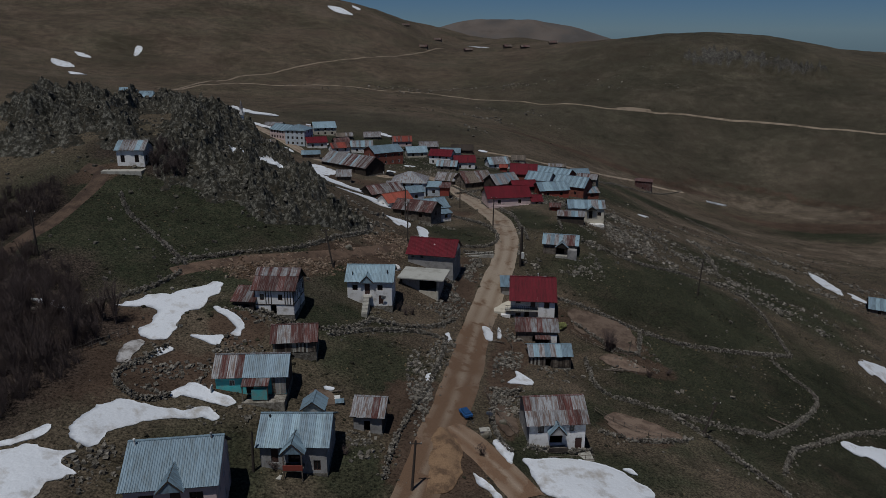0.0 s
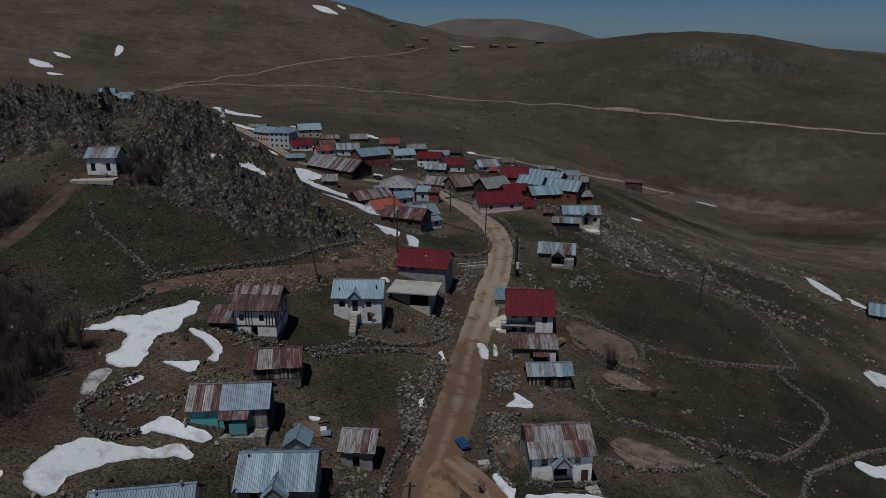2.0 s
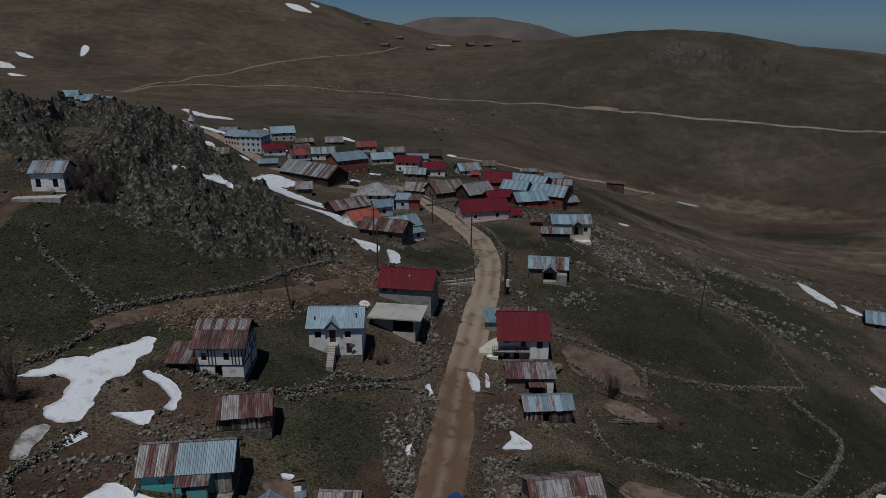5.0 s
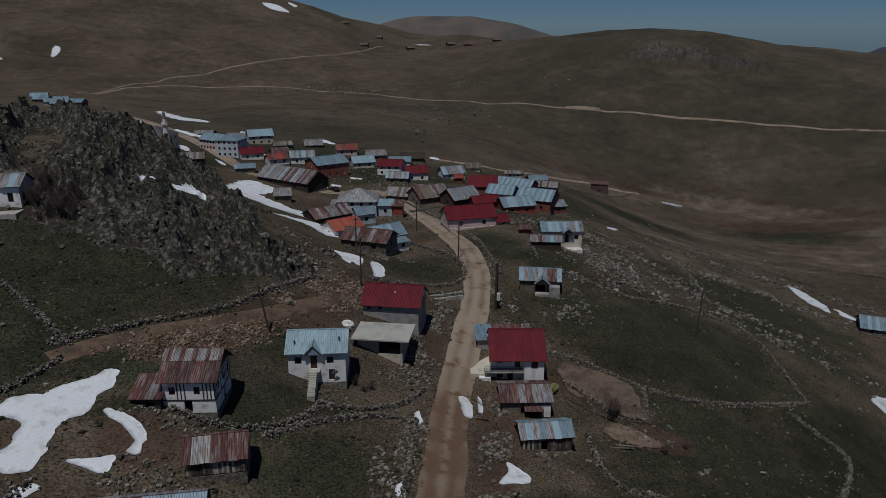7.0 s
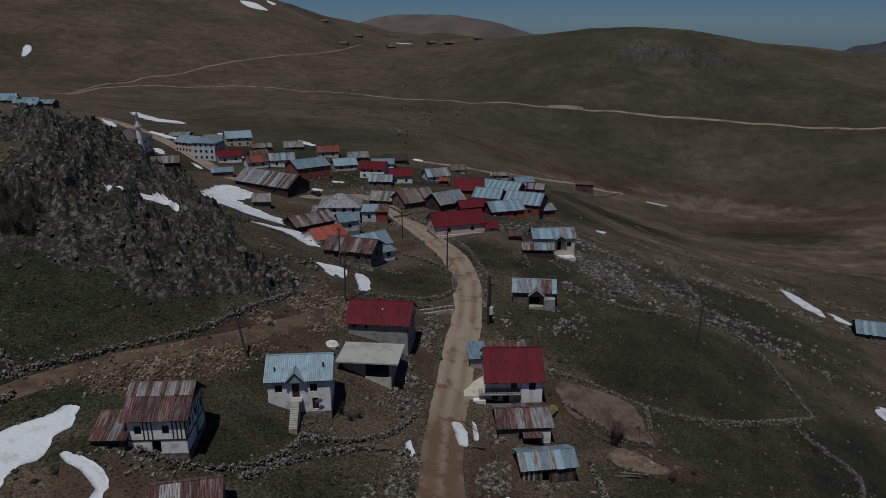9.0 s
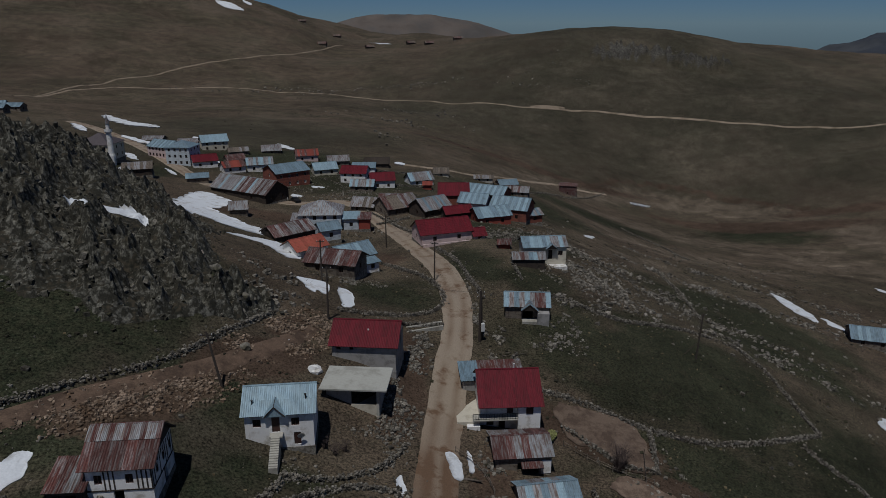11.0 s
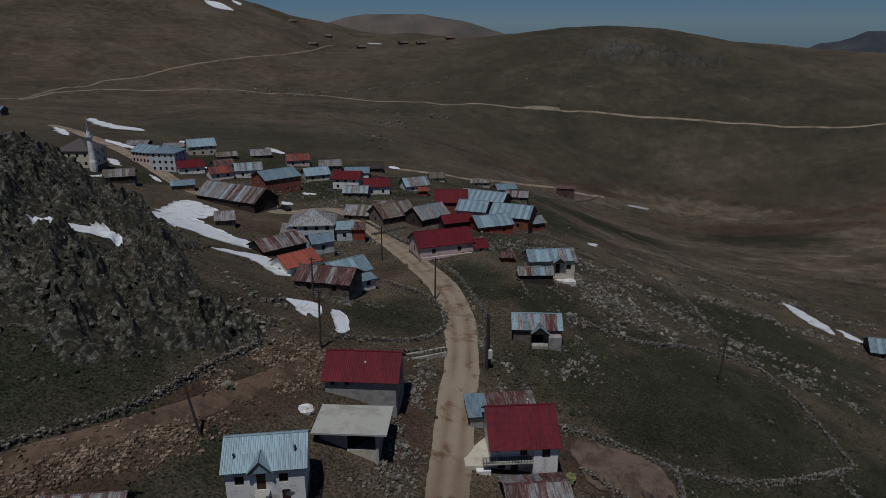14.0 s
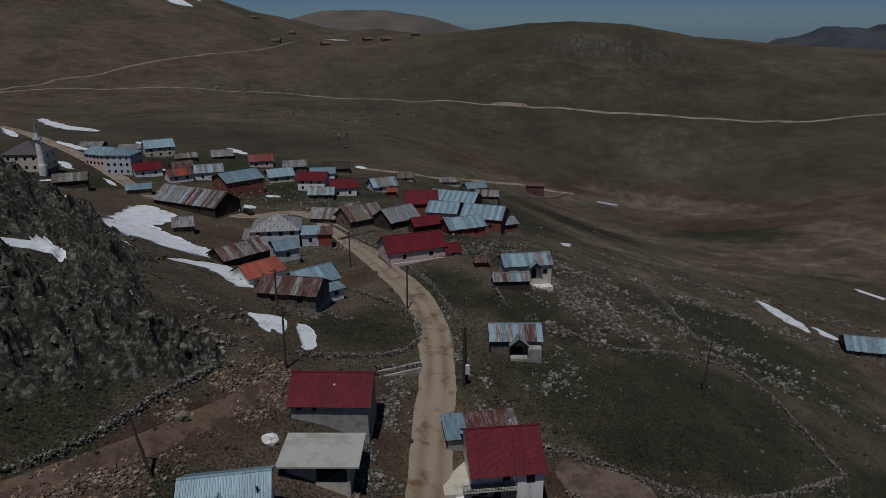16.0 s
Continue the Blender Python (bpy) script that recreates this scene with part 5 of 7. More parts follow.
# white two-storey house with the red roof
j = house("house", 17.2, 123.6, 6.3, -5, 8.2, 7.0, 5.4, "white two-storey house with dark red metal roof", MAT_WHITE, (MAT_RED,), 2.2, 0.4, front=[("dark", 0.9, 1.8, 3.5, 4.3), ("door", 3.7, 4.6, 2.7, 4.8), ("dark", 0.9, 1.9, 0.9, 1.6), ("door", 2.6, 3.5, 0.0, 2.0), ("dark", 6.1, 7.3, 3.2, 4.7), ("dark", 5.2, 6.0, 0.4, 1.5), ("door", 7.0, 7.8, 0.1, 2.0)], right=wins(7, 2, 3.2, 4.4, 1.0, "dark"), mixed=False, ridge=0.5, seam=0.35)
plank(j, "wing_wall", 1.0, 4.12, -1.2, -0.003, -3.0, 4.62, MAT_WHITE)
plank(j, "wing_window", 2.1, 3.1, -1.24, -1.19, 3.2, 4.6, MAT_GLASS)
slope(j, "wing_roof", (0.75, -1.65, 4.55), (1, 0, 0), (0, 1.7, 1.05), 3.8, 2.0, (MAT_RED,), None)
slope(j, "veranda_roof", (-4.5, -1.65, 4.55), (1, 0, 0), (0, 1.7, 1.05), 5.2, 2.0, (MAT_RED,), None)
plank(j, "veranda_floor", -5.2, 0.99, -1.5, -0.003, 2.45, 2.62, MAT_CONCRETE)
railing(j, -5.2, 0.95, -1.45, 2.62, 0.95)
plank(j, "terrace_wall", -6.0, -4.2, -1.4, 0.0, -2.5, 1.6, MAT_WHITE)
stack_pipe(j, 1.0, 3.8, 7.8, 0.5, mat=MAT_FRAME)
j2 = house("shed", 16.4, 131.0, 7.9, -3, 9.0, 4.4, 2.4, "low shed with blue and rust sheet roof behind", MAT_BLOCK, (MAT_BLUE, MAT_BLUE, MAT_BLUE, MAT_RUST, MAT_RUST, MAT_RUST, MAT_RUST, MAT_RUST, MAT_RUST, MAT_GREY), 0.7, 0.35, mixed=False, kind="lean", category="shed")
yard = start("yard_slab", 11.3, 125.4, float(height(11.3, 125.4)) + 0.2, -5, "pale concrete yard slab beside the road", "slab")
plank(yard, "slab", -1.3, 1.9, -2.0, 4.5, -0.5, 0.12, MAT_CREAM)

for wy in (0.0, 1.5):
    low = start("retaining_wall", 8.0, 147.0 + wy, float(height(8.0, 147.0 + wy)), 14, "low pale concrete retaining wall running to the road", "wall", "retaining walls")
    plank(low, "kerb", -3.6, 3.4, -0.15, 0.15, -1.2, 0.45, MAT_CONCRETE)

# two sheds below it
k = house("shed", 17.0, 114.6, 5.3, -3, 7.2, 6.0, 2.8, "timber shed with streaked rust and zinc roof", MAT_WOOD, (MAT_RUST, MAT_RUST, MAT_RUST, MAT_GREY, MAT_RUST, MAT_GREY, MAT_GREY, MAT_GREY), 1.2, 0.35, front=[("hole", 2.8, 5.6, 0.2, 1.9)], mixed=False, category="shed")
slope(k, "porch_roof", (-0.4, -1.1, 1.75), (1, 0, 0), (0, 1.1, 0.4), 2.8, 1.17, (MAT_RUST,), None)
plank(k, "white_panel", 2.3, 3.58, -0.06, -0.003, 0.2, 2.2, MAT_WHITE)
l = house("shed", 18.3, 106.4, 4.9, 1, 6.9, 4.4, 2.4, "timber shed with a blue-grey sheet roof", MAT_WOOD, (MAT_BLUE, MAT_PALEBLUE, MAT_BLUE, MAT_GREY), 1.1, 0.35, front=[("hole", 2.6, 3.5, 0.2, 1.9)], base_h=0.2, seed=9, category="shed")
boarded(l, -3.4, -0.9, -0.02, 0.25, 2.3, (MAT_WOOD, MAT_DARKWOOD, MAT_CONCRETE), R, 0.3)
boarded(l, 0.1, 3.4, -0.02, 0.25, 2.3, (MAT_WOOD, MAT_DARKWOOD), R, 0.3)

# white house with the long rust and zinc roof
m = house("house", 15.0, 78.9, 7.2, 4.5, 7.4, 6.8, 4.2, "white cottage with rusted zinc roof and blue porch", MAT_WHITE, (MAT_RUST, MAT_GREY, MAT_GREY), 1.9, 0.45, front=[("dark", 1.1, 1.9, 2.8, 3.9), ("hole", 2.7, 4.4, 1.2, 3.0), ("window", 5.2, 6.0, 2.8, 3.8), ("door", 6.1, 7.0, 0.0, 1.9)], left=[("hole", 2.0, 2.8, 0.8, 1.8)], side=MAT_BLOCK, seed=12, seam=0.5)
porch_gable(m, -0.2, 2.3, 1.3, 3.1, 1.4, (MAT_PALEBLUE, MAT_BLUE), 1.7, MAT_BLOCK)
plank(m, "porch_floor", -1.4, 1.1, -1.4, -0.003, 0.7, 0.85, MAT_WOOD)
plank(m, "porch_front", -1.4, 1.1, -1.42, -1.36, 0.85, 1.4, MAT_DARKWOOD)
plank(m, "terrace", -4.2, 4.4, -2.4, -0.07, -2.5, 0.02, MAT_CONCRETE)
railing(m, -1.6, 4.4, -2.35, 0.02, 0.8, MAT_WOOD, 0.6)

# houses up the road on the valley side
n = house("house", 26.6, 150.6, 10.2, -12, 7.6, 5.6, 3.1, "small house with patched zinc and rust roof and porch", MAT_WOOD, (MAT_PALEBLUE, MAT_GREY, MAT_BLUE, MAT_GREY, MAT_PALEBLUE, MAT_GREY, MAT_RUST, MAT_RUST), 1.5, 0.35, front=[("hole", 3.0, 4.8, 0.2, 2.2)], mixed=False, side=MAT_WOOD)
porch_gable(n, 0.4, 2.9, 1.2, 2.7, 1.2, (MAT_BLUE, MAT_GREY), 2.0)
plank(n, "porch_floor", -0.9, 1.7, -1.6, -0.003, -0.3, 0.9, MAT_CONCRETE)
plank(n, "side_room", 1.75, 3.8, -1.5, -0.003, -3.0, 2.4, MAT_BLOCK)
plank(n, "terrace", -6.5, -1.0, -1.3, -0.07, -2.0, 0.05, MAT_CONCRETE)
o = house("house", 38.4, 180.6, 9.6, -3, 9.4, 5.6, 4.6, "cream house with blue-grey sheet roof above the valley", MAT_CREAM, (MAT_PALEBLUE, MAT_BLUE, MAT_PALEBLUE, MAT_GREY), 1.5, 0.35, front=[("dark", 5.4, 6.3, 1.8, 3.9), ("dark", 7.6, 8.6, 2.6, 3.6)], right=wins(5.6, 1, 2.4, 3.4), seed=15)
porch_gable(o, 1.3, 2.6, 1.0, 4.3, 1.0, (MAT_BLUE,), 1.6)
plank(o, "terrace", -1.0, 4.6, -2.0, -0.07, -3, 0.6, MAT_WHITE)
o2 = house("shed", 33.2, 174.4, 11.2, -8, 6.6, 4.0, 2.4, "dark timber shed with zinc sheet roof", MAT_DARKWOOD, (MAT_GREY, MAT_GREY, MAT_RUST, MAT_GREY, MAT_BLUE, MAT_PALEBLUE), 0.9, 0.3, mixed=False, category="shed")

# hill house
p = house("house", -60.8, 134.0, 33.6, 2, 5.2, 5.0, 3.6, "small white hillside house with zinc roof and terrace", MAT_WHITE, (MAT_GREY, MAT_PALEBLUE, MAT_GREY), 1.4, 0.35, front=[("dark", 0.7, 1.5, 1.2, 2.6), ("dark", 3.4, 4.2, 1.2, 2.6)], right=wins(5, 2, 1.2, 2.4, 0.8, "dark"), seed=16)
plank(p, "terrace", -4.6, 3.0, -3.2, -0.07, -3, 0.1, MAT_CONCRETE)

# ---- the village at the bend ----
VILLAGE = "village houses"


def cottage(x, y, z, yaw, w, d, h, wall, roof, label, rise=1.4, kind="gable", nwin=3, seed=1, mixed=True, storeys=1, name="house", side=None, base_h=0.0, right=1, wk="dark", ridge=0.5, category="house"):
    h, d, rise = h * 0.9, d * 1.15, rise * 1.12
    nwin = min(nwin, 2) if storeys == 1 else nwin
    front = []
    for s_ in range(storeys):
        z0 = base_h + 0.9 + s_ * (h - base_h) / storeys
        if nwin:
            front += wins(w, nwin, z0, z0 + 1.1, min(0.9, w / nwin * 0.5), wk, 0.3)
    sidew = []
    for s_ in range(storeys):
        z0 = base_h + 0.9 + s_ * (h - base_h) / storeys
        if right:
            sidew += wins(d, right, z0, z0 + 1.1, 0.8, wk, 0.3)
    return house(name, x, y, z, yaw, w, d, h, label, wall, roof, rise, 0.4, front=front, right=sidew, left=list(sidew), kind=kind, seed=seed, mixed=mixed, side=side, base_h=base_h, group=VILLAGE, ridge=ridge, category=category)


cottage(19.6, 200.0, 9.8, 11, 13.0, 7.0, 3.0, MAT_PINK, (MAT_RED,), "long pink house with a dark red roof", 2.2, nwin=4, mixed=False)
plinth = start("terrace_strip", 18.0, 198.2, 9.6, 11, "low white terrace wall before the red-roofed house", "wall")
plank(plinth, "wall", -4.5, 7.5, 0, 0.35, -2, 0.9, MAT_PINK)
cottage(27.8, 200.6, 9.0, 11, 3.0, 3.0, 2.6, MAT_PINK, (MAT_RED,), "small dark red-roofed outhouse", 1.2, nwin=1, right=0, name="outhouse", category="outhouse")
cottage(-8.0, 171.0, 13.4, -22, 10.5, 6.0, 2.8, MAT_WOOD, (MAT_RUST, MAT_RUST, MAT_GREY), "plank house with rust and zinc sheet roof", 1.6, nwin=3, seed=21)
cottage(-2.0, 180.0, 11.4, 28, 8.0, 6.0, 3.0, MAT_WOOD, (MAT_BLUE, MAT_PALEBLUE), "timber house with a blue-grey sheet roof", 1.7, seed=22, nwin=2)
lt = cottage(0.8, 178.0, 11.2, 28, 3.0, 1.8, 2.2, MAT_WHITE, (MAT_BLUE,), "small blue-roofed porch block", 0.5, "lean", 1, 23, right=0, name="porch_block", category="porch")
cottage(-11.6, 184.0, 12.4, 34, 7.4, 5.4, 3.0, MAT_WHITE, (MAT_ORANGE,), "whitewashed house with an orange tiled roof", 1.5, nwin=4, seed=24, mixed=False)
cottage(-16.2, 200.0, 11.2, 34, 10.5, 6.0, 3.0, MAT_DARKWOOD, (MAT_RUST, MAT_RUST, MAT_GREY), "dark house with streaked rust roof", 1.6, nwin=2, seed=25)
cottage(-8.2, 207.0, 9.6, 20, 5.0, 4.5, 3.0, MAT_PALE, (MAT_BLUE,), "small blue-roofed house on the lane", 1.2, nwin=1, seed=26)
cottage(-11.6, 226.0, 6.6, -4, 11.5, 9.0, 5.0, MAT_PALE, (MAT_GREY, MAT_RUST, MAT_GREY, MAT_PALEBLUE), "large pale house with a streaked zinc hipped roof", 2.6, "hip", 4, 27, storeys=2)
cottage(-17.4, 224.5, 7.4, -4, 3.4, 4.5, 2.5, MAT_DARKWOOD, (MAT_GREY,), "lean-to with zinc roof on the large house", 1.0, "lean", 0, 28, right=0, name="lean_to", category="lean-to")
cottage(-3.2, 224.8, 7.0, -4, 4.0, 4.0, 3.2, MAT_PALE, (MAT_PALEBLUE,), "pale blue-roofed block by the road", 0.8, "lean", 1, 29, name="outhouse", category="outhouse")
cottage(0.4, 224.0, 7.2, -4, 3.0, 4.0, 3.0, MAT_REDPAINT, (MAT_RUST,), "dark red shed by the road", 0.6, "lean", 0, 30, right=0, name="shed", category="shed")
cottage(-33.6, 231.0, 10.0, 6, 4.6, 5.0, 2.4, MAT_WOOD, (MAT_GREY,), "grey timber hut half ringed by snow", 1.4, nwin=0, right=1, seed=31, name="hut", category="hut")
cottage(-38.5, 264.0, 6.9, -38, 24.0, 9.0, 3.4, MAT_DARKWOOD, (MAT_GREY, MAT_GREY, MAT_RUST, MAT_PALEBLUE), "long dark barn under a streaked zinc roof", 3.0, nwin=6, seed=32, right=2, name="barn", category="barn")
cottage(-22.8, 291.0, 4.6, 30, 13.0, 10.0, 6.0, MAT_BRICK, (MAT_BLUE,), "red brick house with a blue sheet roof", 2.0, nwin=4, storeys=2, seed=33, mixed=False, wk="window")
cottage(-54.5, 284.2, 8.2, 10, 7.0, 5.0, 2.2, MAT_WOOD, (MAT_BLUE, MAT_PALEBLUE), "low shed with a blue sheet roof", 1.0, nwin=0, right=0, seed=34, name="shed", category="shed")
cottage(-78.0, 330.0, 9.2, -36, 12.0, 7.0, 5.0, MAT_PINK, (MAT_BLUE, MAT_PALEBLUE), "long two-storey wing with a blue roof", 2.0, nwin=6, storeys=2, seed=35, mixed=False, right=2)
cottage(-68.0, 318.5, 8.0, -14, 9.6, 8.0, 8.0, MAT_PALE, (MAT_BLUE,), "three-storey pale blue school with hipped roof", 2.0, "hip", 4, 36, storeys=3, right=3)
cottage(-57.4, 316.0, 7.4, 20, 9.0, 6.0, 3.0, MAT_WHITE, (MAT_RED,), "white cottage with a dark red roof", 1.8, nwin=3, seed=37, mixed=False)
cottage(-45.5, 309.0, 6.6, 25, 8.0, 6.0, 2.6, MAT_WHITE, (MAT_RUST, MAT_REDPAINT), "cottage with a streaked red roof", 1.6, nwin=2, seed=38)
cottage(-47.0, 324.0, 6.6, 25, 7.0, 5.0, 2.6, MAT_WOOD, (MAT_RUST,), "cottage with a rusty roof", 1.5, nwin=2, seed=39)
cottage(-37.0, 314.5, 5.6, 8, 9.6, 7.0, 3.2, MAT_WHITE, (MAT_GREY, MAT_PALEBLUE), "white house with a zinc roof", 1.9, nwin=4, seed=40)
cottage(-60.0, 354.0, 7.4, 18, 11.0, 8.0, 4.6, MAT_CREAM, (MAT_PALEBLUE,), "cream house with a pale sheet roof", 2.2, nwin=3, storeys=2, seed=41)
cottage(-49.0, 345.0, 6.6, 15, 8.0, 5.0, 2.2, MAT_WOOD, (MAT_WOOD, MAT_GREY), "low shed with a plank roof", 1.2, nwin=0, right=0, seed=42, name="shed", category="shed")
cottage(-74.0, 364.0, 7.6, -5, 9.0, 6.0, 2.4, MAT_WOOD, (MAT_GREY,), "low grey shed behind the school", 1.2, nwin=1, seed=43, name="shed", category="shed")
cottage(-91.0, 372.0, 8.0, -5, 9.0, 6.0, 2.4, MAT_WOOD, (MAT_GREY,), "low grey shed up the lane", 1.2, nwin=1, seed=44, name="shed", category="shed")
cottage(-72.5, 279.6, 12.4, 10, 9.0, 6.0, 2.6, MAT_DARKWOOD, (MAT_GREY, MAT_WOOD), "dark shed with weathered roof above the lane", 1.5, nwin=1, seed=45, name="shed", category="shed")
cottage(0.4, 250.6, 4.6, -20, 7.2, 6.0, 2.4, MAT_WOOD, (MAT_GREY, MAT_WOOD), "weathered timber house with a grey roof", 1.9, nwin=2, seed=46)
cottage(9.0, 258.0, 4.6, -12, 6.0, 5.0, 2.2, MAT_WOOD, (MAT_GREY, MAT_RUST), "low timber shed with grey roof", 1.3, nwin=1, seed=47, name="shed", category="shed")
cottage(-1.6, 297.0, 3.6, -14, 9.4, 7.0, 4.4, MAT_WHITE, (MAT_RED,), "white house with dark red roof", 1.9, nwin=3, storeys=2, seed=48, mixed=False)
cottage(9.0, 287.5, 3.4, 4, 8.6, 6.0, 3.6, MAT_WHITE, (MAT_RED,), "white house with a red roof and bare gable", 2.0, nwin=2, seed=49, mixed=False)
cottage(1.2, 282.5, 3.6, -10, 8.0, 5.0, 2.6, MAT_WOOD, (MAT_GREY, MAT_PALEBLUE), "grey-roofed house between red roofs", 1.6, nwin=2, seed=50)
cottage(13.0, 245.0, 5.0, 27, 11.0, 8.0, 2.8, MAT_WOOD, (MAT_RUST, MAT_GREY, MAT_WOOD), "old timber house with a broad rusty roof", 2.6, nwin=2, seed=51)
cottage(22.7, 238.8, 5.6, 28, 9.6, 7.5, 3.0, MAT_DARKWOOD, (MAT_BLUE, MAT_GREY), "house with a blue and zinc roof", 2.4, nwin=2, seed=52)
cottage(27.5, 229.5, 6.6, 14, 8.0, 4.0, 3.0, MAT_DARKWOOD, (MAT_RED,), "house with dark red roof", 1.4, nwin=2, seed=53, mixed=False)
cottage(29.6, 254.0, 4.4, -8, 9.5, 8.0, 4.6, MAT_BRICK, (MAT_RED,), "tall brick house with a dark red roof", 2.6, nwin=2, storeys=2, seed=54, mixed=False)
cottage(41.0, 266.0, 2.2, -34, 15.0, 7.0, 4.0, MAT_BRICK, (MAT_PALEBLUE, MAT_BLUE), "long house with a pale blue roof", 2.0, nwin=3, seed=55, mixed=False)
cottage(33.0, 241.4, 5.2, -26, 8.4, 7.0, 4.2, MAT_PINK, (MAT_BLUE, MAT_PALEBLUE), "pink house with a blue roof", 1.9, nwin=2, seed=56, mixed=False)
cottage(43.5, 238.0, 4.0, -30, 11.5, 8.0, 4.0, MAT_BRICK, (MAT_BLUE, MAT_PALEBLUE), "brick house with a broad blue roof", 2.4, nwin=3, seed=57, mixed=False)
cottage(37.0, 225.6, 6.2, 12, 10.0, 6.5, 3.0, MAT_REDPAINT, (MAT_BLUE, MAT_PALEBLUE), "red-walled house with a blue-grey roof", 1.8, nwin=3, seed=58)
cottage(50.5, 239.0, 2.6, 12, 9.0, 5.0, 2.6, MAT_BRICK, (MAT_BLUE, MAT_GREY), "low brick house with a grey-blue roof", 1.2, nwin=3, seed=59)
cottage(67.4, 336.0, -9.8, 6, 8.4, 6.0, 2.4, MAT_BLOCK, (MAT_BLUE,), "block house with a blue roof by the valley track", 1.5, nwin=1, seed=60, mixed=False)
cottage(66.0, 316.0, -8.4, -20, 9.0, 6.0, 2.4, MAT_WOOD, (MAT_RUST, MAT_GREY), "timber house with a streaked rusty roof", 1.6, nwin=2, seed=61)
cottage(55.0, 333.0, -5.8, -12, 8.0, 5.0, 2.2, MAT_CONCRETE, (MAT_GREY, MAT_WOOD), "roofless pale stone house by the track", 0.8, nwin=3, seed=62)
cottage(24.4, 297.5, 2.0, 15, 9.0, 6.5, 2.4, MAT_WHITE, (MAT_GREY, MAT_PALEBLUE), "white cottage with a zinc roof", 2.1, nwin=2, seed=63)
cottage(-11.6, 310.5, 4.2, 15, 9.0, 6.0, 2.8, MAT_CREAM, (MAT_PALEBLUE,), "cream cottage with a pale blue roof", 1.9, nwin=3, seed=64, mixed=False)
cottage(-20.0, 337.0, 4.8, 8, 9.0, 6.0, 3.0, MAT_PINK, (MAT_REDPAINT, MAT_RUST), "pink cottage with a faded red roof", 1.8, nwin=2, seed=65)
cottage(-36.0, 352.0, 5.0, 8, 8.0, 6.0, 2.6, MAT_WOOD, (MAT_GREY,), "grey timber cottage with zinc roof", 1.8, nwin=1, seed=66)
cottage(3.0, 318.0, 3.0, -6, 9.0, 6.0, 2.6, MAT_WHITE, (MAT_BLUE,), "white cottage with a blue roof", 1.4, nwin=3, seed=67)
cottage(-7.0, 330.0, 3.4, 4, 8.6, 6.0, 3.0, MAT_WOOD, (MAT_GREY,), "grey barn with a zinc roof", 1.6, nwin=1, seed=68, name="barn", category="barn")
cottage(9.0, 330.0, 2.2, 0, 10.0, 6.0, 2.6, MAT_DARKWOOD, (MAT_DARKWOOD,), "dark barn with a plank roof", 1.8, nwin=0, seed=69, name="barn", category="barn")
cottage(35.0, 322.0, -0.4, -5, 6.0, 5.0, 2.0, MAT_CREAM, (MAT_WOOD,), "small pale hut with a plank roof", 1.5, nwin=1, seed=70, name="hut", category="hut")
cottage(128.3, 438.2, float(height(128.3, 438.2)) - 0.4, -20, 10.5, 7.0, 6.4, MAT_RUST, (MAT_RUST,), "rust-red hut by the valley track", 1.2, "hip", 1, 71, name="hut", category="hut")
cottage(132.0, 190.5, -21.6, -26, 10.0, 7.0, 2.6, MAT_WOOD, (MAT_BLUE, MAT_PALEBLUE), "lone timber house with blue roof below the slope", 1.9, nwin=2, seed=72)
cottage(25.2, 288.0, 2.4, -6, 3.0, 3.0, 2.2, MAT_REDPAINT, (MAT_REDPAINT,), "small faded red plank shed", 0.8, nwin=0, right=0, seed=73, name="shed", category="shed")
cottage(31.5, 190.0, 10.4, -6, 2.6, 2.4, 2.0, MAT_REDPAINT, (MAT_RUST,), "small red privy behind the shed", 0.6, nwin=0, right=0, seed=74, name="privy", category="privy")
for q, (hx, hy) in enumerate(((-203, 455), (-194, 460), (-184, 456), (-191, 445), (-185, 438), (-209, 468))):
    cottage(hx, hy, float(height(hx, hy)) - 0.3, (q * 17) % 30 - 12, 9.0, 6.0, 2.8, MAT_PALE if q % 2 else MAT_WOOD, (MAT_BLUE, MAT_PALEBLUE), "blue-roofed house of the upper hamlet", 1.6, nwin=2, seed=80 + q)
for q, (hx, hy) in enumerate(((-29, 998), (35, 1015), (111, 985), (148, 980), (-10, 1140), (90, 1010), (-60, 1150))):
    cottage(hx, hy, float(height(hx, hy)) - 0.4, (q * 23) % 30 - 10, 11.0, 7.0, 3.0, MAT_DARKWOOD, (MAT_RUST, MAT_WOOD), "dark timber barn on the far ridge", 2.2, nwin=0, right=0, seed=90 + q, name="barn", category="barn")

# mosque and minaret
mq = cottage(-93.5, 304.0, 13.4, -10, 11.5, 10.0, 6.4, MAT_CREAM, (MAT_DOME,), "cream stone mosque with a dark hipped roof", 3.2, "hip", 4, 99, storeys=2, right=3, name="mosque", category="mosque")
mn = start("minaret", -86.8, 302.0, 12.6, 0, "slender white minaret with balcony and pointed cap", "minaret")


def turned(name, rings, n, mat, parent):
    verts = [(r * math.cos(6.28318 * k / n), r * math.sin(6.28318 * k / n), z) for r, z in rings for k in range(n)]
    faces = [(a * n + k, a * n + (k + 1) % n, (a + 1) * n + (k + 1) % n, (a + 1) * n + k) for a in range(len(rings) - 1) for k in range(n)]
    return part(name, mesh_of(name, verts, faces, mat), parent)


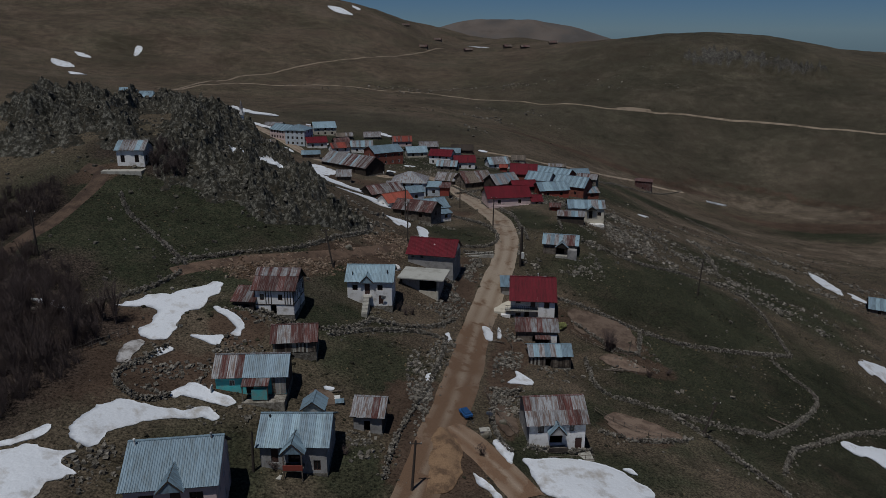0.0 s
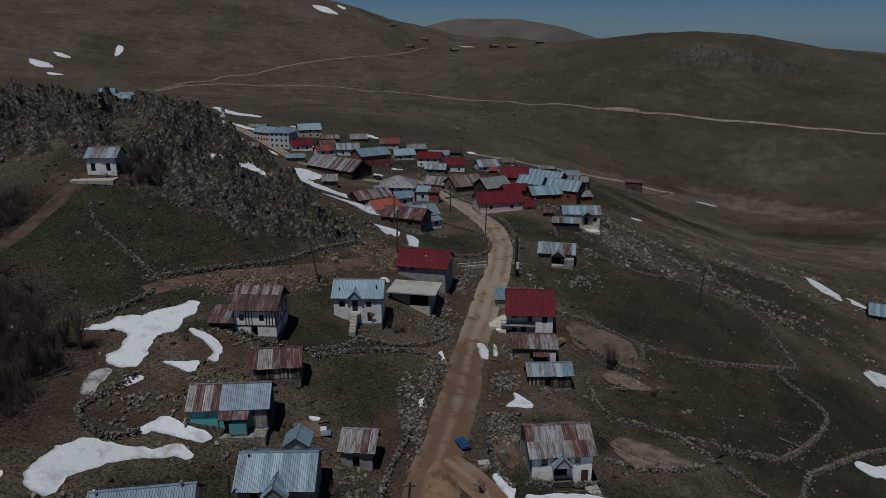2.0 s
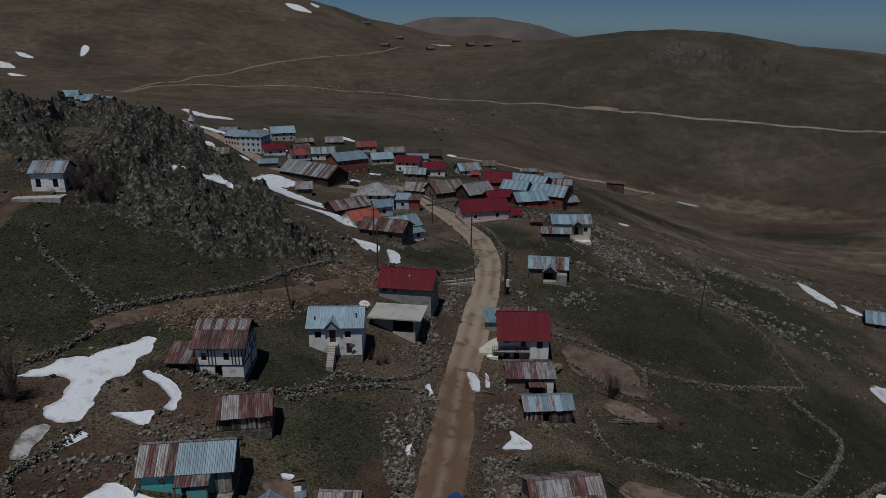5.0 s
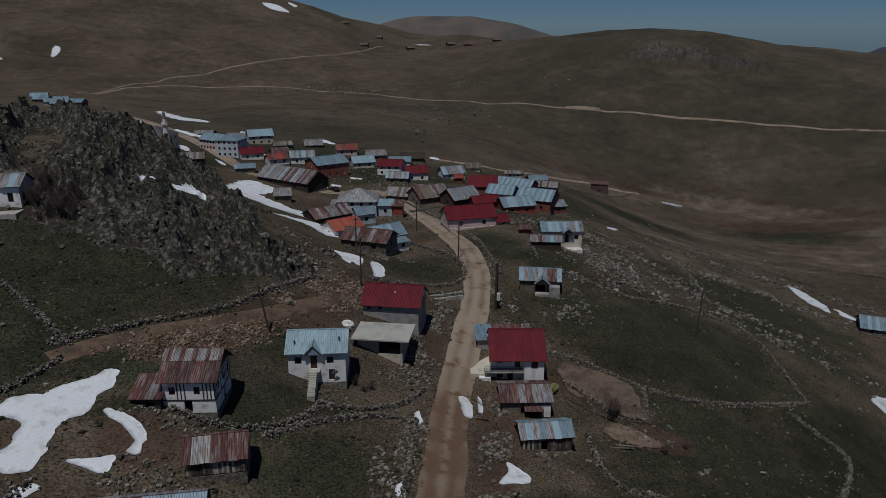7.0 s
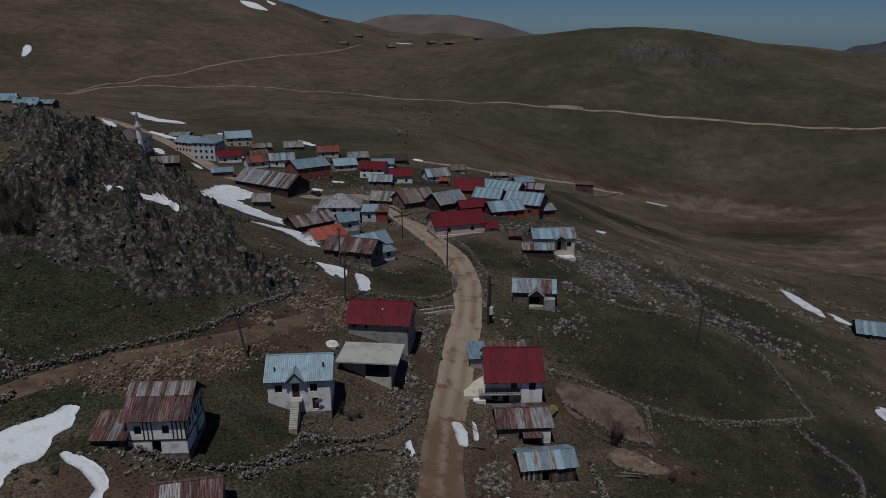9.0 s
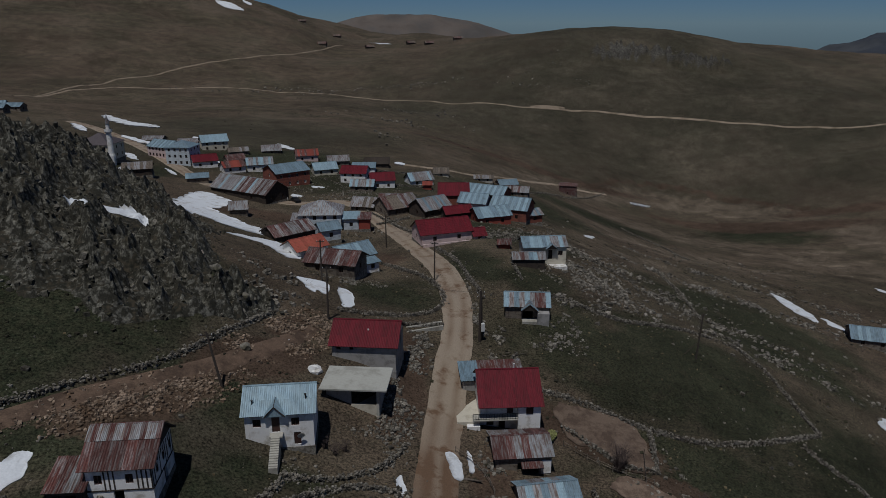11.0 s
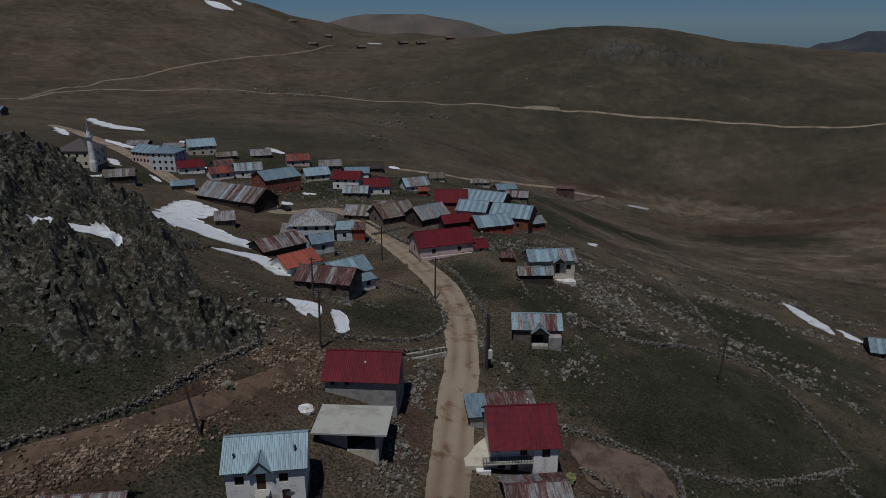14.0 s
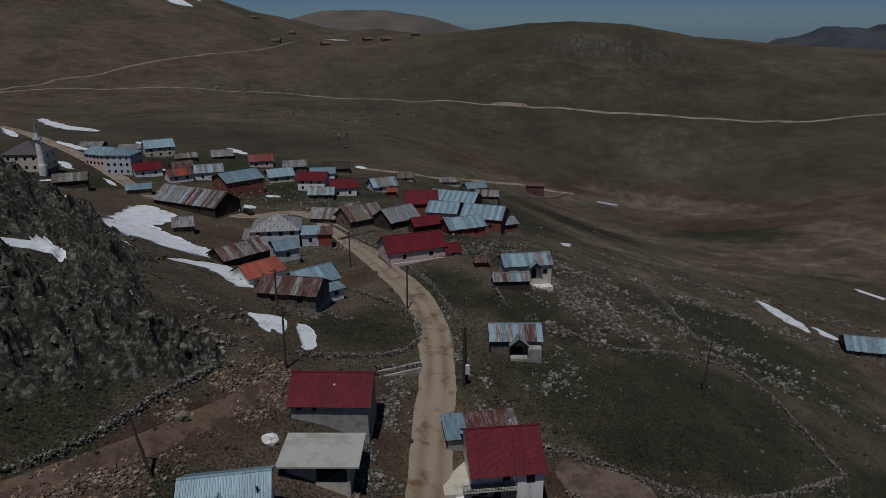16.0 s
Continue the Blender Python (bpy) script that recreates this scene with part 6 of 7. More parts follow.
turned("base", [(1.3, -3), (1.3, 3.0), (1.0, 4.0)], 8, MAT_WHITE, mn)
turned("shaft", [(1.0, 4.0), (0.85, 11.6)], 16, MAT_WHITE, mn)
turned("balcony", [(0.85, 11.0), (1.35, 11.6), (1.35, 12.4), (1.25, 12.4), (1.25, 11.7), (0.8, 11.7)], 16, MAT_WHITE, mn)
turned("upper_shaft", [(0.7, 11.7), (0.66, 14.2)], 16, MAT_WHITE, mn)
turned("cap", [(0.8, 14.2), (0.76, 14.4), (0.05, 17.6), (0.02, 18.2)], 16, MAT_GREY, mn)


# ---- dry stone walls ----
stone_wall("dry_stone_wall", [(-50.6, 92.0), (-46.4, 95.2), (-43.5, 99.5), (-41.5, 103.9)])
stone_wall("dry_stone_wall", [(-43.9, 106.4), (-39.3, 109.6), (-31.9, 116.0), (-27.4, 119.6), (-23.5, 125.1), (-18.5, 134.4), (-15.7, 140.0)])
stone_wall("dry_stone_wall", [(-58.9, 124.3), (-55.6, 118.3), (-46.9, 111.5), (-41.5, 106.3)])
stone_wall("dry_stone_wall", [(-36.8, 85.4), (-38.1, 80.9), (-40.3, 77.9), (-39.7, 74.9), (-35.7, 73.0), (-33.2, 75.3)])
stone_wall("dry_stone_wall", [(-29.1, 99.5), (-24.4, 97.0), (-19.1, 98.0), (-15.9, 99.9), (-12.7, 104.0), (-12.0, 106.9)])
stone_wall("dry_stone_wall", [(-12.0, 106.9), (-7.7, 107.3), (-4.4, 109.0), (-0.7, 112.2), (2.2, 117.3)])
stone_wall("dry_stone_wall", [(-17.2, 97.2), (-12.5, 102.0), (-7.7, 105.4), (-3.7, 107.5), (0.1, 107.6)])
stone_wall("dry_stone_wall", [(0.7, 108.2), (-0.7, 96.6), (-2.2, 88.6), (-4.6, 80.4), (-6.3, 72.9), (-6.6, 67.8)])
stone_wall("dry_stone_wall", [(23.2, 131.9), (31.3, 128.9), (35.3, 126.3), (38.8, 124.6), (45.8, 123.4), (53.1, 124.7), (62.7, 128.2), (73.5, 132.9)])
stone_wall("dry_stone_wall", [(73.5, 132.9), (74.1, 140.9), (76.1, 152.9), (74.9, 163.3), (67.5, 163.7), (54.0, 158.3), (44.7, 155.3), (37.2, 158.4), (33.4, 159.9)])
stone_wall("dry_stone_wall", [(25.1, 124.2), (29.0, 120.0), (31.4, 116.5), (36.1, 116.0)])
stone_wall("dry_stone_wall", [(36.1, 116.0), (38.4, 124.1)])
stone_wall("dry_stone_wall", [(25.2, 111.3), (25.1, 99.1), (31.3, 98.2), (36.7, 95.3), (44.4, 94.1), (51.7, 96.0)])
stone_wall("dry_stone_wall", [(51.7, 96.0), (58.5, 102.0), (67.9, 112.2), (72.7, 119.2), (69.0, 123.5), (66.9, 128.1)])
stone_wall("dry_stone_wall", [(35.7, 95.0), (39.3, 90.1), (41.6, 85.3), (44.8, 79.7), (46.1, 77.6)])
stone_wall("dry_stone_wall", [(48.7, 84.4), (54.0, 93.1), (60.4, 98.1), (72.0, 107.8), (84.4, 115.6)])
stone_wall("dry_stone_wall", [(19.6, 79.3), (15.9, 77.8), (11.2, 78.0)])
stone_wall("dry_stone_wall", [(8.8, 76.3), (7.2, 79.2), (6.7, 84.9), (8.3, 93.7)])
stone_wall("dry_stone_wall", [(-5.9, 148.9), (-0.3, 150.8), (6.5, 152.5), (10.1, 153.9), (13.0, 157.6), (13.4, 163.9), (10.9, 172.7), (5.6, 181.5), (1.6, 186.2)])
stone_wall("dry_stone_wall", [(20.2, 159.0), (20.4, 163.1), (19.3, 168.2), (19.0, 182.7), (16.3, 194.9)])
stone_wall("dry_stone_wall", [(29.6, 166.4), (29.7, 170.2), (30.6, 179.3)])
stone_wall("dry_stone_wall", [(22.1, 85.6), (27.3, 83.9), (35.2, 87.1)])
stone_wall("dry_stone_wall", [(7.4, 93.2), (9.9, 92.5), (12.4, 95.7)])
stone_wall("dry_stone_wall", [(4.7, 148.3), (11.5, 149.1)])
stone_wall("dry_stone_wall", [(-1.0, 257.6), (9.7, 229.5), (15.0, 202.6)])
stone_wall("dry_stone_wall", [(33.9, 206.4), (36.9, 201.3)])
stone_wall("dry_stone_wall", [(35.4, 238.0), (43.2, 236.9), (54.8, 254.3)])
stone_wall("dry_stone_wall", [(-21.4, 331.0), (-7.6, 313.7), (-0.0, 293.6)])
stone_wall("dry_stone_wall", [(11.4, 293.0), (26.7, 290.1)])
stone_wall("dry_stone_wall", [(79.2, 346.5), (125.7, 426.8), (168.6, 481.9)])
stone_wall("dry_stone_wall", [(53.5, 212.5), (54.0, 200.3), (57.6, 195.5), (63.6, 190.3)])
stone_wall("dry_stone_wall", [(0.8, 323.8), (17.5, 317.8), (40.2, 324.1)])
stone_wall("dry_stone_wall", [(84.2, 221.9), (81.3, 201.4), (74.9, 178.1)])
stone_wall("dry_stone_wall", [(4.1, 231.9), (13.5, 237.6)])
stone_wall("dry_stone_wall", [(121.0, 336.0), (128.6, 312.4), (123.9, 276.3)])

# ---- rocks, rubble and scrub ----
def scatter(name, label, category, zones, count, lo, hi, mat, seed, tall=0.75, lean=0.35, mask=None, power=2.2, sink=0.25, loose=True):
    """Loose pieces strewn over ellipses of the land (x, y, rx, ry, turn), in one mesh."""
    rng = np.random.default_rng(seed)
    area = np.array([z[2] * z[3] for z in zones], float)
    share = np.maximum(1, count * area / area.sum()).astype(int)
    pts = []
    for (cx, cy, rx, ry, turn), n in zip(zones, share):
        r, a = rng.random(n) ** 0.75, rng.uniform(0, 6.2832, n)
        u, v = r * rx * np.cos(a), r * ry * np.sin(a)
        c, s = math.cos(radians(turn)), math.sin(radians(turn))
        pts.append(np.stack([cx + u * c - v * s, cy + u * s + v * c], -1))
    p = np.vstack(pts)
    if loose:
        p = p[np.clip(0.42 + 2.2 * fractal(p[:, 0], p[:, 1], 4.0, 3, seed + 5), 0, 1) > rng.random(len(p))]
    for edge in SNOW:
        lo_, hi_ = edge.min(0), edge.max(0)
        box_ = np.all((p > lo_) & (p < hi_), 1)
        if box_.any():
            keep = ~box_
            keep[box_] = ~inside(p[box_, 0], p[box_, 1], edge)
            p = p[keep]
    for line, half in ROADS:
        near = np.where((p[:, 0] > line[:, 0].min() - 4) & (p[:, 0] < line[:, 0].max() + 4) & (p[:, 1] < line[:, 1].max() + 4))[0]
        gone = np.hypot(p[near, None, 0] - line[None, :, 0], p[near, None, 1] - line[None, :, 1]).min(1) < half * (0.95 if half > 1.8 else 0.5) if len(near) else np.zeros(0, bool)
        p = np.delete(p, near[gone], 0)
    if mask is not None:
        p = p[mask(p[:, 0], p[:, 1]) > rng.random(len(p))]
    size = lo + (hi - lo) * rng.random(len(p)) ** power
    z = height(p[:, 0], p[:, 1]) + size * tall * (1 - sink) * 0.6
    me = chips(name, np.column_stack([p, z]), size, mat, seed + 1, tall, lean)
    return tagged(new(name, me), label, category, kind="stuff")


NEAR_CRAGS = [c for c in CRAGS if c[0] < 0]
scatter("crag_rocks", "loose grey blocks lodged on the crag ledges", "rock", NEAR_CRAGS, 1500, 0.12, 0.45, MAT_ROCK, 11, 1.2, 0.6, crag_mask, 2.0, 0.9, False)
scatter("crag_rubble", "grey boulders and scree under the crags", "rock", [(x, y, rx * 1.25, ry * 1.2, t) for x, y, rx, ry, t in NEAR_CRAGS], 6000, 0.08, 0.42, MAT_ROCK, 13, 0.8, 0.4)
scatter("far_crag_rocks", "grey outcrops on the far hill", "rock", [(245, 742, 46, 26, 0), (320, 738, 60, 18, -8), (360, 700, 30, 16, -30), (200, 690, 46, 16, -10), (60, 620, 40, 20, 0), (-30, 720, 140, 24, 10), (120, 720, 60, 20, 0), (15, 430, 20, 30, 0), (40, 560, 60, 20, 0)], 4200, 0.25, 1.1, MAT_STONE, 15, 0.8, 0.4, lambda x, y: np.clip(0.15 + fractal(x, y, 22, 3, 77) * 2.6, 0, 1))
scatter("hill_scrub", "dark heath tufts and stones on the far hill", "scrub", [(200, 640, 260, 130, -15), (-120, 760, 200, 120, 10), (60, 560, 160, 90, 0), (-40, 470, 120, 60, 0)], 9000, 0.14, 0.5, MAT_HEATH, 16, 0.5, 0.3, lambda x, y: np.clip(0.2 + fractal(x, y, 40, 4, 78) * 2.2, 0, 1))
scatter("track_rubble", "brown rubble heaped along the dirt track", "rubble", [(-14, 132, 4, 9, -45), (-24, 117, 3.5, 10, -50), (-10, 141, 4, 5, 0), (-33, 110, 3, 8, -50), (-13, 137, 3, 5, -40)], 7000, 0.05, 0.26, MAT_RUBBLE, 17, 0.7, 0.4)
scatter("roadside_rubble", "tumbled stones along the road verge", "rubble", [(2.5, 126, 3, 12, -14), (6.5, 140, 2.5, 9, 0), (11.5, 108, 2.2, 14, -12), (9, 92, 2.5, 8, 0), (-3.0, 86, 1.8, 14, 6), (0, 103, 2.0, 9, -10), (20, 142, 2.5, 8, 0), (19, 104, 4, 2.5, 0), (17.6, 157, 1.6, 12, 0)], 8000, 0.06, 0.34, MAT_STONE, 19, 0.7, 0.4)
scatter("yard_rubble", "pale broken stones round the houses", "rubble", [(-28, 98, 5, 4, 0), (-12, 108, 5, 2.5, 0), (-11, 73, 4, 3, 0), (-29, 86, 6, 5, 0), (-23, 74, 8, 3, 0), (-5, 119, 5, 2, 0), (33, 147, 3, 7, 0), (29, 143, 4, 3, 0), (45, 172, 9, 16, 20), (-3, 168, 8, 3, 0), (35, 205, 10, 8, 0), (33, 115, 7, 6, 0), (-35, 82, 6, 7, 0), (-36, 63, 3, 6, 0)], 7500, 0.06, 0.34, MAT_STONE, 23, 0.7, 0.4)
scatter("village_rubble", "stones and broken walls between the village houses", "rubble", [(30, 215, 22, 14, 0), (10, 235, 14, 18, 0), (40, 240, 20, 24, 0), (0, 280, 30, 26, 0), (-30, 300, 30, 24, 0), (50, 205, 14, 20, 0), (-8, 190, 12, 8, 0), (-5, 212, 8, 8, 0)], 7000, 0.08, 0.4, MAT_STONE, 27, 0.6, 0.4)
scatter("slope_outcrops", "low ribs of pale rock along the slope", "rock", [(50, 178, 9, 18, 20), (75, 180, 32, 5, -25), (62, 200, 28, 6, -20), (108, 206, 42, 6, -30), (90, 160, 30, 5, -25), (130, 230, 50, 7, -35), (40, 160, 9, 5, 0), (-18, 152, 8, 12, 0)], 9000, 0.08, 0.6, MAT_STONE, 28, 0.7, 0.4, None, 3.0)
scatter("slope_stones", "scattered pale stones in the turf of the slope", "stones", [(70, 175, 50, 40, -20), (90, 130, 40, 40, 0), (50, 100, 35, 25, 0), (-45, 100, 25, 25, 0), (20, 230, 50, 60, 0), (140, 250, 80, 70, 0), (-20, 160, 20, 30, 0)], 11000, 0.07, 0.5, MAT_STONE, 29, 0.6, 0.4, lambda x, y: np.clip(0.25 + 1.6 * fractal(x, y, 14, 3, 88), 0, 1), 3.0)
scatter("dwarf_scrub", "low dark tufts of heath and dead grass", "scrub", [(60, 140, 70, 70, 0), (-50, 120, 45, 60, 0), (0, 100, 45, 50, 0), (130, 240, 110, 80, 0), (-20, 190, 40, 60, 0)], 26000, 0.07, 0.34, MAT_HEATH, 31, 0.45, 0.25, lambda x, y: np.clip(0.35 + 1.5 * fractal(x, y, 9, 3, 99), 0, 1))
scatter("dry_tufts", "straw-coloured tufts of dead grass", "grass", [(60, 140, 70, 70, 0), (-50, 120, 45, 60, 0), (0, 100, 45, 50, 0), (130, 240, 110, 80, 0)], 16000, 0.05, 0.22, material("straw_tufts", (0.105, 0.082, 0.045), 0.95, vary=0.4, island=True), 37, 0.5, 0.25, lambda x, y: np.clip(0.3 + 1.6 * fractal(x, y, 11, 3, 55), 0, 1))


def boulder(x, y, r, tall=0.8, seed=0, mat=MAT_ROCK, label="large grey boulder lying in the turf"):
    bm = bmesh.new()
    bmesh.ops.create_icosphere(bm, subdivisions=2, radius=1)
    for v in bm.verts:
        k = 1 + 0.5 * noise.noise(v.co * 1.1 + Vector((seed * 3.1, 0, 0))) + 0.2 * noise.noise(v.co * 3 + Vector((0, seed, 0)))
        v.co = Vector((v.co.x * r * k, v.co.y * r * 0.8 * k, v.co.z * r * tall * k))
    me = bpy.data.meshes.new("boulder")
    bm.to_mesh(me)
    bm.free()
    me.materials.append(mat)
    ob = tagged(new("boulder", me), label, "boulder", "boulders")
    ob.location = (x, y, float(height(x, y)) + r * tall * 0.35)


for q, (bx, by, br) in enumerate(((-9.2, 127.6, 1.0), (-14.2, 119.6, 0.8), (-16.6, 118.9, 0.6), (-12.6, 121.2, 0.5), (-23, 139, 0.8), (-19.5, 139.5, 0.7), (5.9, 79.3, 0.7), (8.3, 83.3, 0.55)  , (-18.2, 127.8, 0.7))):
    boulder(bx, by, br, 0.9 if q > 3 else 0.7, q, MAT_WHITE if q == 0 else MAT_ROCK, "large whitish block beside the garage" if q == 0 else "large grey boulder lying in the turf")


# ---- power poles ----
def tube(verts, faces, a, b, ra, rb, n=6):
    a, b = Vector(a), Vector(b)
    d = (b - a).normalized()
    u = d.orthogonal().normalized()
    w = d.cross(u)
    base = len(verts)
    for p, r in ((a, ra), (b, rb)):
        verts.extend(tuple(p + r * (math.cos(6.2832 * k / n) * u + math.sin(6.2832 * k / n) * w)) for k in range(n))
    faces.extend((base + k, base + (k + 1) % n, base + n + (k + 1) % n, base + n + k) for k in range(n))


def pole(x, y, tall=8.5, lean=0.0, arms=1, turn=0.0, stay=False, r=0.17, label="tarred wooden power pole with a crossarm"):
    ob = start("power_pole", x, y, float(height(x, y)) - 0.3, turn, label, "pole", "power poles")
    v, f = [], []
    tube(v, f, (0, 0, 0), (lean, 0, tall + 0.3), r, r * 0.7, 8)
    part("shaft", mesh_of("shaft", v, f, MAT_POLE), ob)
    for k in range(arms):
        zz = tall - 0.1 - 0.7 * k
        v, f = box(lean - 0.7, lean + 0.7, -0.06, 0.06, zz, zz + 0.1)
        arm = part("crossarm", mesh_of("crossarm", v, f, MAT_POLE), ob)
        for xx in (-0.6, 0.0, 0.6):
            v, f = [], []
            tube(v, f, (lean + xx, 0, zz + 0.1), (lean + xx, 0, zz + 0.28), 0.05, 0.03)
            part("insulator", mesh_of("insulator", v, f, MAT_FRAME), arm)
    if stay:
        v, f = [], []
        tube(v, f, (-2.2, 1.6, 0.2), (lean * 0.5, 0, tall * 0.42), 0.07, 0.06)
        part("stay", mesh_of("stay", v, f, MAT_POLE), ob)
    return ob


main = pole(16.9, 144.2, 9.0, 0.1, 2, 5, r=0.28, label="stout power pole with a grey transformer box")
part("transformer", worn_box("transformer", MAT_FRAME, 0.15, 0.75, -0.45, 0.1, 2.2, 3.6), main, None, "pale metal transformer box")
v, f = [], []
tube(v, f, (0.55, 0.6, 0), (0.25, 0.1, 8.6), 0.16, 0.12, 8)
part("second_shaft", mesh_of("second_shaft", v, f, MAT_POLE), main)
pole(12.6, 169.6, 8.2, 0.1)
pole(5.0, 202.6, 8.2, 0.0)
pole(-7.7, 144.0, 9.0, 0.2)
pole(-9.2, 163.4, 8.0, 0.1)
pole(58.2, 148.5, 9.0, 0.5, 1, 10, True, label="leaning wooden power pole with a short stay")
pole(38.8, 90.4, 5.5, 1.6, 1, 10, label="leaning wooden power pole in the field")
pole(-19.8, 119.0, 7.5, -1.2, 1)
pole(-63.8, 104.0, 7.5, 0.1)
pole(-3.4, 66.5, 6.5, 0.5, 1)
pole(-20.9, 66.0, 5.0, 0.2, 0)


def wire(a, b, sag=0.8):
    """A slack power line between two pole tops."""
    cu = bpy.data.curves.new("power_line", "CURVE")
    cu.dimensions = "3D"
    cu.bevel_depth = 0.012
    cu.bevel_resolution = 0
    sp = cu.splines.new("POLY")
    sp.points.add(12)
    for k in range(13):
        t = k / 12
        p = Vector(a).lerp(Vector(b), t) - Vector((0, 0, sag * 4 * t * (1 - t)))
        sp.points[k].co = (*p, 1)
    cu.materials.append(MAT_DARKMETAL)
    tagged(new("power_line", cu), "thin black slack power line between poles", "cable", "power lines")


TOPS = [(x, y, float(height(x, y)) + t) for x, y, t in ((-3.4, 66.5, 6.2), (16.9, 144.2, 8.8), (12.6, 169.6, 8.0), (5.0, 202.6, 8.0), (-7.7, 144.0, 8.8), (-9.2, 163.4, 7.8), (58.2, 148.5, 8.8), (-19.8, 119.0, 7.2))]
for p0, p1 in ((1, 2), (2, 3), (1, 4), (4, 5), (1, 6), (4, 7)):
    for off in (-0.5, 0.5):
        (ax, ay, az), (bx, by, bz) = TOPS[p0], TOPS[p1]
        wire((ax + off, ay, az), (bx + off, by, bz), 0.9)


# ---- bare bushes and trees ----
def bare_tree(x, y, tall, spread, stems, seed, trunk=0.0, label="leafless grey-brown bush with many thin stems", name="bush"):
    rng = random.Random(seed)
    ob = start(name, x, y, float(height(x, y)) - 0.1, 0, label, name, "leafless bushes")
    tv, tf = [], []
    if trunk:
        sv, sf = [], []
        tube(sv, sf, (0, 0, 0), (0.1, 0, trunk), 0.16, 0.11, 7)
        part("trunk", mesh_of("trunk", sv, sf, MAT_TWIG), ob)
    for k in range(stems):
        a, out = rng.uniform(0, 6.2832), spread * rng.uniform(0.25, 1.0)
        p = Vector((0.08 * math.cos(a), 0.08 * math.sin(a), trunk * rng.uniform(0.6, 1.0)))
        top = tall * rng.uniform(0.6, 1.0)
        r = 0.055 * tall / 5
        pts = [p]
        for s in range(1, 5):
            t = s / 4
            pts.append(Vector((out * math.cos(a) * t**1.3 + rng.uniform(-0.12, 0.12), out * math.sin(a) * t**1.3 + rng.uniform(-0.12, 0.12), p.z + (top - p.z) * t)))
        sv, sf = [], []
        for s in range(4):
            tube(sv, sf, pts[s], pts[s + 1], r * (1 - s / 5), r * (1 - (s + 1) / 5), 5)
            for _ in range(3):
                q = pts[s].lerp(pts[s + 1], rng.random())
                e = q + Vector((rng.uniform(-1, 1), rng.uniform(-1, 1), rng.uniform(0.4, 1.3))) * tall * 0.13
                tube(tv, tf, q, e, 0.018, 0.008, 3)
                for _ in range(2):
                    q2 = q.lerp(e, rng.uniform(0.3, 1))
                    tube(tv, tf, q2, q2 + Vector((rng.uniform(-1, 1), rng.uniform(-1, 1), rng.uniform(0.2, 1))) * tall * 0.07, 0.011, 0.006, 3)
        part("limb" if trunk else "stem", mesh_of("stem", sv, sf, MAT_TWIG), ob)
    part("crown", mesh_of("crown", tv, tf, MAT_TWIG), ob)


bare_tree(30.3, 115.8, 4.6, 1.7, 34, 1)
bare_tree(31.4, 116.6, 3.4, 1.2, 20, 2)
for q in range(20):
    tx, ty = -52 + 9 * math.sin(q * 2.4) * (0.4 + 0.6 * ((q * 7) % 10) / 10), 82 + 12 * math.cos(q * 1.7) * (0.3 + 0.7 * ((q * 3) % 10) / 10)
    bare_tree(tx, ty, 4.2 + (q * 5 % 7) * 0.4, 1.9, 20, 20 + q, 0.9, "leafless dark tree in the thicket by the snow", "tree")
for q, (tx, ty) in enumerate(((-55.6, 133.2), (-54.6, 136.5), (-53.0, 133.4), (-57.0, 139.0), (-51.5, 131.0))):
    bare_tree(tx, ty, 4.0, 1.8, 20, 60 + q, 0.8, "leafless dark tree beside the hillside house", "tree")
for q, (tx, ty) in enumerate(((-6.5, 112.5), (-5.4, 113.6), (-7.8, 113.2), (-18.6, 66.8), (-11.4, 71.2), (36, 108.6), (40, 111), (5.0, 74.6))):
    bare_tree(tx, ty, 1.7, 1.1, 16, 80 + q)


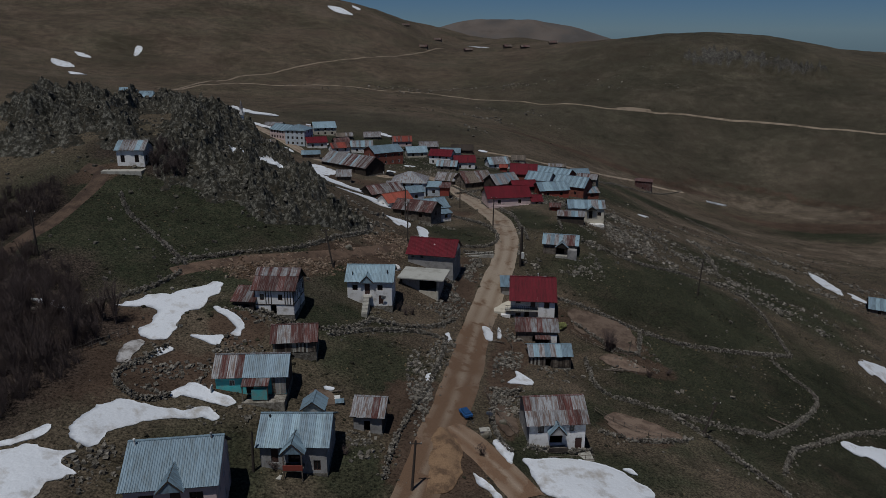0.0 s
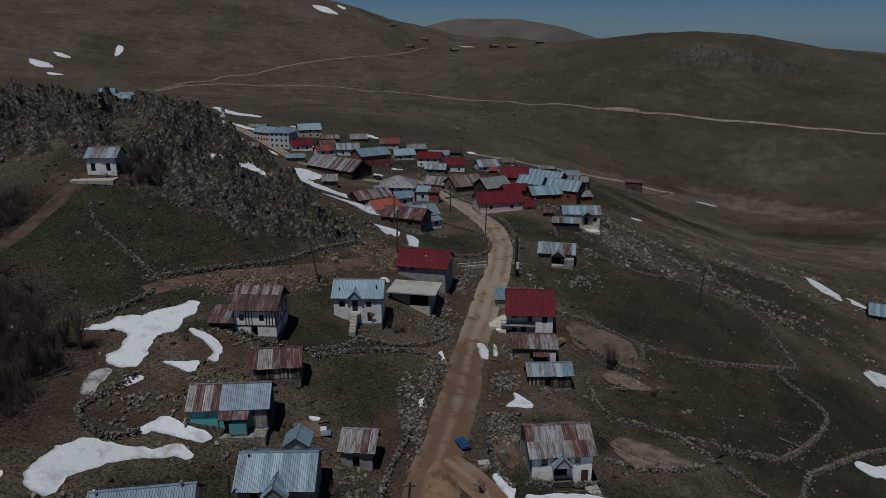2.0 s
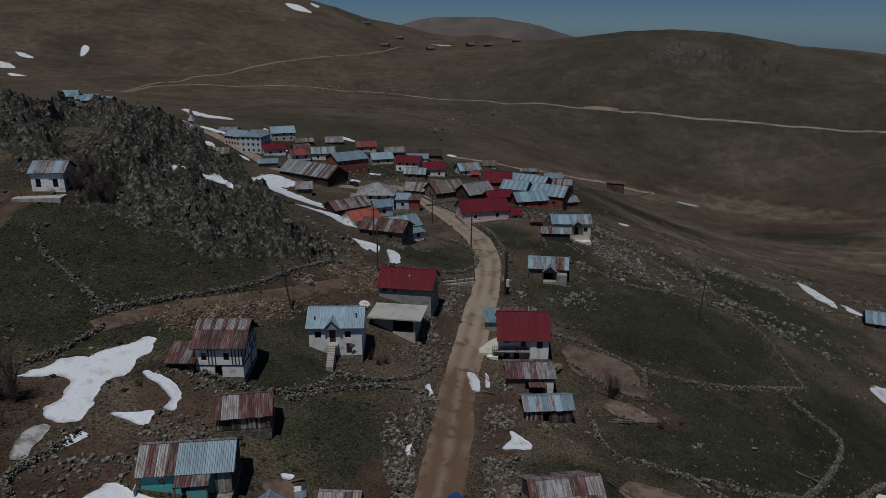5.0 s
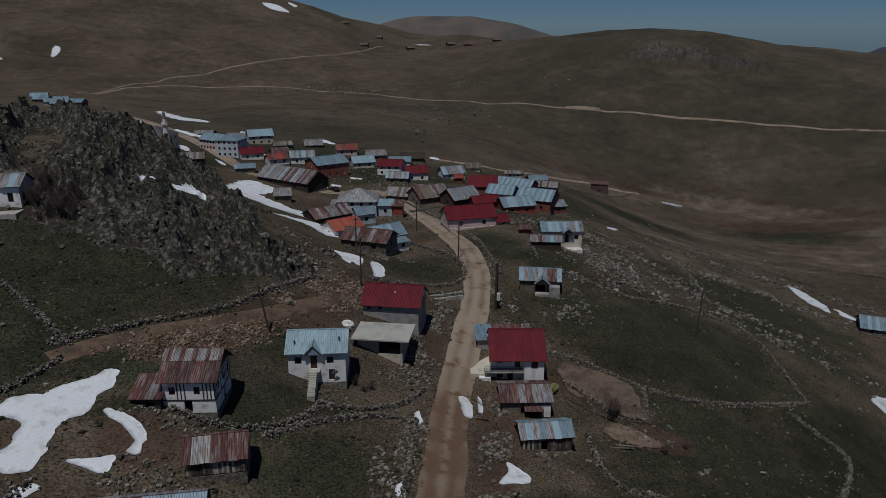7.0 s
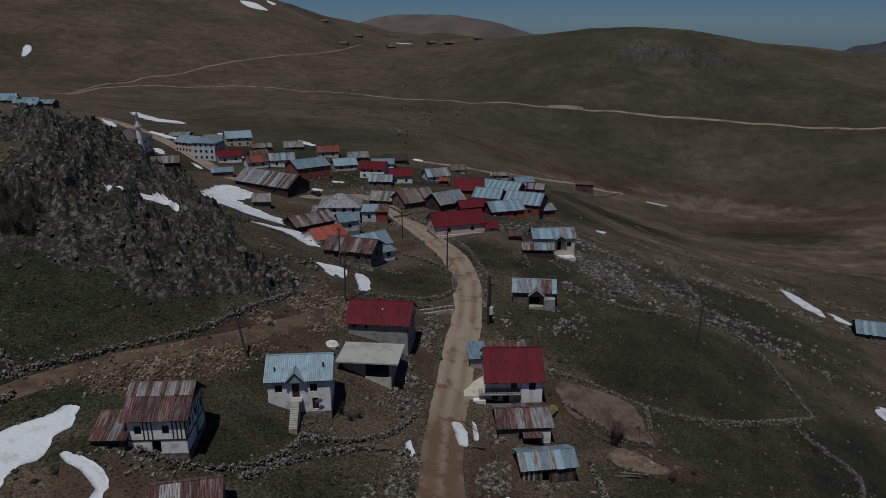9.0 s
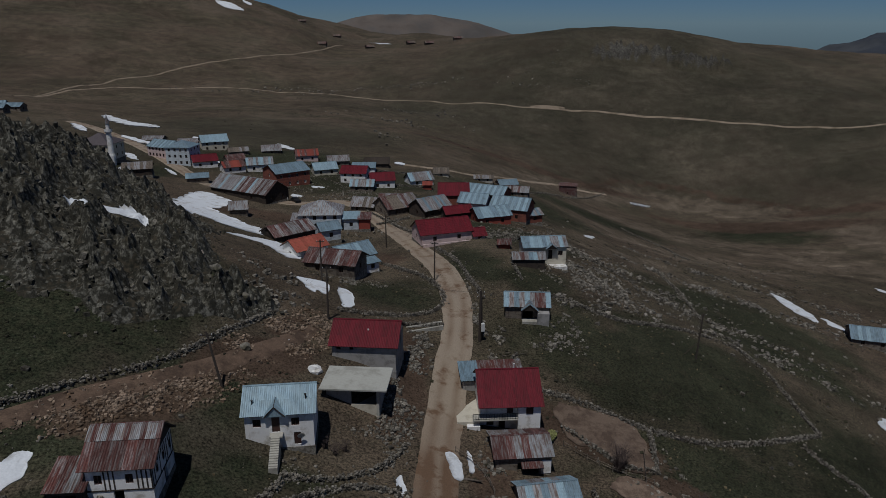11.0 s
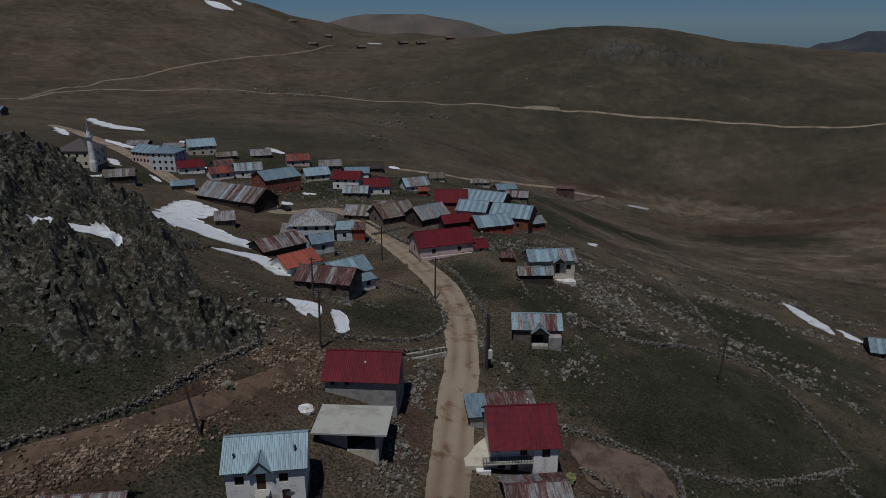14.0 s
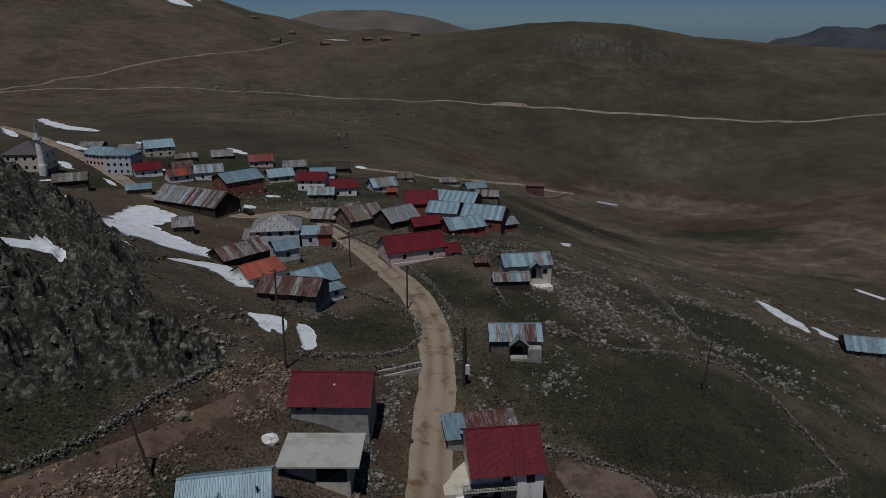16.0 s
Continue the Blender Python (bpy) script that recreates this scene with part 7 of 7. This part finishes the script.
def thicket(outline, count, seed):
    """Dense leafless brushwood that nobody could count: leaning stems with forked twigs, in one mesh."""
    rng = np.random.default_rng(seed)
    o = np.array(outline, float)
    p = rng.uniform(o.min(0), o.max(0), (count * 4, 2))
    p = p[inside(p[:, 0], p[:, 1], o)][:count]
    tall = rng.uniform(1.2, 3.4, len(p))
    a0, b0, ra = [], [], []
    for k in range(22):
        turn, out = rng.uniform(0, 6.2832, len(p)), rng.uniform(0.1, 0.55, len(p)) * tall
        base = np.column_stack([p + rng.normal(0, 0.18, p.shape), height(p[:, 0], p[:, 1]) - 0.1])
        tip = base + np.column_stack([out * np.cos(turn), out * np.sin(turn), tall * rng.uniform(0.55, 1.0, len(p))])
        a0.append(base), b0.append(tip), ra.append(np.full(len(p), 0.035))
        for _ in range(2):
            start_at = base + (tip - base) * rng.uniform(0.35, 0.95, (len(p), 1))
            end_at = start_at + np.column_stack([rng.normal(0, 0.3, (len(p), 2)), rng.uniform(0.1, 0.7, len(p))])
            a0.append(start_at), b0.append(end_at), ra.append(np.full(len(p), 0.016))
    A, B, r = np.vstack(a0), np.vstack(b0), np.concatenate(ra)
    ring = np.array([(math.cos(q), math.sin(q), 0) for q in (0, 2.094, 4.189)])
    v = np.concatenate([A[:, None] + ring * r[:, None, None], B[:, None] + ring * r[:, None, None] * 0.5], 1).reshape(-1, 3)
    f = (np.array([(0, 1, 4, 3), (1, 2, 5, 4), (2, 0, 3, 5)])[None] + 6 * np.arange(len(A))[:, None, None]).reshape(-1, 4)
    me = bpy.data.meshes.new("thicket")
    me.vertices.add(len(v))
    me.vertices.foreach_set("co", v.astype(np.float32).ravel())
    me.loops.add(f.size)
    me.loops.foreach_set("vertex_index", f.ravel().astype(np.int32))
    me.polygons.add(len(f))
    me.polygons.foreach_set("loop_start", np.arange(0, f.size, 4, dtype=np.int32))
    me.update(calc_edges=True)
    me.validate()
    me.materials.append(MAT_TWIG)
    tagged(new("thicket", me), "dense dark leafless brushwood beside the snow", "thicket", kind="stuff")


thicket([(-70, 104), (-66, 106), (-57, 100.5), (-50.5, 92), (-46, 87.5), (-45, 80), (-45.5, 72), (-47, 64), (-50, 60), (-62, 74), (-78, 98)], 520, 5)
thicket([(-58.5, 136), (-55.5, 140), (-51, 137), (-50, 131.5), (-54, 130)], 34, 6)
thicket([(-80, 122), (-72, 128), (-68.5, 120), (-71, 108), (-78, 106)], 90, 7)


def leafy_bush(x, y, r, seed):
    """A clipped pale shrub of many small leaf clumps."""
    rng = np.random.default_rng(seed)
    n = 500
    d = rng.normal(size=(n, 3))
    d /= np.linalg.norm(d, axis=1)[:, None]
    p = d * (r * rng.uniform(0.5, 1.0, n) ** 0.5)[:, None] * (1, 1, 0.7)
    ob = start("shrub", x, y, float(height(x, y)), 0, "pale yellow-green shrub beside the white house", "shrub")
    part("leaves", chips("leaves", p + (0, 0, r * 0.7), rng.uniform(0.04, 0.11, n), MAT_HEDGE, seed, 0.5, 1.0), ob)


leafy_bush(22.2, 121.4, 0.9, 3)
leafy_bush(23.0, 122.2, 0.7, 4)


# ---- vehicles ----
def vehicle(name, x, y, yaw, profile, glass, wide, wheels, r, paint, label):
    """A body from its side outline, drawn in over the glass, on four wheels. profile and glass: (y along, z)."""
    ob = start(name, x, y, float(height(x, y)) + 0.12, yaw, label, "vehicle")
    bm = bmesh.new()
    lft = [bm.verts.new((-wide / 2 * (1 if z < 1.0 else 0.9), yy, z)) for yy, z in profile]
    rgt = [bm.verts.new((wide / 2 * (1 if z < 1.0 else 0.9), yy, z)) for yy, z in profile]
    bm.faces.new(lft)
    bm.faces.new(rgt[::-1])
    for k in range(len(profile)):
        j = (k + 1) % len(profile)
        bm.faces.new((lft[j], lft[k], rgt[k], rgt[j]))
    bmesh.ops.recalc_face_normals(bm, faces=bm.faces[:])
    bmesh.ops.bevel(bm, geom=bm.edges[:], offset=0.05, segments=2, affect="EDGES")
    me = bpy.data.meshes.new("body")
    bm.to_mesh(me)
    bm.free()
    me.materials.append(paint)
    body = part("body", me, ob)
    for a, c, lo, hi in glass:
        v, f = box(-wide / 2 * 0.965, wide / 2 * 0.965, a, c, lo, hi)
        part("window", mesh_of("window", v, f, MAT_GLASS), body)
    for yy in wheels:
        for xx in (-wide / 2 + 0.05, wide / 2 - 0.05):
            v, f = [], []
            tube(v, f, (xx - 0.1, yy, r), (xx + 0.1, yy, r), r, r, 14)
            f += [tuple(range(13, -1, -1)), tuple(range(14, 28))]
            part("wheel", mesh_of("wheel", v, f, MAT_TYRE), ob)


VAN = [(0, 0.35), (0, 1.1), (0.5, 1.3), (1.0, 2.1), (4.9, 2.15), (5.1, 1.2), (5.1, 0.35)]
CAR = [(0, 0.35), (0, 0.8), (1.1, 0.95), (1.7, 1.42), (3.2, 1.45), (3.9, 1.0), (4.3, 0.9), (4.3, 0.35)]
vehicle("van", -23.9, 264.0, 8, VAN, [(0.55, 0.9, 1.3, 1.9), (1.2, 2.2, 1.25, 1.85), (2.4, 3.4, 1.25, 1.85), (3.6, 4.7, 1.25, 1.85)], 1.95, (0.9, 4.1), 0.33, MAT_CARWHITE, "white minibus parked before the brick house")
vehicle("car", -62.6, 249.4, 80, CAR, [(1.5, 2.3, 0.95, 1.36), (2.4, 3.3, 0.95, 1.36)], 1.7, (0.8, 3.5), 0.3, MAT_CARWHITE, "white estate car parked by the shed")
vehicle("car", -19.4, 262.0, 30, CAR, [(1.5, 2.3, 0.95, 1.36), (2.4, 3.3, 0.95, 1.36)], 1.7, (0.8, 3.5), 0.3, MAT_DARKMETAL, "dark grey car parked by the minibus")

# ---- odds and ends ----
trl = start("handcart", 3.2, 83.6, float(height(3.2, 83.6)), 25, "blue tarpaulin-covered cart by the road", "cart")
part("tray", worn_box("tray", MAT_TARP, -0.6, 0.6, -1.1, 1.0, 0.35, 0.75, 0.06), trl)
part("cover", worn_box("cover", MAT_TARP, -0.5, 0.5, -0.9, 0.7, 0.75, 1.0, 0.12), trl)
for xx in (-0.62, 0.62):
    v, f = [], []
    tube(v, f, (xx - 0.06, 0, 0.33), (xx + 0.06, 0, 0.33), 0.33, 0.33, 12)
    f += [tuple(range(11, -1, -1)), tuple(range(12, 24))]
    part("wheel", mesh_of("wheel", v, f, MAT_TYRE), trl)
v, f = [], []
tube(v, f, (0, -1.1, 0.5), (0, -2.1, 0.25), 0.04, 0.04)
part("shaft", mesh_of("shaft", v, f, MAT_DARKMETAL), trl)
mast = start("dish_mast", 6.4, 82.6, float(height(6.4, 82.6)) - 0.2, 0, "white satellite dish on a wooden mast", "satellite dish")
v, f = [], []
tube(v, f, (0, 0, 0), (0, 0, 2.2), 0.05, 0.04)
part("mast", mesh_of("mast", v, f, MAT_POLE), mast)
dish(mast, 0, -0.1, 2.1, 0.5, -15)
tank = start("water_trough", 5.6, 79.8, float(height(5.6, 79.8)), 10, "pale stone water trough by the verge", "trough")
part("basin", worn_box("basin", MAT_CONCRETE, -0.6, 0.6, -0.35, 0.35, -0.4, 0.7, 0.08), tank)
part("rim", worn_box("rim", MAT_CONCRETE, -0.7, 0.7, -0.45, 0.45, 0.7, 0.82, 0.04), tank)


def fence(points, gap=1.5, tall=1.0, label="crooked wooden pole fence round a plot"):
    p = resample(points, gap)
    z = height(p[:, 0], p[:, 1])
    ob = start("fence", p[0][0], p[0][1], float(z[0]), 0, label, "fence", "pole fences")
    rng = random.Random(int(p[0][0] * 10))
    base = Vector((p[0][0], p[0][1], float(z[0])))
    pts = [Vector((a, c, e)) - base for (a, c), e in zip(p, z)]
    for a in pts:
        v, f = [], []
        tube(v, f, a - Vector((0, 0, 0.3)), a + Vector((rng.uniform(-0.12, 0.12), rng.uniform(-0.12, 0.12), tall)), 0.06, 0.045, 5)
        part("post", mesh_of("post", v, f, MAT_WOOD), ob)
    for a, c in zip(pts, pts[1:]):
        for hgt in (0.4, 0.8):
            v, f = [], []
            tube(v, f, a + Vector((0, 0, hgt * tall + rng.uniform(-0.1, 0.1))), c + Vector((0, 0, hgt * tall + rng.uniform(-0.1, 0.1))), 0.04, 0.03, 5)
            part("rail", mesh_of("rail", v, f, MAT_WOOD), ob)


fence([(24.2, 120.5), (28.5, 116.2), (34.5, 113.6)])
fence([(33.4, 113.8), (35.5, 119.5)])
fence([(23.0, 92.6), (27.0, 87.4), (33.0, 86.2)])
fence([(6.3, 92), (7.2, 86.0), (10.0, 80.6)])
fence([(-54, 70), (-48, 76), (-42.5, 86)], 1.2, 1.2)
fence([(8.6, 117.6), (11.5, 114.6), (12.2, 109.5)])
fence([(19.8, 139.6), (24, 140.4)], 1.4, 0.9)


def log(x, y, length, turn, r=0.14, tilt=0.0):
    v, f = [], []
    tube(v, f, (-length / 2, 0, 0), (length / 2, 0, tilt), r, r * 0.8, 8)
    f += [tuple(range(7, -1, -1)), tuple(range(8, 16))]
    ob = tagged(new("log", mesh_of("log", v, f, MAT_WOOD)), "pale barkless log lying on the turf", "log", "logs")
    ob.matrix_basis = pose(x, y, float(height(x, y)) + r, 0, 0, turn)


log(56.2, 103.6, 4.6, -50)
log(30.5, 109.4, 4.5, -12)
log(29.5, 108.8, 3.8, -8)
log(9.5, 112.0, 3.2, -20)
log(-14.6, 83.2, 2.4, 20)
pan = start("sheet_stack", -14.2, 81.6, float(height(-14.2, 81.6)), 10, "stack of grey and white panels on the ground", "panels")
part("panel", worn_box("panel", MAT_FRAME, -0.9, 0.7, 0.1, 1.0, 0.0, 0.14, 0.02), pan)
part("panel", worn_box("panel", MAT_BLUE, 0.0, 1.2, -1.0, 0.2, 0.0, 0.1, 0.02), pan)


# ---- distant mountains ----
def far_range(name, cx, cy, length, tall, seed, turn, floor, rough=1.0, mat=MAT_FARHILL, label="mountain range on the horizon with blue-grey haze in its colour"):
    xs = np.linspace(-1, 1, 120)
    vs = np.linspace(-1, 1, 30)
    V, U = np.meshgrid(vs, xs, indexing="ij")
    crest = np.clip(1 - U**2, 0, 1) ** 0.8 * (1 + 0.45 * rough * fractal(U * 10, 0 * U + seed, 3.0, 4, seed))
    Z = floor + tall * crest * np.clip(1 - np.abs(V) ** (1 + 0.5 * (rough < 1)), 0, 1) ** 0.8 * (1 + 0.3 * rough * fractal(U * 10, V * 5, 1.5, 4, seed + 3))
    X, Y = U * length / 2, V * length * 0.22
    c, s = math.cos(radians(turn)), math.sin(radians(turn))
    me = grid_mesh(name, np.stack([cx + X * c - Y * s, cy + X * s + Y * c, Z], -1).reshape(-1, 3), 30, 120, mat)
    tagged(new(name, me), label, "mountain", kind="structure")


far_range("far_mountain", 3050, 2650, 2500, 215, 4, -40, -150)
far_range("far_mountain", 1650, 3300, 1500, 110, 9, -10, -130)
far_range("far_mountain", 225, 2500, 1000, 148, 12, 4, -58, 0.12, MAT_FARTURF, "pale brown rounded mountain behind the saddle")
